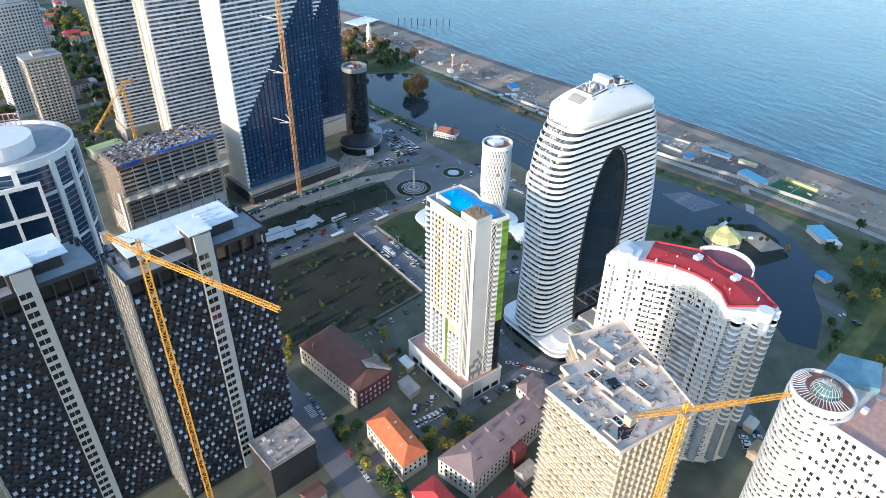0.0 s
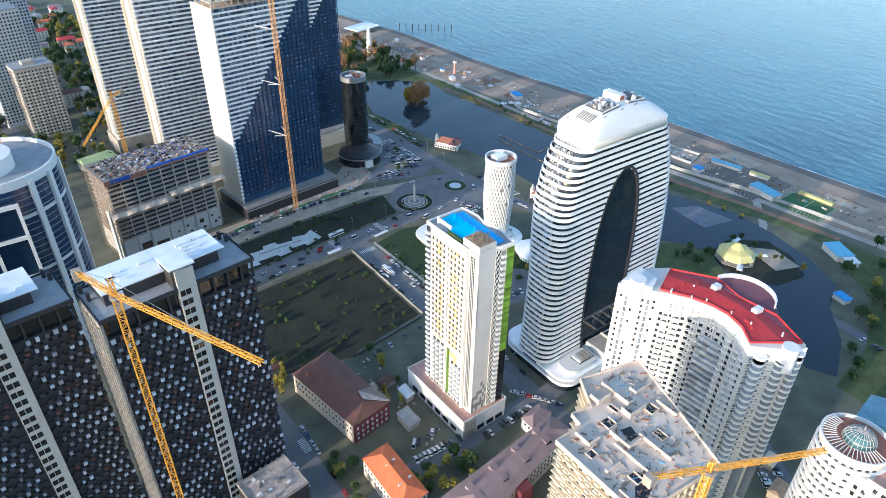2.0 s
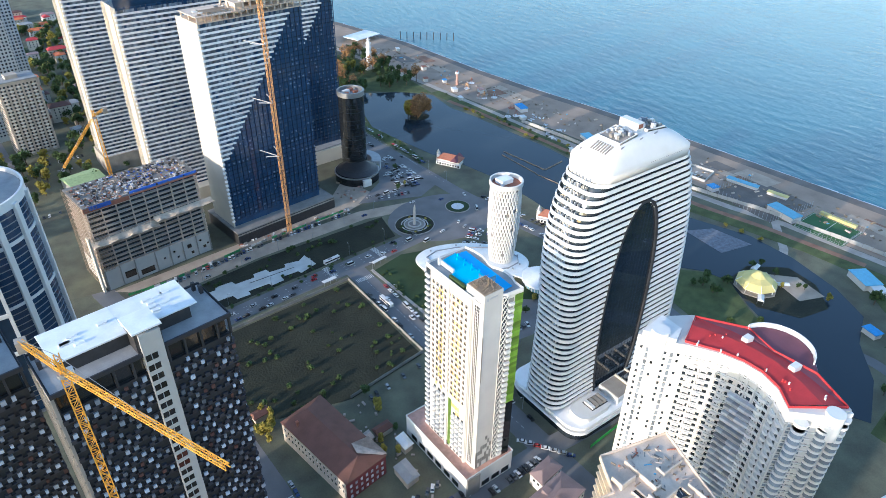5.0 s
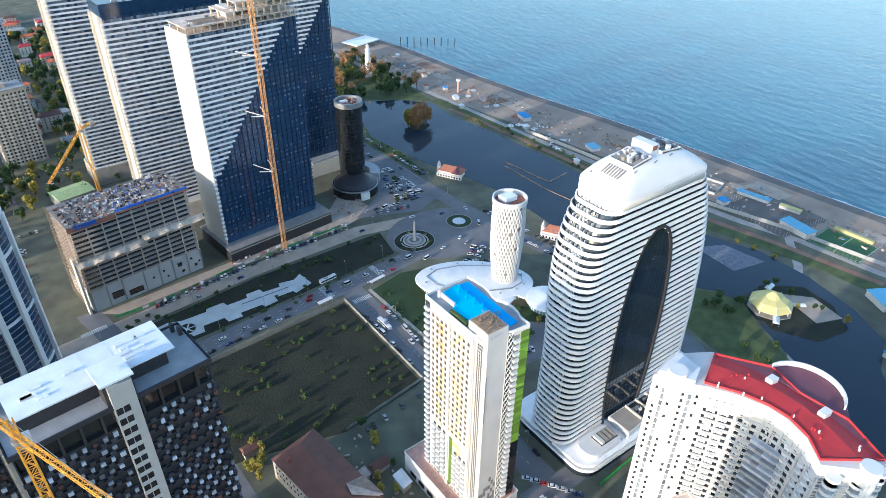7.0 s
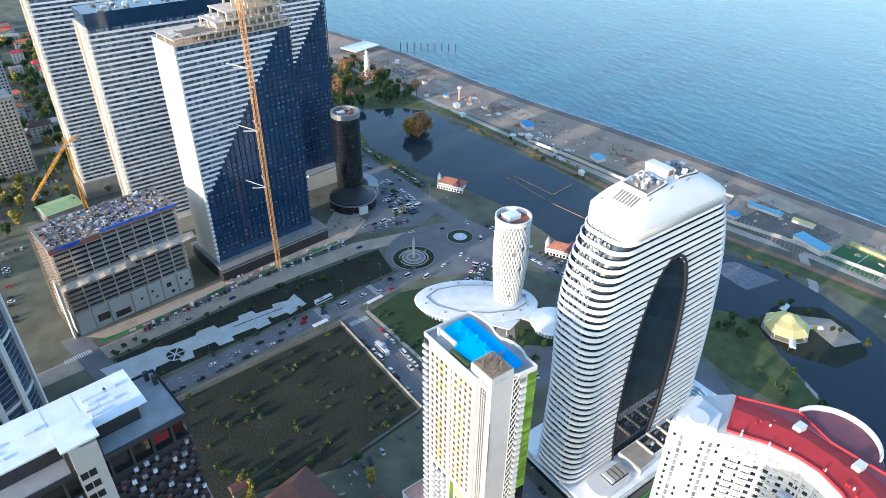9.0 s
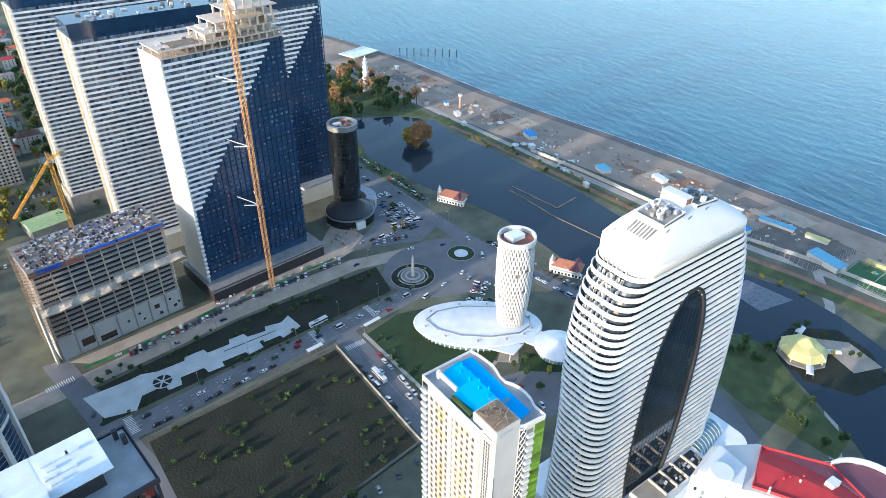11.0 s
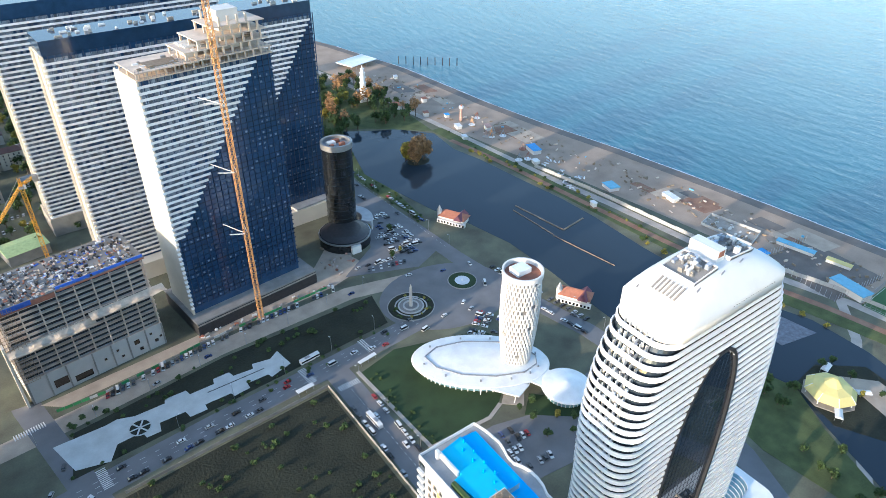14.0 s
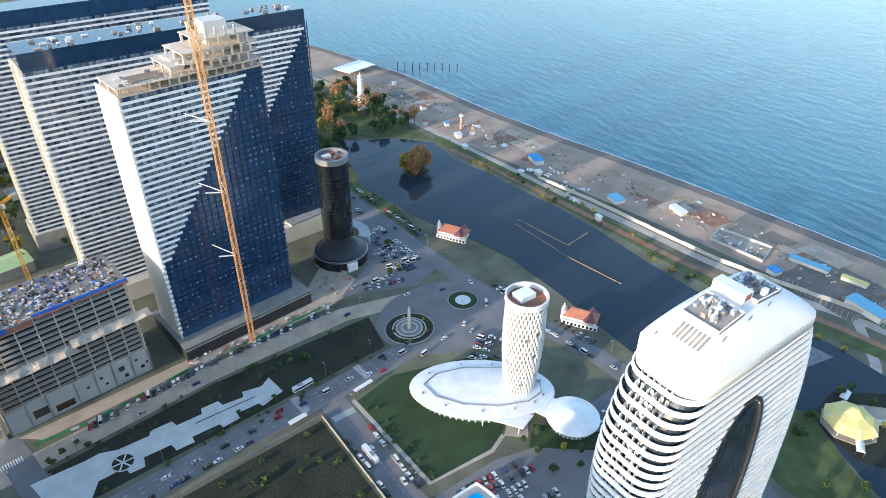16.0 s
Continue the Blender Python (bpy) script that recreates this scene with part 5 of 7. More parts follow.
hall = thing("elliptical_hall", "low elliptical hall with a white seamed roof", "public building", pose(271, 327, 0, 0, 0, -38))
part("glass_wall", Geo().loft([ring(0, 0, 34, 0, 64, 18.4), ring(0, 0, 34.5, 4.6, 64, 18.8)]), M_SKYGL, hall, "glazed wall")
for i in range(64):
    a = 2 * math.pi * i / 64
    part("mullion", Geo().box(-0.18, 0.18, -0.3, 0.3, 0, 4.6, at(34.7 * math.cos(a), 19.0 * math.sin(a), 0, math.degrees(a))), M_WHITE, hall)
part("roof", Geo().loft([ring(0, 0, 38, 4.6, 72, 21.6), ring(0, 0, 38.6, 5.3, 72, 22.0), ring(0, 0, 38.0, 6.0, 72, 21.5), ring(0, 0, 31, 6.9, 72, 15.6), ring(0, 0, 18, 7.8, 72, 8.5), ring(0, 0, 2, 8.2, 72, 1)]), M_ROOFW, hall, "white shallow roof")
gut = Geo()
oct_ = [(-31, 0), (-25, 8), (-10, 13.5), (10, 14.2), (24, 11), (31, 4), (31, -3), (24, -10), (8, -14), (-10, -13.5), (-24, -8.5)]
gut.strip([(x, y) for x, y in oct_][::-1], -0.25, 0.25, 6.4, 7.6, True)
part("roof_gutter", gut, M_STEEL, hall, "grey gutter line")
for a in (20, 50, 80, 110, 150, 200, 235, 270, 300, 325, 345):
    x, y = 33 * math.cos(radians(a)), 17.5 * math.sin(radians(a))
    part("roof_vent", Geo().box(x - 0.5, x + 0.5, y - 0.5, y + 0.5, 6.2, 7.4), M_STEEL, hall)
part("entrance_canopy", Geo().prism([(-2, -20), (20, -27), (26, -18), (10, -16)], 5.0, 5.8), M_ROOFW, hall, "pointed entrance canopy")
for x, y in ((0, -21), (18, -26)):
    part("canopy_post", Geo().beam((x, y, 0), (x + 0.8, y + 2.5, 5.2), 0.4), M_WHITE, hall)
annex = thing("round_annex", "small round annex with a white conical roof", "public building", pose(296.5, 285, 0))
part("wall", Geo().cone(0, 0, 11, 11, 0, 4.6, 40), M_SKYGL, annex)
part("roof", Geo().loft([ring(0, 0, 13.5, 4.6, 40), ring(0, 0, 13.8, 5.2, 40), ring(0, 0, 13, 5.8, 40), ring(0, 0, 0.5, 8.2, 40)]), M_ROOFW, annex, "white conical roof")
part("link_roof", Geo().prism([(-14, 14), (-3, 24), (2, 11), (-10, 4)], 4.8, 5.6), M_ROOFW, annex)
for i in range(32):
    a = 2 * math.pi * i / 32
    part("mullion", Geo().box(-0.15, 0.15, -0.2, 0.2, 0, 4.6, at(11.1 * math.cos(a), 11.1 * math.sin(a), 0, math.degrees(a))), M_WHITE, annex)
bot = thing("white_lattice_tower", "white round tower clad in staggered vertical slats", "tower", pose(287.5, 316.5, 5))
prof = ((7.6, 0), (8.5, 7), (9.6, 18), (10.4, 30), (10.6, 42), (10.3, 53), (9.9, 59.5))


def bot_r(z):
    for (r0, z0), (r1, z1) in zip(prof, prof[1:]):
        if z <= z1:
            return r0 + (r1 - r0) * (z - z0) / (z1 - z0)
    return prof[-1][0]


part("core", Geo().loft([ring(0, 0, r - 0.9, z, 40) for r, z in prof]), M_CONCD, bot, "grey inner wall")
slats = []
rows = 21
for k in range(rows):
    z = k * 2.83
    for j in range(30):
        a = (j + (0.5 if k % 2 else 0)) * 12
        if random.random() < 0.05:
            continue
        r = bot_r(z + 1.4)
        slats.append(pose(0, 0, z, 0, 0, a) @ Matrix.Translation((r, 0, 0)) @ Matrix.Diagonal((1, r * 0.0185 * (0.78 + 0.28 * ((j * 7 + k * 3) % 5) / 4) * 8.6, 1, 1)))
slats.sort(key=lambda q: (q.translation.x + q.translation.y))
pieces("slat", Geo().prism([(-0.8, -0.42), (-0.1, -0.42), (0.12, 0), (-0.1, 0.42), (-0.8, 0.42)], 0.0, 2.92), M_WHITE, bot, slats, 240)
part("top_ring", Geo().strip([(p[0], p[1]) for p in ring(0, 0, 10.2, 0, 40)][::-1], -0.6, 0.3, 59.0, 62, True), M_WHITE, bot)
part("top_deck", Geo().cone(0, 0, 9.4, 9.4, 59.0, 59.6, 40), M_TERRA, bot, "rust-red roof deck")
part("roof_house", Geo().box(-5, 4, -2, 5, 59.6, 62.6), M_ROOFW, bot)

# ---------------------------------------------------------------- hotel roof, sign and podium
for x0, y0, tilt, w_, d_ in ((245.0, 204.5, -9, 5.5, 6.0), (264.0, 205.0, 5, 6.0, 5.5)):
    mp_ = pose(x0, y0, roof_z(x0, y0), 0, tilt, 0)
    part("plant_pit", Geo().box(-w_, w_, -d_, d_, -0.4, 0.15), M_CONCD, hotel, "sunken roof plant yard", m=mp_)
    part("pit_kerb", Geo().strip([(-w_, d_), (w_, d_), (w_, -d_), (-w_, -d_)], 0, 0.4, -0.5, 0.7, True), M_WHITE, hotel, m=mp_)
    for i in range(26):
        x, y = random.uniform(-w_ + 0.4, w_ - 2), random.uniform(-d_ + 0.4, d_ - 2)
        part("plant_unit", Geo().box(x, x + random.uniform(0.5, 2.2), y, y + random.uniform(0.5, 1.8), 0.15, random.uniform(0.7, 2.3)), random.choice([M_WHITE, M_STEEL, M_CONCD, M_WHITE, M_SHUT]), hotel, m=mp_)
part("roof_house", Geo().box(253, 257, 201, 211, 146, 152.0), M_WHITE, hotel, "white roof house")
part("roof_house_door", Geo().box(253.6, 256.4, 200.95, 201.1, 149.6, 151.6), M_TERRA, hotel, "red-brown door")
gr_ = Geo()
for i in range(7):
    gr_.box(-2.6, 2.6, -4.4 + i * 1.3, -3.9 + i * 1.3, 0.0, 0.35)
part("roof_grille", gr_, M_CONCD, hotel, "slatted roof grille", m=pose(234.5, 203.5, roof_z(234.5, 203.5), 0, -26, 0))
for x, y in ((240, 197), (252, 197.5), (262, 198), (271, 200), (268, 211), (231, 211)):
    part("roof_vent", Geo().box(-1.2, 1.2, -0.15, 0.15, -0.2, 0.35), M_STEEL, hotel, m=pose(x, y, roof_z(x, y), 0, 0, 12))
for i in range(9):
    g = Geo().box(-0.85, -0.5, 0, 2.5, -0.15, 0.25).box(0.5, 0.85, 0, 2.5, -0.15, 0.25).box(-0.5, 0.5, 2.15, 2.5, -0.15, 0.25)
    part("sign_bar", g, M_TEXT, hotel, "dark plain sign bar", m=pose(253.0 + i * 2.5, CY0 + 0.05 + 0.04, 138.0, 52, 0, 0))
# podium terraces
part("plant_terrace", Geo().prism([(247, 178), (290, 181), (291, 191), (284, 191.2), (247, 191)], 9.6, 13.2), M_WHITE, hotel, "raised podium wing")
part("terrace_roof", Geo().prism([(247.6, 178.6), (258, 179.3), (258, 190.5), (247.6, 190.4)], 13.2, 13.5), M_CONC, hotel, "pale terrace roof")
for x in (259, 266.5, 274, 281.5):
    part("plant_bay", Geo().box(x, x + 6.6, 181, 190, 13.2, 13.45), M_DKSTEEL, hotel, "dark plant bay")
    part("bay_wall", Geo().box(x - 0.9, x - 0.2, 180.5, 190.5, 13.2, 14.8), M_CREAM, hotel)
    for i in range(7):
        px, py = x + random.uniform(0.3, 5), 181.5 + random.uniform(0, 7)
        part("plant_unit", Geo().box(px, px + random.uniform(0.6, 1.8), py, py + random.uniform(0.5, 1.4), 13.4, 13.4 + random.uniform(0.6, 1.8)), random.choice([M_WHITE, M_STEEL, M_CONCD]), hotel)
part("rounded_terrace", Geo().prism(roundrect(233, 11, 178, 190, 5), 9.6, 12.4), M_WHITE, hotel, "rounded white terrace")
part("terrace_pit", Geo().box(231, 242, 180.5, 187.5, 12.4, 12.6), M_DKSTEEL, hotel)
for i in range(4):
    part("plant_unit", Geo().box(231.5 + i * 2.7, 233.4 + i * 2.7, 181, 187, 12.6, 13.8), random.choice([M_CONC, M_WHITE]), hotel)
vt = [[(292 + 20 * i / 8, 185.5 + 5.2 * (1 - math.cos(radians(a))) + 3.2 * i / 8, 9.6 + 4.4 * math.sin(radians(a))) for a in range(0, 181, 15)] for i in range(9)]
part("vaulted_glass_roof", Geo().loft(vt), M_SKYGL, hotel, "barrel-vaulted glass roof")
vr = Geo()
for row in vt:
    for p, q in zip(row, row[1:]):
        vr.beam(p, q, 0.28)
part("vault_rib", vr, M_WHITE, hotel, "white vault ribs")
part("vault_apron", Geo().prism([(288, 196), (318, 200), (319, 206), (288, 203)], 9.6, 11), M_WHITE, hotel)
hoard = thing("green_hoarding", "bright green site hoarding round the podium", "fence")
for i in range(14):
    part("hoarding_panel", Geo().box(0, 3.8, -0.06, 0.06, 0, 2.4, along((222 + i * 4, 171.5 + i * 0.25), (226 + i * 4, 171.75 + i * 0.25))), mat("lime_hoarding", (0.09, 0.45, 0.08), 0.8, each=0.1) if i == 0 else bpy.data.materials["lime_hoarding"], hoard)


# ---------------------------------------------------------------- houses
def gable(poly, z, rise, inset, over=0.7):
    """A hipped roof over a four-cornered plan, ridge along its longer way."""
    c = Vector((sum(p[0] for p in poly) / 4, sum(p[1] for p in poly) / 4))
    P = [Vector(p) + (Vector(p) - c).normalized() * over for p in poly]
    if (P[1] - P[0]).length < (P[2] - P[1]).length:
        P = P[1:] + P[:1]
    m0, m1 = (P[0] + P[3]) / 2, (P[1] + P[2]) / 2
    r0, r1 = m0 + (m1 - m0) * inset, m1 + (m0 - m1) * inset
    v = [(*p, z) for p in P] + [(*r0, z + rise), (*r1, z + rise)] + [(*p, z - 0.35) for p in P]
    return Geo().add(v, [(0, 1, 5, 4), (1, 2, 5), (2, 3, 4, 5), (3, 0, 4), (0, 6, 7, 1), (1, 7, 8, 2), (2, 8, 9, 3), (3, 9, 6, 0), (9, 8, 7, 6)])


def house(name, label, poly, h, rise, inset, roofm, wallm, floors, bay=2.8, faces=(0, 1, 2, 3), limit=60):
    t = thing(name, label, "house")
    part("wall", Geo().prism(poly, 0, h), wallm, t)
    part("roof", gable(poly, h + 0.35, rise, inset), roofm, t)
    wn_ = []
    for i in faces:
        wn_ += wall_places(poly[i], poly[(i + 1) % 4], 1.0, h - 0.2, (h - 1) / floors, bay)
    pieces("window", window_geo(1.1, 1.6), M_GLASS, t, wn_, limit)
    surr = Geo().box(-0.75, 0.75, -0.045, 0.1, -0.15, 1.75)
    if limit > 20:
        pieces("window_surround", surr, M_WHITE2, t, wn_, 0)
    return t


h1 = house("brick_house", "long three-storey house with a brown metal roof", [(102.5, 263), (110.5, 214), (133, 217.5), (126, 268)], 12.5, 4.2, 0.12, M_BROWN, M_BEIGE, 3)
part("red_front", Geo().prism([(110.45, 213.85), (133, 217.3), (133, 217.55), (110.4, 214.1)], 0, 12.4), M_BRICK, h1, "dark red end wall")
pieces("end_window", window_geo(1.2, 1.7), M_LITPAN, h1, [m @ Matrix.Translation((0, -0.25, 0)) for m in wall_places((110.5, 213.9), (133, 217.3), 1.5, 12, 3.5, 3.0)], 60)
part("patched_roof", Geo().add([(131.5, 217.6, 13.7), (133.9, 217.3, 13.3), (132, 231, 13.4), (122, 229, 17.2), (121.2, 222.5, 17.3)], [(0, 1, 2, 3, 4), (4, 3, 2, 1, 0)]), M_RUSTSH, h1, "patched pale sheet metal")
part("chimney", Geo().box(107, 108.2, 255, 256.2, 12, 17), M_TERRA, h1)
h2 = house("orange_house", "three-storey house with an orange tiled roof", [(104.5, 163.5), (119, 164.5), (119, 197), (105, 196)], 10.5, 4.0, 0.2, M_ORANGE, M_CREAM, 3)
for x, y in ((110, 184), (114, 185), (109, 172), (115, 173)):
    part("skylight", Geo().box(x, x + 1.6, y, y + 0.6, 13.2, 14.4), M_WHITE2, h2)
h3 = house("mauve_house", "long house with a mauve metal roof and skylights", [(120, 157), (125, 137), (194, 150.5), (192, 163.5)], 12.5, 3.6, 0.14, M_MAUVE, M_CREAM, 4)
for i in range(8):
    x = 132 + (i // 2) * 15
    y = 144.5 + (i // 2) * 2.0 + (6.5 if i % 2 else -0.2)
    part("dormer", Geo().loft([[(x, y, 13.6), (x + 3.4, y + 0.6, 13.6), (x + 3, y + 3.6, 13.6), (x - 0.4, y + 3, 13.6)], [(x, y, 15.4), (x + 3.4, y + 0.6, 15.4), (x + 3, y + 3.6, 16.4), (x - 0.4, y + 3, 16.4)]]), M_MAUVE, h3, "roof dormer")
    part("skylight", Geo().box(x - 0.2, x + 3.2, y - 0.25, y + 0.05, 13.8, 15.2), M_BLACKGL, h3)
part("red_bay", Geo().box(151, 158, 138.5, 146, 0, 12), M_BRICK, h3, "red stair bay")
house("crimson_house", "house with a crimson metal roof", [(99, 108), (116, 112), (114, 152), (101, 151)], 9, 3.6, 0.2, M_REDROOF2, M_CREAM, 3)
house("tiled_house", "small house with a tiled roof behind a yard", [(184, 166), (198, 168), (197, 176), (184, 174)], 7, 2.5, 0.3, M_MAUVE, M_WHITE2, 2)
for i, (x, y, w, d_, h, mt) in enumerate(((136, 204, 7, 12, 4, M_ROOFG), (140, 236, 9, 6, 3.5, M_BROWN), (146, 221, 5, 9, 4, M_ROOFW), (133, 236, 5, 6, 3, M_RUSTSH), (95, 280, 8, 6, 4, M_BROWN), (130, 120, 12, 9, 6, M_REDROOF2), (148, 128, 10, 8, 5, M_RUSTSH), (62, 175, 10, 8, 5, M_BROWN), (66, 150, 12, 10, 6, M_ORANGE), (100, 90, 12, 9, 6, M_BROWN), (248, 72, 9, 7, 5, M_WOOD), (262, 84, 7, 6, 4, M_CREAM))):
    house("shed_house", "small low outbuilding with a sheet roof", [(x, y), (x + w, y + 1), (x + w, y + d_), (x, y + d_ - 1)], h, 1.4, 0.1, mt, M_BEIGE, 1, 2.6)
# low buildings behind the charcoal towers and far town houses
rng = random.Random(7)
for i in range(70):
    x, y = (rng.uniform(-200, 40), rng.uniform(640, 1300)) if i % 3 == 0 else (rng.uniform(62, 150), rng.uniform(690, 1250))
    if abs(x - 35 + (y - 600) * 0.05) < 14:
        continue
    w, d_, h = rng.uniform(9, 22), rng.uniform(8, 15), rng.choice([5, 6, 9, 9, 12, 15])
    house("town_house", "town house with a red-brown roof among trees" if i % 3 else "pale town house with a grey roof", [(x, y), (x + w, y + 1), (x + w, y + d_), (x, y + d_ - 1)], h, rng.uniform(1.5, 3), 0.2,
          rng.choice([M_REDROOF2, M_BROWN, M_MAUVE, M_ORANGE, M_ROOFG]), rng.choice([M_WHITE2, M_CREAM, M_BEIGE]), max(1, int(h / 3)), 4.0, (0, 3), 0)


def flats(x, y, w, d_, h, rz, label, wm):
    t = thing("apartment_block", label, "apartment block", pose(x, y, 0, 0, 0, rz))
    part("body", Geo().box(0, w, 0, d_, 0, h), wm, t)
    part("roof", Geo().box(-0.4, w + 0.4, -0.4, d_ + 0.4, h, h + 0.8), M_ROOFG, t)
    part("lift_house", Geo().box(w * 0.3, w * 0.6, d_ * 0.3, d_ * 0.7, h + 0.8, h + 4), wm, t)
    pl_ = wall_places((0, 0), (w, 0), 3, h - 1, 3.1, 3.0) + wall_places((0, d_), (0, 0), 3, h - 1, 3.1, 3.0)
    pl_ += wall_places((w, 0), (w, d_), 3, h - 1, 3.1, 3.0)
    pl_.sort(key=lambda q: -q.translation.z)
    pieces("window", window_geo(1.5, 1.6), M_GLASS, t, pl_, 15)
    bb = [m @ Matrix.Translation((0, 0, -1.2)) for m in wall_places((0, 0), (w, 0), 3, h - 1, 3.1, 6.0)]
    pieces("balcony", unit(2.6, 1.0, 1.1), M_WHITE2, t, bb, 8)
    return t


flats(34, 735, 40, 24, 105, 12, "tall white apartment block with rows of windows", M_WHITE2)
flats(60, 800, 28, 22, 110, 12, "tall grey-blue apartment block", M_LITPAN)
flats(50, 690, 32, 22, 66, 8, "grey apartment block with stacked balconies", M_BEIGE)
flats(-40, 690, 45, 22, 70, 10, "pale apartment block with stacked balconies", M_BEIGE)
flats(-60, 520, 50, 24, 40, 8, "grey apartment block beside a road", M_BEIGE)
flats(112, 660, 12, 14, 46, 8, "slim cream block with a red cap", M_CREAM)
flats(-10, 880, 40, 20, 60, 5, "pale apartment block in the town", M_WHITE2)
wp = thing("podium_hall", "plain pale podium hall at the foot of a slab tower", "building", pose(258, 520, 0, 0, 0, 8))
part("body", Geo().box(0, 40, 8, 34, 0, 13), M_WHITE2, wp)
part("panel_frame", Geo().box(6, 26, 7.9, 8.05, 3, 9), M_LITPAN, wp)
part("roof", Geo().box(-0.4, 40.4, 7.6, 34.4, 13, 13.8), M_ROOFG, wp)

# ---------------------------------------------------------------- roundabouts, fountain, plaza details
ft = thing("fountain", "round stone fountain with an obelisk in a lawn ring", "fountain", pose(270.5, 396, 0.12))
part("lawn_ring", Geo().cone(0, 0, 15, 15, 0, 0.25, 40, m=Matrix.Diagonal((1, 0.95, 1, 1))), M_WEEDS, ft)
part("kerb_ring", Geo().strip([(p[0], p[1]) for p in ring(0, 0, 15, 0, 40, 14.3)][::-1], -0.3, 0.3, 0, 0.4, True), M_KERB, ft)
for r, z in ((9.5, 0.5), (7.4, 0.9), (4.2, 1.3)):
    part("stone_step", Geo().strip([(p[0], p[1]) for p in ring(0, 0, r, 0, 40)][::-1], -0.9, 0, 0.2, z, True), M_COLUMN, ft, "pale stone ring")
part("basin", Geo().cone(0, 0, 8.4, 8.4, 0.2, 0.6, 40), M_CONCD, ft)
part("obelisk", Geo().loft([ring(0, 0, 1.4, 0.5, 4), ring(0, 0, 1.3, 3, 4), ring(0, 0, 0.95, 15, 4), ring(0, 0, 0.05, 17.5, 4)]), M_COLUMN, ft, "pale stone obelisk")
ra = thing("roundabout_island", "round green traffic island with a pale centre", "traffic island", pose(314, 399.5, 0.12))
part("kerb", Geo().strip([(p[0], p[1]) for p in ring(0, 0, 9.6, 0, 36)][::-1], -0.3, 0.3, 0, 0.4, True), M_KERB, ra)
part("grass", Geo().cone(0, 0, 9.4, 9.4, 0, 0.25, 36), M_LAWN, ra)
part("centre", Geo().cone(0, 0, 5, 5, 0.2, 0.4, 30), M_LITPAN, ra, "pale paved centre")
part("stone", Geo().cone(0, 0, 0.8, 0.3, 0.3, 1.8, 10), M_WHITE, ra)
wh = thing("plaza_wheel_bed", "round planting bed with spoke paths in the plaza", "flower bed", pose(104, 392.5, 0.2))
part("bed", Geo().cone(0, 0, 5.2, 5.2, 0, 0.12, 30), M_WEEDS, wh)
for i in range(3):
    part("spoke", Geo().box(-5, 5, -0.4, 0.4, 0.1, 0.2, pose(0, 0, 0, 0, 0, i * 60)), M_PLAZA, wh)
part("rim", Geo().strip([(p[0], p[1]) for p in ring(0, 0, 5.2, 0, 30)][::-1], -0.4, 0.2, 0, 0.3, True), M_PLAZA, wh)
structure("plaza_channel", Geo().box(140, 172, 396.4, 397.0, 0.2, 0.26), M_DKSTEEL, "dark water channel in the plaza", "plaza")
bs = thing("bus_shelter", "long white flat-roofed bus shelter", "bus shelter", pose(183, 367, 0.05, 0, 0, 5))
part("roof", Geo().box(-5, 5, -1.4, 1.4, 2.6, 2.9), M_WHITE, bs)
for x in (-4.5, 0, 4.5):
    part("post", Geo().box(x, x + 0.2, -1, -0.8, 0, 2.6), M_STEEL, bs)
bs = thing("bus_shelter", "long white flat-roofed bus shelter beside the lawn", "bus shelter", pose(222, 368, 0.05, 0, 0, 8))
part("roof", Geo().box(-6, 6, -1.2, 1.2, 2.6, 2.9), M_WHITE, bs)
for x in (-5, 0, 5):
    part("post", Geo().box(x, x + 0.2, -1, -0.8, 0, 2.6), M_STEEL, bs)


def stripes(x, y, rz, n, w, l):
    for i in range(n):
        g = Geo().box(-l / 2, l / 2, -0.28, 0.28, 0, 0.012)
        me_ = g.mesh("crossing_bar", M_PAINT)
        ob = part("crossing_bar", me_, M_PAINT, cross, m=pose(x, y, 0.125, 0, 0, rz) @ Matrix.Translation((0, (i - n / 2) * w, 0)))


cross = structure("road_markings", Geo().box(100, 101, 372, 372.15, 0.11, 0.125), M_PAINT, "worn white road markings", "road marking")
stripes(189, 378, 5, 12, 1.15, 4.5)
stripes(204, 358, 90, 11, 1.15, 4.0)
stripes(82, 371, 5, 12, 1.15, 4.5)
stripes(70, 356, 95, 12, 1.15, 4.0)
stripes(58, 422, 98, 13, 1.15, 4.0)
stripes(228, 381, 5, 11, 1.15, 4.0)
stripes(90, 228, 0, 8, 1.2, 4)
dash = Geo()
for i in range(70):
    u = i / 70
    x = 20 + u * 250
    y = 362 + u * 21
    for o in (-3, 0.2, 3.4):
        if i % 2 == 0:
            dash.box(0, 2.2, o, o + 0.16, 0.112, 0.125, pose(x, y, 0, 0, 0, 4.6))
for i in range(40):
    dash.box(-0.08, 0.08, 0, 2.0, 0.112, 0.125, pose(204, 200 + i * 4, 0))
    dash.box(-0.08, 0.08, 0, 2.2, 0.112, 0.125, pose(330, 440 + i * 5, 0))
tagged(part("lane_dashes", dash, M_PAINT, cross), kind="stuff")


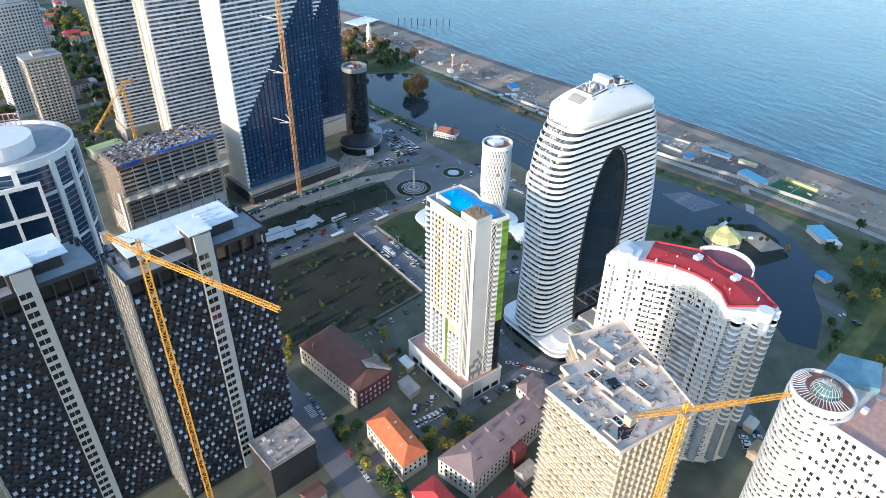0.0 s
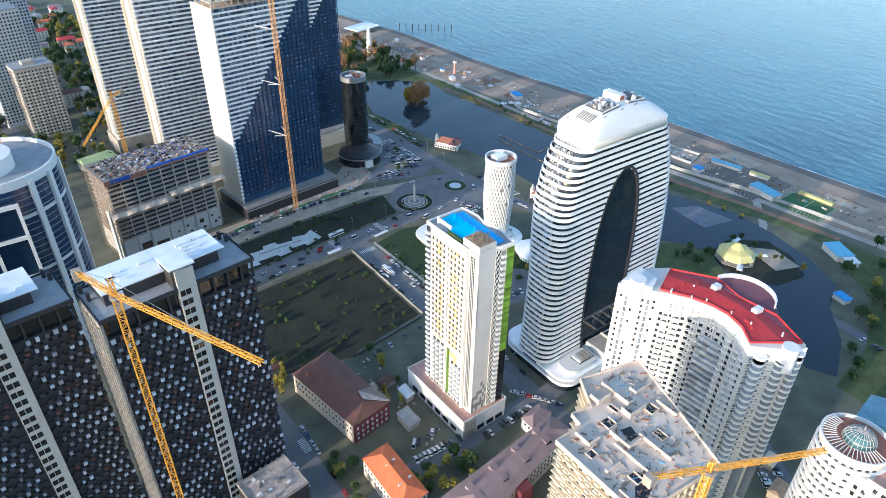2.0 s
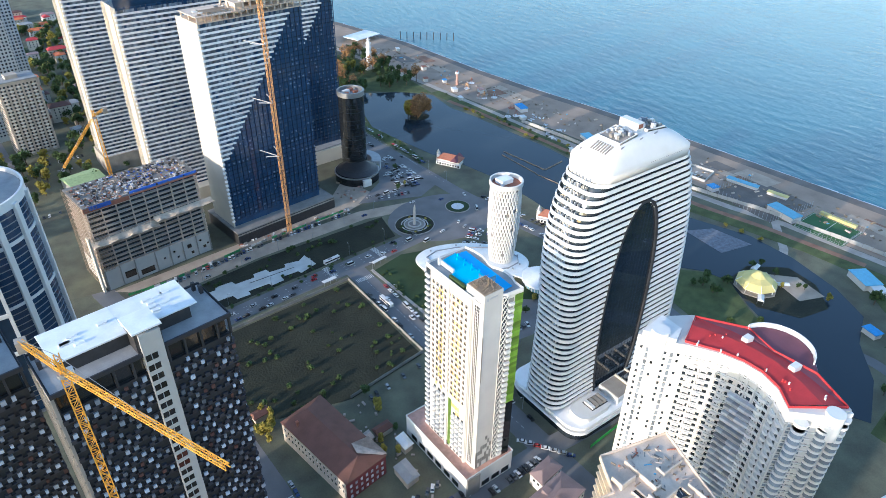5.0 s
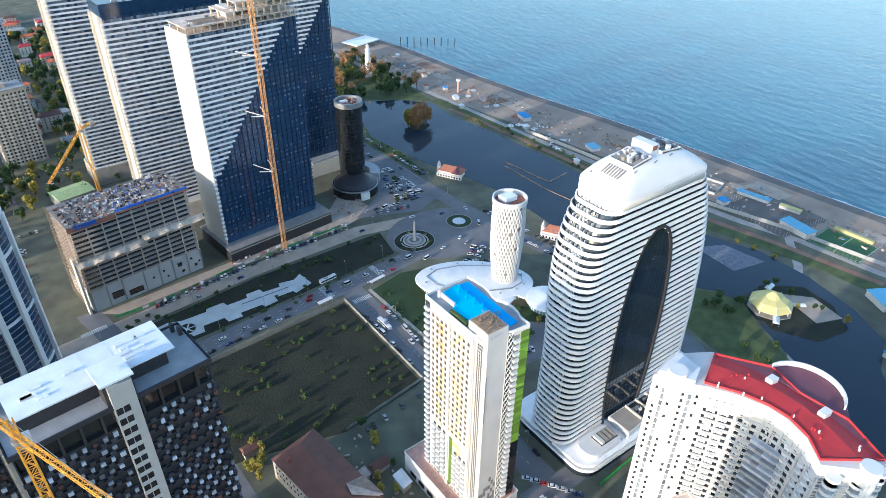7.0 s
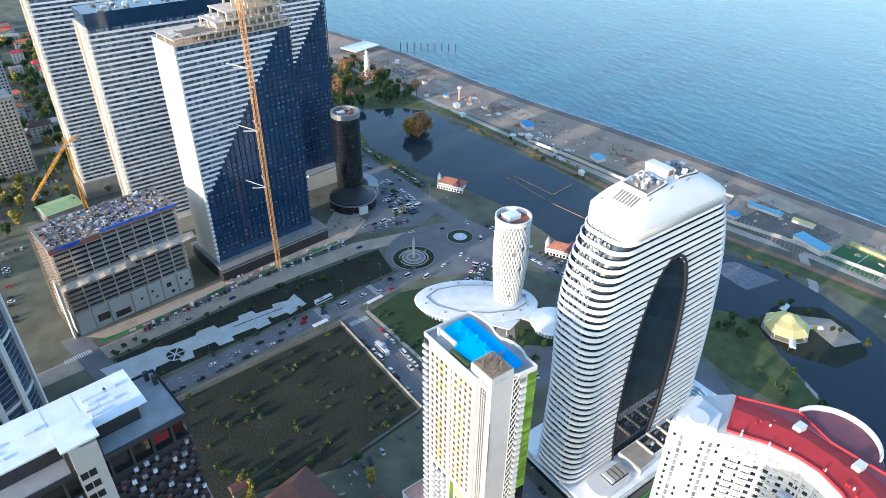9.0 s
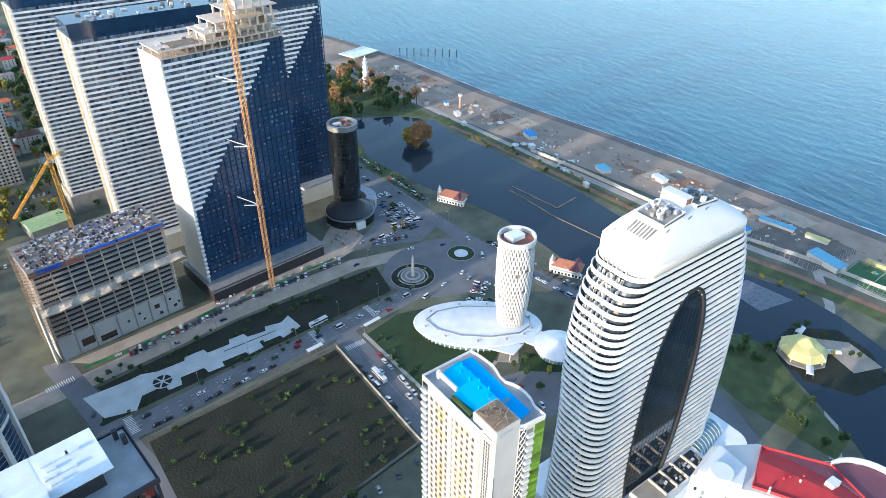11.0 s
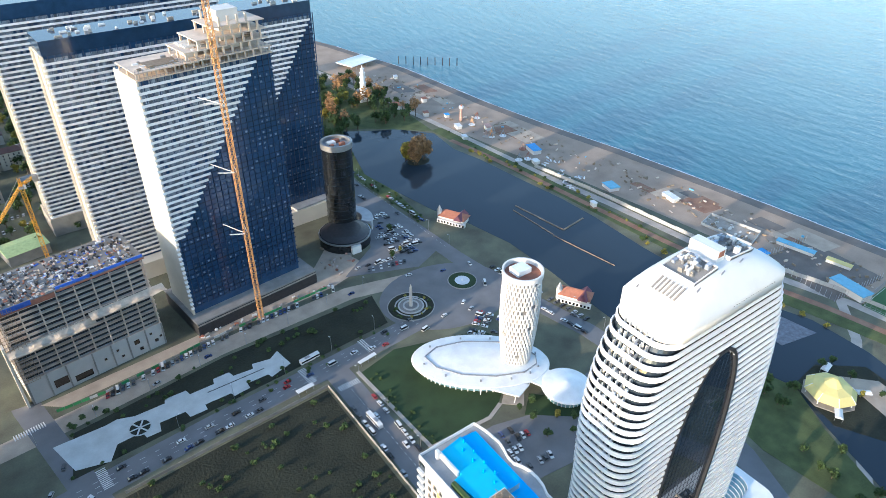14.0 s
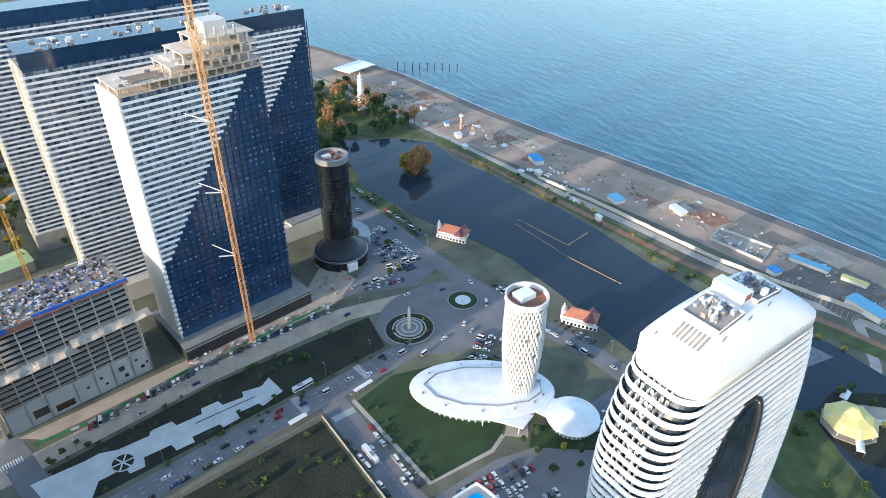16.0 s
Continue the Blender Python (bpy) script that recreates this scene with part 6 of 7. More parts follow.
# ---------------------------------------------------------------- fences and lamps
def fence(path, h, step, material, name, label, thick=0.12):
    t = thing(name, label, "fence")
    for a, b in zip(path, path[1:]):
        L = math.hypot(b[0] - a[0], b[1] - a[1])
        n = max(1, int(L / step))
        for i in range(n):
            part("panel", Geo().box(0.05, L / n - 0.05, -thick / 2, thick / 2, 0, h * random.uniform(0.9, 1.05)), random.choice(material) if isinstance(material, list) else material, t, m=along(a, b) @ Matrix.Translation((i * L / n, 0, 0)))
            part("post", Geo().box(-0.1, 0.1, -0.14, 0.14, 0, h + 0.15), M_CONCD, t, m=along(a, b) @ Matrix.Translation((i * L / n, 0, 0)))
    return t


fence([(88, 356), (140, 359.5), (194.5, 363), (195, 276), (143, 268.5)], 2.2, 6, M_CONCD, "lot_fence", "low concrete wall round the empty lot", 0.2)
fence([(96, 428), (150, 437), (236, 444)], 1.9, 4, [M_GREENF, M_WHITE2, M_CONCD, M_GREENF, M_DUST], "site_fence", "green and white site hoarding along the road")
fence([(72, 428), (96, 428)], 1.9, 4, [M_GREENF, M_WHITE2, M_GREENF], "site_fence", "green site hoarding at the corner")
fence([(472, 500), (480, 440), (484, 380), (488, 330), (498, 290), (509, 250), (518, 190), (526, 120)], 3.2, 7, M_COLUMN, "beach_wall", "pale panel wall between promenade and beach", 0.25)


def lamp(x, y, h=9.0, rz=0.0):
    t = thing("street_lamp", "tall grey street lamp with a curved arm", "street lamp", pose(x, y, 0.1, 0, 0, rz), "street lamps")
    part("pole", Geo().cone(0, 0, 0.14, 0.08, 0, h, 8), M_STEEL, t)
    part("arm", Geo().beam((0, 0, h), (1.6, 0, h + 0.4), 0.1), M_STEEL, t)
    part("head", Geo().box(1.2, 2.2, -0.18, 0.18, h + 0.32, h + 0.5), M_WHITE, t)
    return t


l0 = lamp(120, 381)
for x, y, rz in [(150 + i * 30, 384 + i * 2, 90) for i in range(4)] + [(60 + i * 28, 410 + i * 3, 270) for i in range(8)] + [(212, 210 + i * 30, 180) for i in range(6)] + [(333, 440 + i * 26, 180) for i in range(8)] + [(354, 260 + i * 25, 180) for i in range(4)]:
    copy_thing(l0, pose(x, y, 0.1, 0, 0, rz))
# ---------------------------------------------------------------- lake, park and beach
def lake_house(m, s, label):
    t = thing("lake_house", label, "restaurant", m)
    part("wall", Geo().box(-10 * s, 10 * s, -5 * s, 5 * s, 0, 4.5), M_WHITE2, t, "white wall")
    part("gallery", Geo().box(-11 * s, 12 * s, -7.5 * s, -5 * s, 0, 2.8), M_WHITE, t, "white arcade")
    for i in range(9):
        part("arch_opening", Geo().box(-10 * s + i * 2.5 * s, -8.6 * s + i * 2.5 * s, -7.56 * s, -7.4 * s, 0.5, 2.2), M_BLACKGL, t)
    part("roof", gable([(-10.5 * s, -5.5 * s), (10.5 * s, -5.5 * s), (10.5 * s, 5.5 * s), (-10.5 * s, 5.5 * s)], 4.8, 3.6, 0.2), M_TERRA, t, "terracotta tiled roof")
    part("cross_roof", gable([(3 * s, -7 * s), (9 * s, -7 * s), (9 * s, 6 * s), (3 * s, 6 * s)], 5.2, 3.8, 0.1), M_MAROON, t)
    part("turret", Geo().cone(-11 * s, -3 * s, 1.8, 1.8, 0, 8, 12), M_WHITE2, t)
    part("turret_cap", Geo().cone(-11 * s, -3 * s, 2.2, 0.05, 8, 12.5, 12), M_STEEL, t, "grey pointed cap")
    return t


lake_house(pose(357, 466, 0, 0, 0, -62), 1.0, "white lakeside restaurant with terracotta roofs and a turret")
lake_house(pose(361, 341, 0, 0, 0, -60), 0.95, "small lakeside restaurant with terracotta roofs on a jetty")
pier = thing("lake_jetty", "narrow wooden jetties on the lake", "jetty")
for a, b, w in (((411, 456), (416, 407), 1.2), ((405, 452), (405, 406), 0.7), ((416, 407), (441, 411), 1.3), ((404, 406), (411, 352), 0.5)):
    L = math.hypot(b[0] - a[0], b[1] - a[1])
    n = int(L / 4)
    for i in range(n):
        part("deck_board", Geo().box(0.05, L / n - 0.05, -w / 2, w / 2, -0.3, 0.6), M_WOOD, pier, m=along(a, b) @ Matrix.Translation((i * L / n, 0, 0)))
pav = thing("garden_pavilion", "eight-sided pavilion with a pale yellow canvas roof", "pavilion", pose(411, 201, 0.2))
part("roof", Geo().loft([ring(0, 0, 13.5, 3.4, 8), ring(0, 0, 13.5, 3.8, 8), ring(0, 0, 10, 7.0, 8), ring(0, 0, 5, 8.6, 8), ring(0, 0, 1.2, 12, 8)]), M_TENT, pav, "pale yellow canvas roof")
for i in range(8):
    a = radians(i * 45)
    part("post", Geo().cone(12 * math.cos(a), 12 * math.sin(a), 0.25, 0.25, 0, 3.5, 8), M_WHITE, pav)
    part("roof_rib", Geo().beam((13.5 * math.cos(a), 13.5 * math.sin(a), 3.85), (10 * math.cos(a), 10 * math.sin(a), 7.1), 0.3), M_WHITE, pav)
part("base", Geo().cone(0, 0, 14, 14, 0, 0.4, 8), M_CONC, pav)
part("inner_wall", Geo().cone(0, 0, 9, 9, 0.4, 3.4, 8), M_WHITE2, pav)
for x, y, rz in ((428, 212, 10), (425, 190, -40), (399, 190, 30)):
    tt = thing("white_awning", "small white awning beside the pavilion", "awning", pose(x, y, 0.2, 0, 0, rz))
    part("canopy", Geo().loft([[(-4, -2, 2.6), (4, -2, 2.6), (4, 2, 2.6), (-4, 2, 2.6)], [(-3.6, -0.4, 3.6), (3.6, -0.4, 3.6), (3.6, 0.4, 3.6), (-3.6, 0.4, 3.6)]]), M_WHITE, tt)
    for u, v in ((-3.8, -1.8), (3.8, -1.8), (3.8, 1.8), (-3.8, 1.8)):
        part("post", Geo().cone(u, v, 0.08, 0.08, 0, 2.7, 6), M_STEEL, tt)
structure("stone_garden", flat([(428, 238), (456, 232), (452, 262), (432, 272)], -0.3, 0.25), mat("crazy_paving", (0.16, 0.17, 0.2), 0.9, vary=0.5, scale=0.4, fine=1), "crazy-paved garden terrace by the lake", "terrace")
structure("terracotta_court", flat([(420, 175), (438, 168), (444, 190), (430, 205)], -0.3, 0.23), M_DUST, "sandy garden court", "terrace")
# white folly tower on the shore
fo = thing("white_folly_tower", "white tiered seaside tower on a square base", "tower", pose(433, 733, 0))
part("base", Geo().box(-8, 8, -8, 8, 0, 3), M_WHITE2, fo)
part("plinth", Geo().box(-5, 5, -5, 5, 3, 6), M_WHITE, fo)
for k, (r, z, h) in enumerate(((3.6, 6, 7), (3.3, 13, 6.5), (3.0, 19.5, 6), (2.7, 25.5, 5), (1.8, 30.5, 4))):
    part("tier", Geo().cone(0, 0, r, r * 0.94, z, z + h - 0.6, 16), M_WHITE, fo)
    part("cornice", Geo().cone(0, 0, r + 0.6, r + 0.6, z + h - 0.6, z + h, 16), M_WHITE, fo)
part("spire", Geo().cone(0, 0, 1.2, 0.05, 34.5, 38.5, 10), M_WHITE, fo)
tent = thing("white_marquee", "large white flat marquee on the beach", "marquee", pose(487, 843, 0, 0, 0, 15))
part("roof", Geo().box(-22, 22, -14, 14, 5.2, 6.2), M_ROOFW, tent)
for i in range(6):
    for y in (-13, 13):
        part("post", Geo().box(-21 + i * 8.3, -20.5 + i * 8.3, y - 0.2, y + 0.2, 0, 5.2), M_STEEL, tent)
gro = thing("groyne_posts", "row of dark posts running into the sea", "jetty")
for i in range(9):
    part("pile", Geo().cone(535 + i * 7, 820 - i * 6, 0.5, 0.5, -3, 9, 8), M_DKSTEEL, gro)
lh = thing("beach_column", "slim orange-topped column on the beach", "column", pose(485, 625, 0))
part("shaft", Geo().cone(0, 0, 1.6, 1.2, 0, 13, 12), M_SALMON, lh)
part("cap", Geo().cone(0, 0, 2.4, 2.4, 13, 15, 12), M_WHITE, lh)
part("top", Geo().cone(0, 0, 1.2, 0.1, 15, 17, 12), M_TERRA, lh)


def kiosk(x, y, w, d_, h, rz, roofm, label):
    t = thing("beach_kiosk", label, "kiosk", pose(x, y, 0.05, 0, 0, rz))
    part("wall", Geo().box(-w / 2, w / 2, -d_ / 2, d_ / 2, 0, h), M_WHITE2, t)
    part("roof", Geo().box(-w / 2 - 0.5, w / 2 + 0.5, -d_ / 2 - 0.5, d_ / 2 + 0.5, h, h + 0.35), roofm, t)
    part("opening", Geo().box(-w / 3, w / 3, -d_ / 2 - 0.05, -d_ / 2 + 0.1, 0.9, h - 0.5), M_BLACKGL, t)
    return t


M_BRBLUE = mat("bright_blue_awning", (0.05, 0.28, 0.62), 0.7, each=0.1)
for x, y, w, d_, h, rz, mt in ((494, 525, 15, 8, 4, 75, M_BRBLUE), (497, 433, 12, 9, 3, 75, M_BLUEROOF), (523, 392, 14, 6, 3, 78, M_WHITE), (506, 300, 7, 7, 3.5, 80, M_BRBLUE), (515, 242, 24, 10, 4.5, 80, M_BLUEROOF), (475, 161, 18, 12, 4.5, 60, M_BLUEROOF),
                              (470, 150, 10, 8, 4, 60, M_WHITE), (424, 132, 9, 6, 3.5, 75, M_BRBLUE), (478, 505, 6, 5, 3, 75, M_WHITE), (470, 610, 8, 5, 3, 75, M_WHITE), (462, 655, 6, 5, 4, 70, M_TERRA), (447, 690, 10, 8, 5, 70, M_TERRA), (500, 773, 6, 4, 3, 70, M_WHITE),
                              (484, 690, 6, 5, 4, 75, M_TERRA), (492, 590, 9, 5, 4, 70, M_SALMON), (459, 585, 6, 4, 3, 75, M_WHITE), (478, 640, 5, 4, 3, 75, M_BRBLUE), (535, 291, 26, 5, 2.6, 100, M_BLUEROOF), (540, 262, 16, 4, 2.4, 100, M_TENT), (446, 300, 6, 5, 3.5, 80, M_TERRA), (462, 420, 5, 3, 3.5, 80, M_WHITE)):
    kiosk(x, y, w, d_, h, rz, mt, "low beach kiosk with a flat coloured roof")
# walled building site, sports court and pitch on the beach
def walled(poly, h, material, label):
    t = thing("walled_yard", label, "yard")
    for a, b in zip(poly, poly[1:] + poly[:1]):
        L = math.hypot(b[0] - a[0], b[1] - a[1])
        part("wall", Geo().box(0, L, -0.15, 0.15, 0, h), material, t, m=along(a, b, 0.05))
    return t


y1 = walled([(508, 352), (527, 356), (534, 318), (512, 312)], 2.2, M_COLUMN, "low white-walled beach building plot")
part("floor", Geo().prism([(508.5, 352), (526.6, 355.6), (533.5, 318.5), (512.2, 312.6)], 0.05, 0.2), M_CONC, y1)
for i in range(40):
    x, y = random.uniform(511, 528), random.uniform(318, 352)
    part("rubble_block", Geo().box(x, x + random.uniform(0.5, 3), y, y + random.uniform(0.4, 2), 0.2, random.uniform(0.5, 1.6)), random.choice([M_WHITE2, M_CONC, M_WOOD, M_WHITE2]), y1)
pitch = thing("football_pitch", "small green football pitch in a cage fence", "sports pitch", pose(520, 212, 0.05, 0, 0, 2))
part("turf", Geo().box(-13, 20, -20, 18, 0, 0.12), M_TURF, pitch)
for x in (-12, 19):
    part("side_line", Geo().box(x, x + 0.3, -19, 17, 0.12, 0.14), M_PAINT, pitch)
for y in (-19, -1, 17):
    part("cross_line", Geo().box(-12, 19, y, y + 0.3, 0.12, 0.14), M_PAINT, pitch)
fp = Geo()
for i in range(12):
    for y in (-20.5, 18.5):
        fp.box(-13 + i * 3, -12.85 + i * 3, y, y + 0.15, 0, 5)
for i in range(14):
    for x in (-13.5, 20.5):
        fp.box(x, x + 0.15, -20 + i * 3, -19.85 + i * 3, 0, 5)
for z in (2.5, 5):
    fp.box(-13.5, 20.5, -20.6, -20.5, z, z + 0.1).box(-13.5, 20.5, 18.5, 18.6, z, z + 0.1).box(-13.6, -13.5, -20, 18.5, z, z + 0.1).box(20.5, 20.6, -20, 18.5, z, z + 0.1)
part("cage_fence", fp, M_STEEL, pitch, "thin grey cage fence")
part("stand", Geo().box(21, 24, -14, 14, 0, 2.2), M_TENT, pitch)
court = thing("beach_court", "large sandy court fenced with tall posts", "sports court", pose(520, 270, 0.05))
part("court_floor", Geo().prism([(-24, -28), (30, -34), (34, 22), (-18, 28)], 0, 0.06), M_SHINGLE, court)
posts_ = []
for a, b in (((-24, -28), (-18, 28)), ((-18, 28), (34, 22)), ((-24, -28), (30, -34))):
    n = 16
    posts_ += [Matrix.Translation((a[0] + (b[0] - a[0]) * i / n, a[1] + (b[1] - a[1]) * i / n, 0)) for i in range(n)]
pieces("fence_post", Geo().cone(0, 0, 0.14, 0.12, 0, 5.5, 6), M_COLUMN, court, posts_, 60)
# fairground bits, boats and loungers on the beach
rng = random.Random(11)
for i in range(10):
    x, y = 480 + rng.uniform(-12, 22), 560 + rng.uniform(-45, 60)
    t = thing("fairground_ride", "small fairground ride under a steel frame", "ride", pose(x, y, 0.05, 0, 0, rng.uniform(0, 180)))
    g = Geo()
    for k in range(4):
        g.beam((3 * math.cos(k * 1.57), 3 * math.sin(k * 1.57), 0), (0, 0, 7), 0.25)
    part("frame", g, rng.choice([M_STEEL, M_SALMON, M_TERRA, M_CRANE2]), t)
    part("platform", Geo().cone(0, 0, 3.4, 3.4, 0, 0.5, 14), rng.choice([M_TERRA, M_WHITE, M_CONC]), t)
for cx_, cy_ in ((487, 470), (489, 505), (476, 455)):
    for i in range(10):
        bo = thing("upturned_boat", "small white boat laid up on the beach", "boat", pose(cx_ + rng.uniform(-8, 8), cy_ + rng.uniform(-11, 11), 0.05, 0, 0, rng.uniform(0, 180)), "boats on the beach")
        part("hull", Geo().loft([[(-2.2, -0.7, 0), (2.0, -0.7, 0), (2.6, 0, 0), (2.0, 0.7, 0), (-2.2, 0.7, 0)], [(-1.9, -0.4, 0.7), (1.7, -0.4, 0.7), (2.1, 0, 0.7), (1.7, 0.4, 0.7), (-1.9, 0.4, 0.7)]]), rng.choice([M_WHITE, M_LITPAN]), bo)
foam = Geo()
for (x0, y0), (x1, y1_) in zip(SHORE[2:10], SHORE[3:11]):
    n = int(abs(y1_ - y0) / 5)
    for i in range(n):
        u = i / n
        x, y = x0 + (x1 - x0) * u, y0 + (y1_ - y0) * u
        w = 0.5 + 1.3 * abs(noise.noise((x * 0.05, y * 0.05, 0)))
        foam.box(-w, w, -2.7, 2.7, -0.95, -0.84 + 0.012 * (i % 3), pose(x + 4.4 + 1.6 * noise.noise((y * 0.04, 3, 0)), y, 0, 0, 0, 8))
tagged(structure("surf_line", foam, M_FOAM, "thin broken line of surf", "surf"), kind="stuff")


# ---------------------------------------------------------------- trees
def leaf_mesh(r, h, n, seed, material, size=0.5):
    """A crown: many small tilted leaf clumps in uneven lobes."""
    g = Geo()
    q = random.Random(seed)
    lobes = [(q.uniform(-0.45, 0.45) * r, q.uniform(-0.45, 0.45) * r, q.uniform(-0.3, 0.4) * h, q.uniform(0.45, 0.75)) for _ in range(7)]
    for i in range(n):
        lx, ly, lz, s = q.choice(lobes)
        u, v, w = q.gauss(0, 1), q.gauss(0, 1), q.gauss(0, 1)
        k = (q.random() ** 0.4) / math.sqrt(u * u + v * v + w * w)
        p = (lx + u * k * r * s, ly + v * k * r * s, lz + w * k * h * 0.5 * s)
        m = Matrix.Translation(p) @ Euler((q.uniform(-0.9, 0.9), q.uniform(-0.9, 0.9), q.uniform(0, 6.3))).to_matrix().to_4x4()
        e = size * q.uniform(0.6, 1.4)
        g.add([(-e, -e * 0.6, 0), (e * 0.2, -e, 0.15 * e), (e, 0, -0.1 * e), (e * 0.3, e, 0.1 * e), (-e * 0.8, e * 0.5, -0.1 * e)], [(0, 1, 2, 3, 4)], m)
    me_ = bpy.data.meshes.new("crown")
    me_.from_pydata(g.v, [], g.f)
    me_.materials.append(material)
    return me_


def tree(m, r, h, seed, material, label, bush=False):
    t = thing("bush" if bush else "tree", label, "bush" if bush else "tree", m, "bushes" if bush else "trees")
    q = random.Random(seed)
    if not bush:
        tr = Geo().cone(0, 0, 0.3, 0.16, 0, h * 0.55, 8)
        part("trunk", tr, M_TRUNK, t)
        lim = Geo()
        for i in range(5):
            a = i * 1.26 + q.uniform(-0.3, 0.3)
            lim.beam((0, 0, h * (0.32 + 0.05 * i)), (r * 0.55 * math.cos(a), r * 0.55 * math.sin(a), h * 0.72), 0.12)
        part("limb", lim, M_TRUNK, t)
        part("crown", leaf_mesh(r, h * 0.75, 620, seed, material, 0.5), material, t, m=Matrix.Translation((0, 0, h * 0.66)))
    else:
        part("stem", Geo().cone(0, 0, 0.12, 0.06, 0, h * 0.6, 6), M_TRUNK, t)
        part("crown", leaf_mesh(r, h, 260, seed, material, 0.36), material, t, m=Matrix.Translation((0, 0, h * 0.5)))
    return t


protos = [tree(pose(100, 158 + 0, 0), 2.8, 7, 1, M_LEAF, "leafy green street tree"), tree(pose(94, 205, 0), 3.4, 8, 2, M_LEAF, "broad dark green tree"), tree(pose(98, 172, 0), 2.6, 6.5, 3, M_LEAFY, "tree with yellowing autumn leaves"),
          tree(pose(394, 569, 0.3), 4.5, 12, 4, M_LEAFR, "russet autumn tree on a lake islet"), tree(pose(150, 252, 0), 2.0, 9, 5, M_LEAFY, "slim young yellow-green poplar")]
bproto = [tree(pose(456, 500, 0), 1.6, 2.0, 6, M_LEAF, "dense dark green shrub", True), tree(pose(455, 515, 0), 1.5, 1.8, 7, M_LEAFY, "low dense yellow-green shrub", True)]
rng = random.Random(5)


def scatter(n, box_, kinds, lo=0.7, hi=1.3, keep=lambda x, y: True, z=0.0):
    for _ in range(n):
        x, y = rng.uniform(box_[0], box_[1]), rng.uniform(box_[2], box_[3])
        if keep(x, y):
            s = rng.uniform(lo, hi)
            ob = copy_thing(kinds[rng.randrange(len(kinds))], pose(x, y, z, 0, 0, rng.uniform(0, 360)))
            ob.scale = (s, s, s * rng.uniform(0.85, 1.15))


def inside(poly, x, y):
    c = False
    for (x0, y0), (x1, y1_) in zip(poly, poly[1:] + poly[:1]):
        if (y0 > y) != (y1_ > y) and x < (x1 - x0) * (y - y0) / (y1_ - y0) + x0:
            c = not c
    return c


def woods(name, label, n, box_, kinds, lo, hi, keep=lambda x, y: True):
    """Trees or shrubs past counting: crowns and stems joined into one object for each leaf kind."""
    gs = {}
    for _ in range(n):
        x, y = rng.uniform(box_[0], box_[1]), rng.uniform(box_[2], box_[3])
        if not keep(x, y):
            continue
        s = rng.uniform(lo, hi)
        src = kinds[rng.randrange(len(kinds))]
        for ch in src.children:
            mt = ch.data.materials[0]
            g = gs.setdefault(mt.name, Geo())
            fs = [list(q.vertices) for q in ch.data.polygons]
            if ch.name.startswith("crown"):
                fs = fs[:: 2]
            g.add([v.co for v in ch.data.vertices], fs, pose(x, y, 0, 0, 0, rng.uniform(0, 360)) @ Matrix.Scale(s, 4) @ ch.matrix_basis)
    for mn, g in gs.items():
        me_ = bpy.data.meshes.new(name)
        me_.from_pydata(g.v, [], g.f)
        me_.materials.append(bpy.data.materials[mn])
        tagged(new(name, me_), label, "trees" if "wood" in name else "shrubs", "", "stuff")


isl = structure("lake_islet", flat([(p[0], p[1]) for p in ring(394, 569, 11, 0, 16, 8)], -0.5, 0.35), M_WEEDS, "small wooded islet in the lake", "islet")
scatter(14, (386, 402, 563, 575), [protos[3]], 1.15, 1.6, z=0.3)
scatter(4, (384, 389, 573, 579), [protos[2]], 1.9, 2.4, z=0.3)
nolake = lambda x, y: not inside(LAKE, x, y)
woods("lakeside_wood", "mixed autumn trees round the head of the lake", 150, (335, 455, 655, 800), protos[:2] * 3 + [protos[2], protos[3]], 1.0, 1.9, lambda x, y: nolake(x, y) and math.hypot(x - 433, y - 733) > 16)
scatter(14, (338, 365, 560, 660), protos[:2], 0.8, 1.4, nolake)
woods("park_wood", "green trees of a seaside park", 110, (350, 520, -100, 118), protos[:3], 0.9, 1.6, lambda x, y: nolake(x, y) and abs(x - 394) > 8)
scatter(26, (440, 520, 60, 150), protos[:2] + [protos[2]], 0.9, 1.4, nolake)
scatter(24, (350, 400, 150, 262), protos[:2], 0.6, 1.0, nolake)
scatter(10, (404, 445, 160, 215), protos[:2] + [protos[2]], 0.5, 0.8, lambda x, y: math.hypot(x - 411, y - 201) > 16)
scatter(46, (94, 104, 105, 212), protos[:3], 0.6, 1.1, lambda x, y: x < 99 or y > 200)
scatter(16, (116, 150, 165, 180), protos[:3], 0.6, 1.0)
scatter(22, (120, 200, 120, 136), protos[:2], 0.8, 1.2, lambda x, y: x > 176 or y < 134 and x < 130)
scatter(12, (128, 152, 222, 268), protos[:2] + [protos[4]], 0.5, 0.9, lambda x, y: x > 136)
scatter(10, (94, 104, 262, 285), [protos[4], protos[2]], 0.6, 1.0)
scatter(14, (258, 310, 448, 500), [protos[4], protos[1]], 0.5, 0.7, lambda x, y: x > 296 or y < 452)
scatter(30, (-60, 60, 560, 700), protos[:3], 0.9, 1.6)
woods("town_wood", "dark green trees between the town houses", 420, (20, 165, 600, 1150), protos[:2] + protos[:2] + [protos[2]], 0.9, 1.9, lambda x, y: not (30 < x < 92 and 680 < y < 760))
scatter(10, (262, 300, 262, 292), [protos[2], protos[1]], 0.5, 0.8, lambda x, y: math.hypot(x - 296, y - 285) > 15)
bank_x = lambda y: np.interp(y, (200, 272, 300, 356, 408, 444, 487, 540, 590), (470, 458, 448, 449, 453, 453, 449, 445, 441))
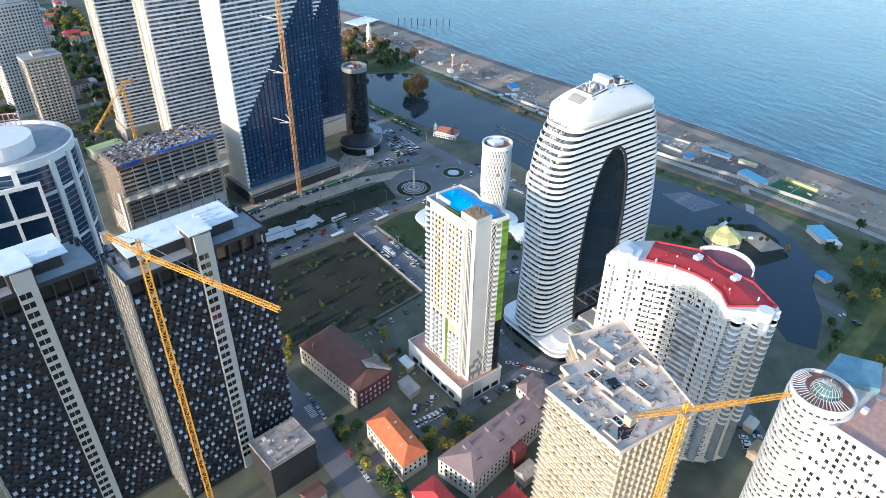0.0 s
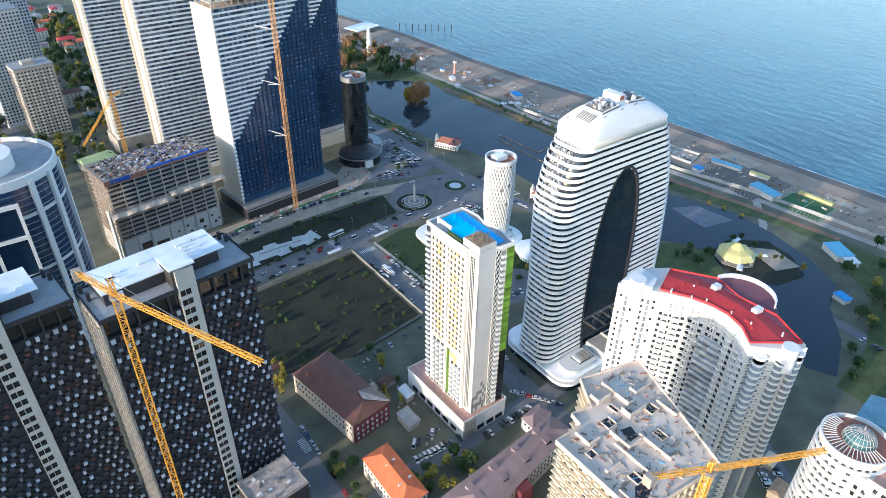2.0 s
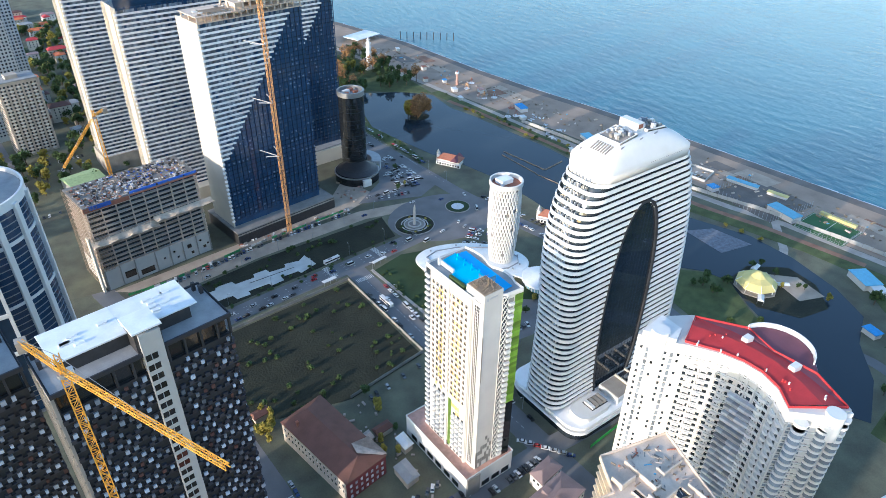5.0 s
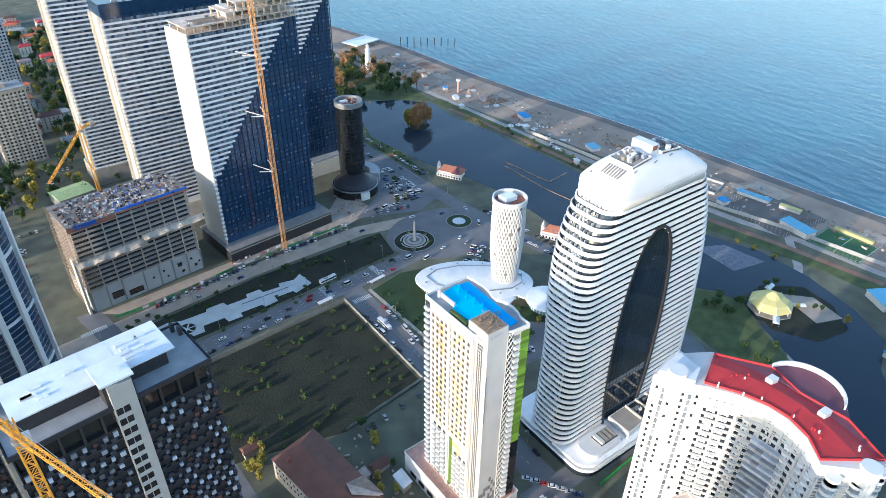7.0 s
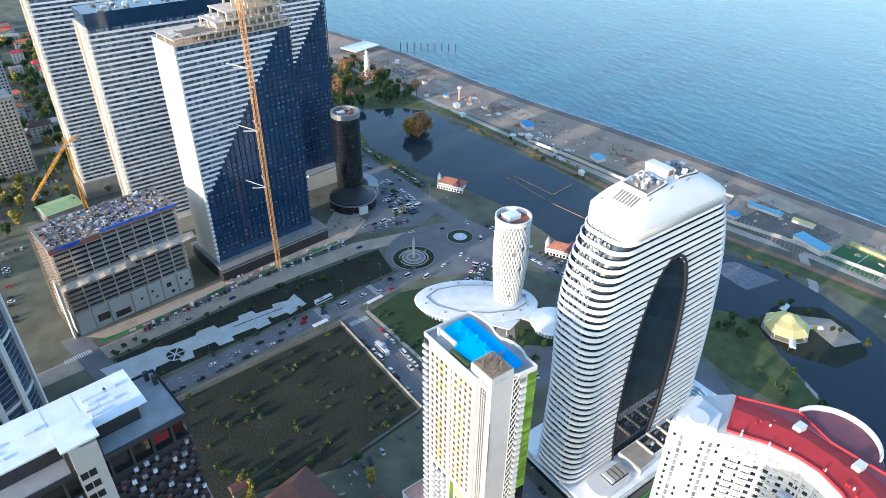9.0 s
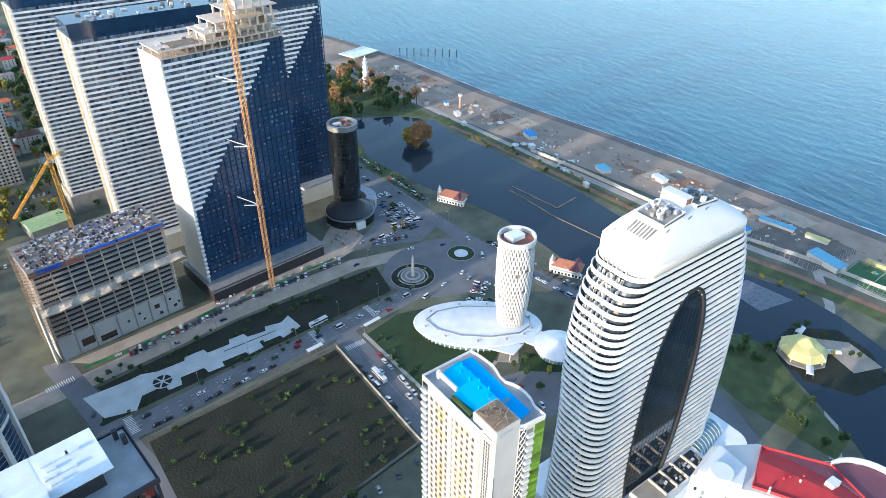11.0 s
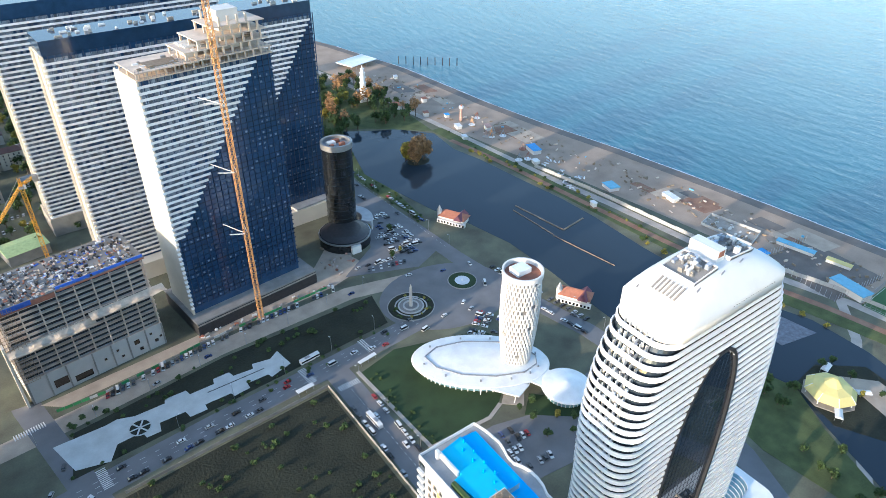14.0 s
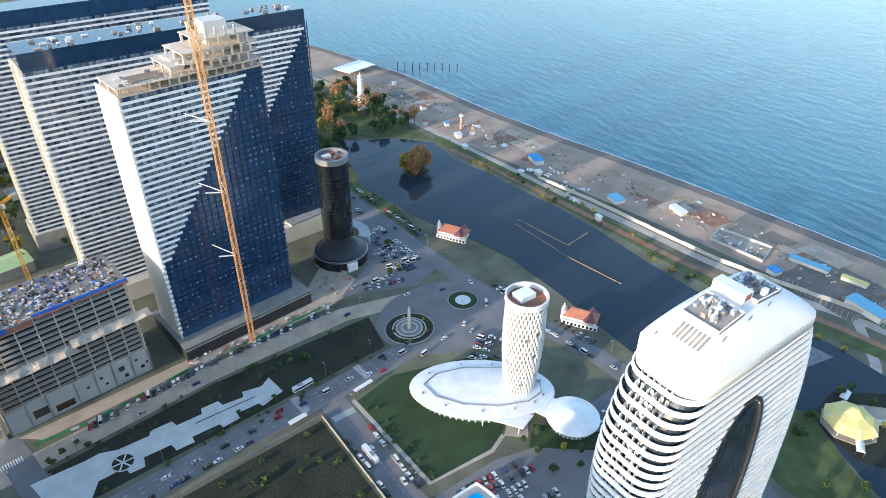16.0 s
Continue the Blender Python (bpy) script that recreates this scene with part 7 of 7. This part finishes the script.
woods("low_shrubs", "low yellow-green hedges on the lake bank", 260, (438, 480, 220, 590), [bproto[1], bproto[1], bproto[0]], 0.8, 1.7, lambda x, y: nolake(x, y) and 0.5 < x - bank_x(y) < 5.0 and math.sin(y * 0.06) + 0.4 * math.sin(y * 0.31) > -0.5)
woods("low_shrubs", "low dense shrubs in rough grass", 90, (448, 484, 230, 620), bproto, 0.7, 1.4, lambda x, y: nolake(x, y) and 8.5 < x - bank_x(y) < 16)
woods("low_shrubs", "low dense shrubs in rough grass", 40, (70, 250, 404, 420), bproto[:1], 0.6, 1.3, lambda x, y: not inside(pl, x, y))
woods("low_shrubs", "low dense shrubs in rough grass", 40, (70, 250, 378, 392), bproto[:1], 0.5, 1.0, lambda x, y: not inside(pl, x, y))
woods("low_shrubs", "low dense shrubs in rough grass", 70, (90, 192, 276, 356), bproto[:1], 0.5, 1.4)
woods("low_shrubs", "low dense shrubs in rough grass", 26, (258, 284, 383, 410), bproto, 0.5, 0.9, lambda x, y: 10 < math.hypot(x - 270.5, y - 396) < 14.3)
woods("low_shrubs", "low dense shrubs in rough grass", 30, (332, 345, 480, 560), bproto[:1], 0.6, 1.0, nolake)
woods("low_shrubs", "low dense shrubs in rough grass", 24, (214, 222, 298, 358), bproto[:1], 0.4, 0.7)


# ---------------------------------------------------------------- vehicles
def car_proto(name, label, colour, L, W, H, m):
    t = thing("car", label, "car", m, "parked cars")
    pm = bpy.data.materials.get("paint_" + name) or mat("paint_" + name, colour, 0.35, 0.1, vary=0.05, coat=0.6, bump=0)
    a, w = L / 2, W / 2
    body = Geo().loft([[(-a, -w, 0.35), (a, -w, 0.35), (a, w, 0.35), (-a, w, 0.35)], [(-a - 0.05, -w, 0.6), (a + 0.08, -w, 0.6), (a + 0.08, w, 0.6), (-a - 0.05, w, 0.6)], [(-a, -w * 0.95, 0.92), (a - 0.1, -w * 0.95, 0.8), (a - 0.1, w * 0.95, 0.8), (-a, w * 0.95, 0.92)]])
    part("body", body, pm, t)
    if H < 2:
        x0, x1, x2, x3 = -a * 0.82, -a * 0.55, a * 0.15, a * 0.48
    else:
        x0, x1, x2, x3 = -a * 0.97, -a * 0.92, a * 0.55, a * 0.8
    part("cabin_glass", Geo().loft([[(x0, -w * 0.9, 0.88), (x3, -w * 0.9, 0.82), (x3, w * 0.9, 0.82), (x0, w * 0.9, 0.88)], [(x1, -w * 0.75, H - 0.06), (x2, -w * 0.75, H - 0.06), (x2, w * 0.75, H - 0.06), (x1, w * 0.75, H - 0.06)]]), M_CARGL, t, "dark glass")
    part("roof", Geo().box(x1 - 0.03, x2 + 0.03, -w * 0.78, w * 0.78, H - 0.07, H), pm, t)
    for x in (-a * 0.62, a * 0.64):
        for y in (-w, w - 0.2):
            part("wheel", Geo().loft([[(x + 0.33 * math.cos(k * 0.785), y, 0.33 + 0.33 * math.sin(k * 0.785)) for k in range(8)], [(x + 0.33 * math.cos(k * 0.785), y + 0.2, 0.33 + 0.33 * math.sin(k * 0.785)) for k in range(8)]]), M_TYRE, t)
    return t


PAINTS = [("white", "white parked saloon car", (0.72, 0.72, 0.71), 4.4, 1.8, 1.45), ("silver", "silver parked saloon car", (0.42, 0.43, 0.44), 4.5, 1.8, 1.45), ("black", "black parked saloon car", (0.02, 0.02, 0.022), 4.6, 1.85, 1.5), ("grey", "dark grey parked saloon car", (0.1, 0.105, 0.11), 4.4, 1.8, 1.45),
          ("red", "red parked saloon car", (0.42, 0.03, 0.03), 4.1, 1.75, 1.45), ("blue", "dark blue parked saloon car", (0.03, 0.06, 0.18), 4.4, 1.8, 1.45), ("van", "white parked high-roofed minibus", (0.7, 0.7, 0.68), 5.6, 2.0, 2.4), ("suv", "white parked off-road car", (0.7, 0.7, 0.7), 4.7, 1.9, 1.75)]
CARS = [car_proto(*p, pose(118 + i * 14.5, 371.5 + i * 1.0, 0.12, 0, 0, 5)) for i, p in enumerate(PAINTS)]
WEIGHT = [0, 0, 0, 0, 1, 1, 2, 2, 2, 3, 3, 4, 5, 6, 7, 7]
rng = random.Random(21)


PARKED, FAR = [], {}


def park(x, y, rz, z=0.13):
    PARKED.append(1)
    if len(PARKED) > 170:
        src = CARS[rng.choice(WEIGHT)]
        m_ = pose(x, y, z, 0, 0, rz + rng.uniform(-4, 4) + rng.choice([0, 180]))
        for ch in src.children:
            FAR.setdefault(ch.data.materials[0].name, Geo()).add([v.co for v in ch.data.vertices], [list(q.vertices) for q in ch.data.polygons], m_)
        return
    copy_thing(CARS[rng.choice(WEIGHT)], pose(x, y, z, 0, 0, rz + rng.uniform(-4, 4) + rng.choice([0, 180])))


def park_row(a, b, n, turn, fill=0.85):
    ang = math.degrees(math.atan2(b[1] - a[1], b[0] - a[0]))
    for i in range(n):
        if rng.random() < fill:
            u = (i + 0.5) / n
            park(a[0] + (b[0] - a[0]) * u, a[1] + (b[1] - a[1]) * u, ang + turn)


for x, y, rz in ((60, 374, 60), (68, 388, 75), (75, 362, 110), (90, 372, 5), (178, 379, 5), (230, 376, 5), (243, 384, 5), (255, 380, 5), (262, 385, 6), (238, 374, 5), (205, 330, 90), (207, 305, 90), (206, 268, 90), (300, 380, 40), (282, 376, 10), (330, 412, 80), (310, 416, 10), (324, 388, 60), (246, 429, 5), (150, 424, 8), (120, 419, 8), (288, 425, 170), (348, 330, 110), (345, 300, 95), (327, 500, 95), (325, 560, 92), (320, 610, 90), (300, 372, 20), (265, 372, 10)):
    park(x, y, rz)
park_row((92, 424), (158, 434.5), 24, 70, 0.9)
park_row((158, 434.5), (240, 440), 28, 65, 0.8)
park_row((90, 362.5), (160, 368.5), 13, 0, 0.55)
park_row((196.5, 282), (198, 350), 11, 0, 0.5)
park_row((210.5, 285), (211, 345), 10, 0, 0.6)
park_row((284, 352), (304, 366), 8, 90, 0.95)
park_row((287, 347.5), (307, 361), 8, 90, 0.9)
park_row((296, 345), (311, 355), 6, 90, 0.7)
for k in range(5):
    park_row((218 + k, 262 + k * 5.6), (262, 259 + k * 5.6), 14, 80, 0.6)
for k in range(4):
    park_row((304, 258 + k * 6.5), (330, 262 + k * 6.5), 8, 80, 0.75)
for k in range(6):
    park_row((296 + k * 4.2, 446), (296 + k * 4.2, 508), 17, 80, 0.5)
park_row((268, 446), (296, 440), 10, 75, 0.85)
park_row((262, 452), (292, 448), 8, 20, 0.6)
park_row((340, 402), (352, 320), 18, 80, 0.8)
park_row((336, 352), (342, 312), 8, 0, 0.5)
park_row((92, 172), (94, 240), 12, 0, 0.6)
park_row((128, 188), (158, 186.5), 12, 85, 0.85)
park_row((165, 180), (200, 181), 13, 85, 0.85)
park_row((196, 196), (212, 172), 7, 10, 0.9)
park_row((197.5, 205), (198, 268), 12, 0, 0.7)
park_row((211, 200), (211, 250), 10, 0, 0.7)
park_row((132, 196), (150, 198), 6, 40, 0.9)
park_row((240, 60), (262, 92), 12, 80, 0.6)
park_row((246, 56), (268, 88), 12, 80, 0.7)
park_row((337, 478), (333, 640), 38, 8, 0.55)
park_row((318, 510), (316, 640), 28, 8, 0.25)
park_row((80, 130), (81, 240), 18, 0, 0.3)
park_row((150, 262), (188, 268), 10, 70, 0.45)
park_row((392, 40), (396, 110), 20, 70, 0.5)
for a_, b_, n_ in (((22, 470), (28, 545), 18), ((34, 470), (38, 545), 16), ((14, 560), (60, 566), 12), ((10, 600), (55, 606), 12), ((66, 640), (96, 646), 9), ((62, 660), (96, 664), 9)):
    park_row(a_, b_, n_, 80, 0.6)
for mn, g in FAR.items():
    tagged(part("parked_cars", g, bpy.data.materials[mn], None, "rows of parked cars of many colours"), "", "cars", "", "stuff")
bus = thing("bus", "long white city bus with dark windows", "bus", pose(202, 327, 0.12, 0, 0, 92))
part("body", Geo().box(-6, 6, -1.27, 1.27, 0.4, 3.0), M_WHITE, bus)
part("window_band", Geo().box(-5.9, 5.9, -1.3, 1.3, 1.5, 2.5), M_CARGL, bus)
part("roof_unit", Geo().box(-3, 0, -0.8, 0.8, 3.0, 3.3), M_STEEL, bus)
for x in (-4, 3.8):
    for y in (-1.29, 1.05):
        part("wheel", Geo().loft([[(x + 0.48 * math.cos(k * 0.785), y, 0.48 + 0.48 * math.sin(k * 0.785)) for k in range(8)], [(x + 0.48 * math.cos(k * 0.785), y + 0.24, 0.48 + 0.48 * math.sin(k * 0.785)) for k in range(8)]]), M_TYRE, bus)
copy_thing(bus, pose(196, 388, 0.12, 0, 0, 6))

# loose building material and yards
rng = random.Random(31)
yard = thing("material_yard", "strip of loose building material and dirt", "building material", pose(0, 0, 0))
for i in range(50):
    u = rng.random()
    x, y = 150 + u * 92, 440.5 + u * 4 + rng.uniform(-1, 4)
    part("crate", Geo().box(-rng.uniform(0.3, 1.6), rng.uniform(0.3, 1.6), -0.5, 0.5, 0, rng.uniform(0.3, 1.3), pose(x, y, 0.1, 0, 0, rng.uniform(0, 180))), rng.choice([M_CONC, M_WOOD, M_WHITE, M_RUSTSH, M_STEEL, M_TERRA]), yard)
for i in range(25):
    x, y = rng.uniform(246, 268), rng.uniform(452, 488)
    part("crate", Geo().box(-rng.uniform(0.3, 1.8), rng.uniform(0.3, 1.8), -0.6, 0.6, 0, rng.uniform(0.3, 1.5), pose(x, y, 0.1, 0, 0, rng.uniform(0, 180))), rng.choice([M_CONC, M_WOOD, M_SALMON, M_RUSTSH, M_TERRA]), yard)
structure("dirt_strip", flat([(76, 430), (150, 437.5), (240, 443), (272, 452), (262, 492), (240, 470), (150, 446), (66, 438)], -0.4, 0.09), M_DUST, "bare dirt beside the road", "ground")
structure("site_ground", flat([(-20, 450), (63, 442), (66, 480), (125, 520), (105, 610), (-20, 620)], -0.4, 0.07), M_GROUND, "bare ground of a building site", "ground")

# scattered beach and yard clutter, too small to count
rng = random.Random(77)
for nm, lab, mt, n in (("beach_clutter", "scattered planks, loungers and crates on the beach", M_WOOD, 260), ("beach_clutter", "scattered pale loungers and boards on the beach", M_PALEC, 70), ("beach_clutter", "scattered blue covers on the beach", M_BLUEROOF, 14)):
    g = Geo()
    for i in range(n):
        y = rng.uniform(150, 800)
        x = np.interp(y, [p_[1] for p_ in SHORE[::-1]], [p_[0] for p_ in SHORE[::-1]]) - rng.uniform(22, 62) - (8 if rng.random() < 0.5 else 0)
        w = rng.uniform(0.4, 2.2)
        g.box(-w, w, -rng.uniform(0.3, 0.8), rng.uniform(0.3, 0.8), 0, rng.uniform(0.2, 1.4), pose(x, y, 0.05, 0, 0, rng.choice([75, 165, rng.uniform(0, 180)])))
    tagged(part(nm, g, mt, None, lab), "", "beach clutter", "", "stuff")
for i in range(26):
    y = rng.uniform(180, 780)
    x = np.interp(y, [p_[1] for p_ in SHORE[::-1]], [p_[0] for p_ in SHORE[::-1]]) - rng.uniform(22, 50)
    w, d_ = rng.uniform(4, 12), rng.uniform(5, 16)
    structure("sand_plot", flat([(x - w, y - d_), (x + w, y - d_ - 3), (x + w, y + d_), (x - w, y + d_ + 2)], -0.3, 0.061 + 0.004 * i), rng.choice([M_SHINGLE, M_DUST, M_SAND, M_REDPATH]), "raked plot of darker sand on the beach", "beach")
g = Geo()
for i in range(240):
    x, y = rng.uniform(88, 200), rng.uniform(120, 272)
    if not (136 < x < 152 or y < 136 or x < 100 and y < 165 or 126 < x < 152 and y > 236):
        continue
    w = rng.uniform(0.3, 1.6)
    g.box(-w, w, -0.5, 0.5, 0, rng.uniform(0.3, 1.6), pose(x, y, 0.0, 0, 0, rng.uniform(0, 180)))
tagged(part("yard_clutter", g, M_RUSTSH, None, "planks, sheets and rubble in the yards"), "", "clutter", "", "stuff")
